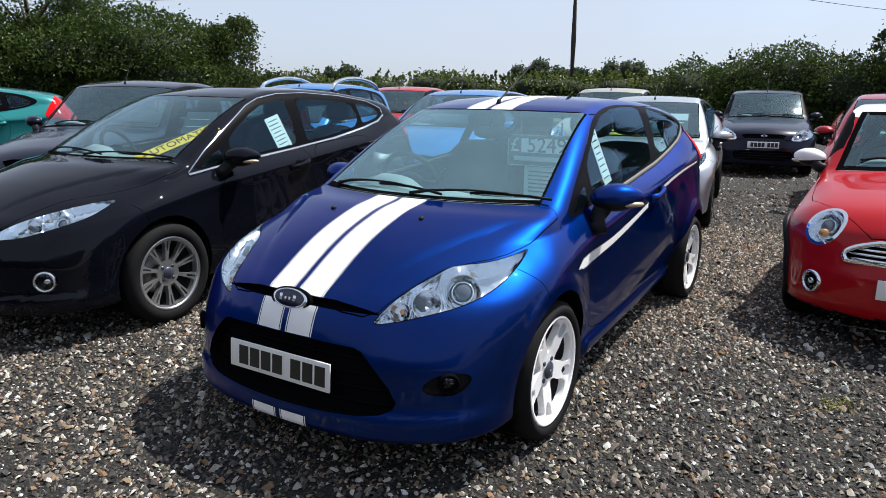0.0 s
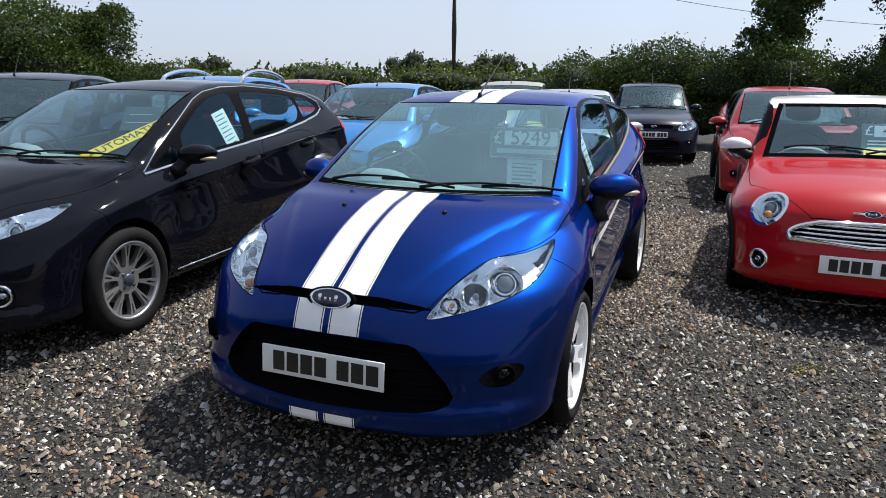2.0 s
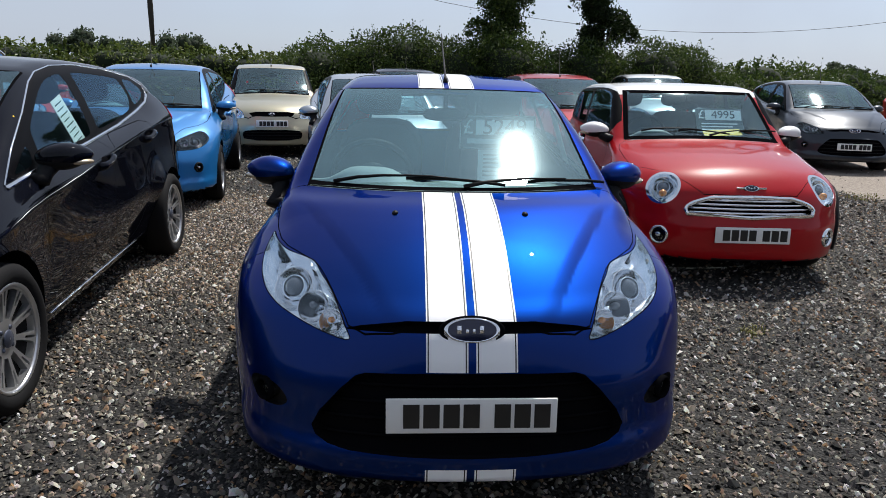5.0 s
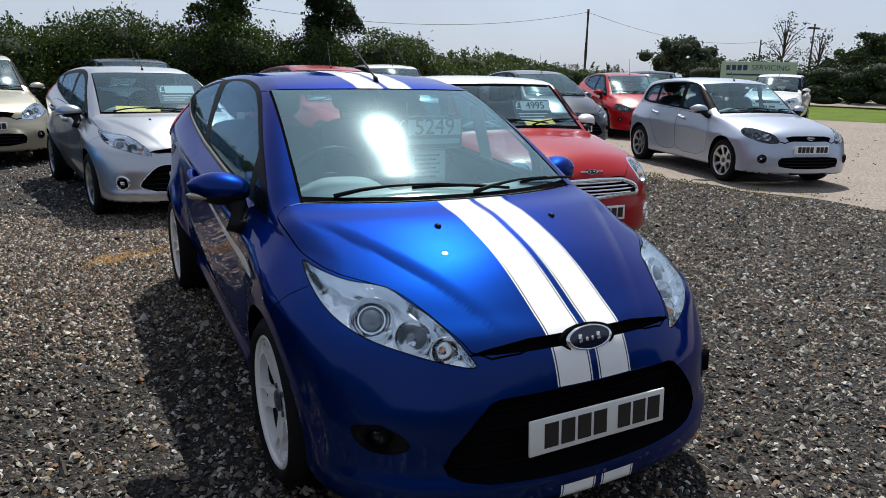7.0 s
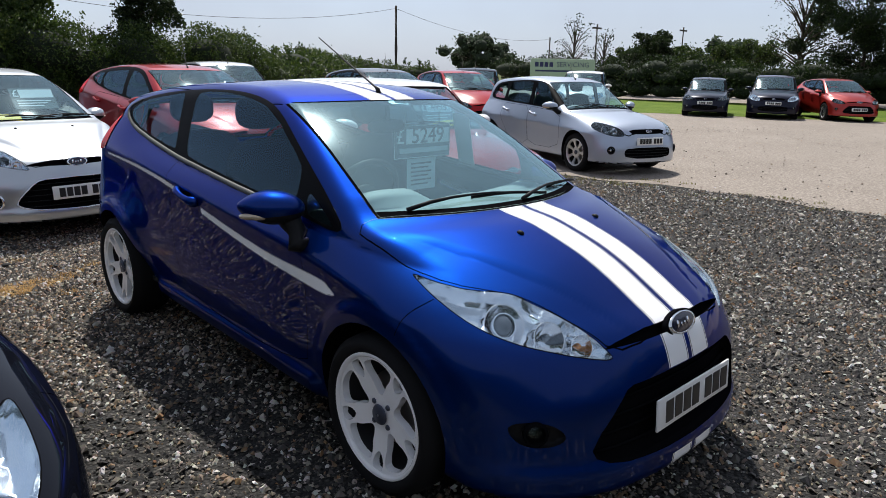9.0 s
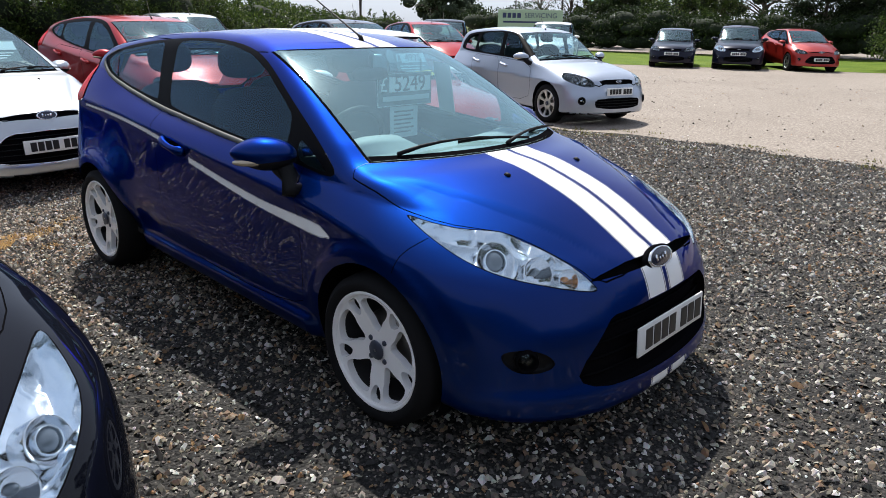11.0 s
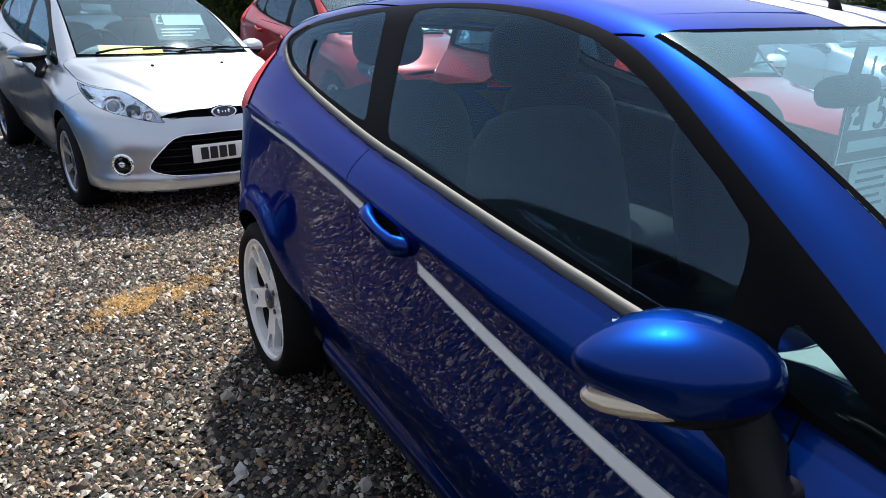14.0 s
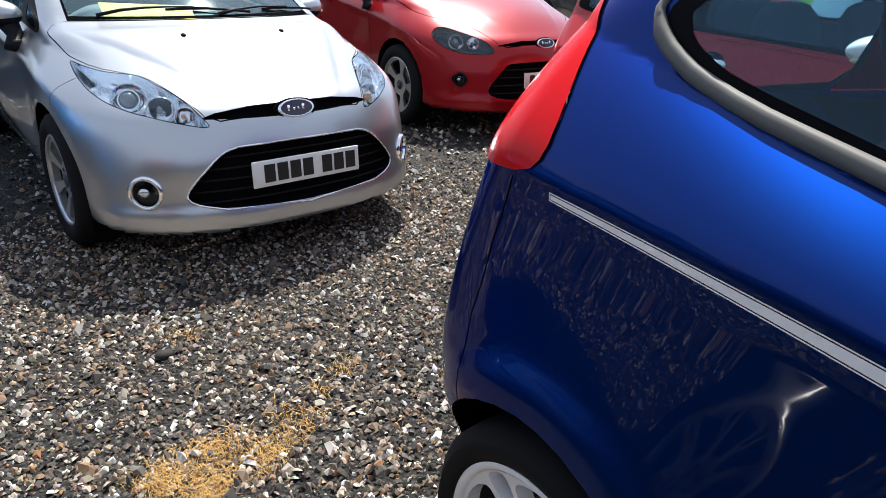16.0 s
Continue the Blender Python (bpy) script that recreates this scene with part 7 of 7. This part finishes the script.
pole(-13.2, 35.2, 9.0, 0.17, "dark wooden utility pole in the field")
pole(32.7, 39.8, 6.0, 0.13, "dark wooden utility pole beyond the hedge")
pole(62, 48, 5.2, 0.12, "dark wooden utility pole beyond the hedge")
wire((-13.2, 35.2, 8.98), (32.7, 39.8, 5.8), 3.0)
wire((32.7, 39.8, 5.8), (62, 48, 5.0), 0.9)
wire((-13.2, 35.2, 8.8), (-70, 30, 9.5), 1.2)
for px, py, ph in ((46, 31, 5.2), (58, 30, 5.6)):
    pl = pole(px, py, ph, 0.09, "slim utility pole with a cross arm")
    part("cross_arm", boxed(px - 0.6, px + 0.6, py - 0.05, py + 0.05, ph - 0.35, ph - 0.22), WOOD_POLE, pl)

SIGN_GREEN = material("sign_pale_green", (0.36, 0.47, 0.33), 0.5)
SIGN_INK = material("sign_navy", (0.02, 0.03, 0.10), 0.5)
SIGN_RED = material("sign_red", (0.30, 0.02, 0.02), 0.5)
e0, e1 = Vector((21.9, 17.9, 0)), Vector((23.75, 15.85, 0))
mid, along = (e0 + e1) / 2, (e1 - e0).normalized()
turn = Matrix((along, Vector((0, 0, 1)), along.cross(Vector((0, 0, 1))))).transposed().to_4x4()
sign = thing("sign_board", "pale green roadside sign board with dark lettering on posts", "sign", Matrix.Translation(mid) @ turn)
w = (e1 - e0).length
part("board", boxed(-w / 2, w / 2, 1.30, 2.04, -0.03, 0.03, bevel=0.01), SIGN_GREEN, sign, smooth=False)
part("lower_board", boxed(w * 0.22, w / 2, 0.60, 1.27, -0.03, 0.03, bevel=0.01), SIGN_RED, sign, smooth=False)
for s_ in (-0.42, 0.42):
    part("post", boxed(w * s_ - 0.05, w * s_ + 0.05, -0.05, 1.56, -0.10, -0.032), WOOD_POLE, sign, smooth=False)
for k in range(4):
    part("brand_bar", boxed(w * (-0.43 + 0.075 * k), w * (-0.372 + 0.075 * k), 1.70, 1.90, 0.031, 0.035), SIGN_INK, sign, smooth=False)
text_mesh("lettering", "SERVICING", 0.20, SIGN_INK, Matrix.Translation((w * 0.16, 1.80, 0.034)), sign, thick=0.004)
part("print_line", boxed(-w * 0.42, w * 0.42, 1.50, 1.57, 0.031, 0.035), SIGN_INK, sign, smooth=False)
part("print_line", boxed(w * 0.27, w * 0.46, 1.0, 1.12, 0.031, 0.035), SIGN_GREEN, sign, smooth=False)
part("print_line", boxed(w * 0.27, w * 0.44, 0.75, 0.85, 0.031, 0.035), SIGN_GREEN, sign, smooth=False)
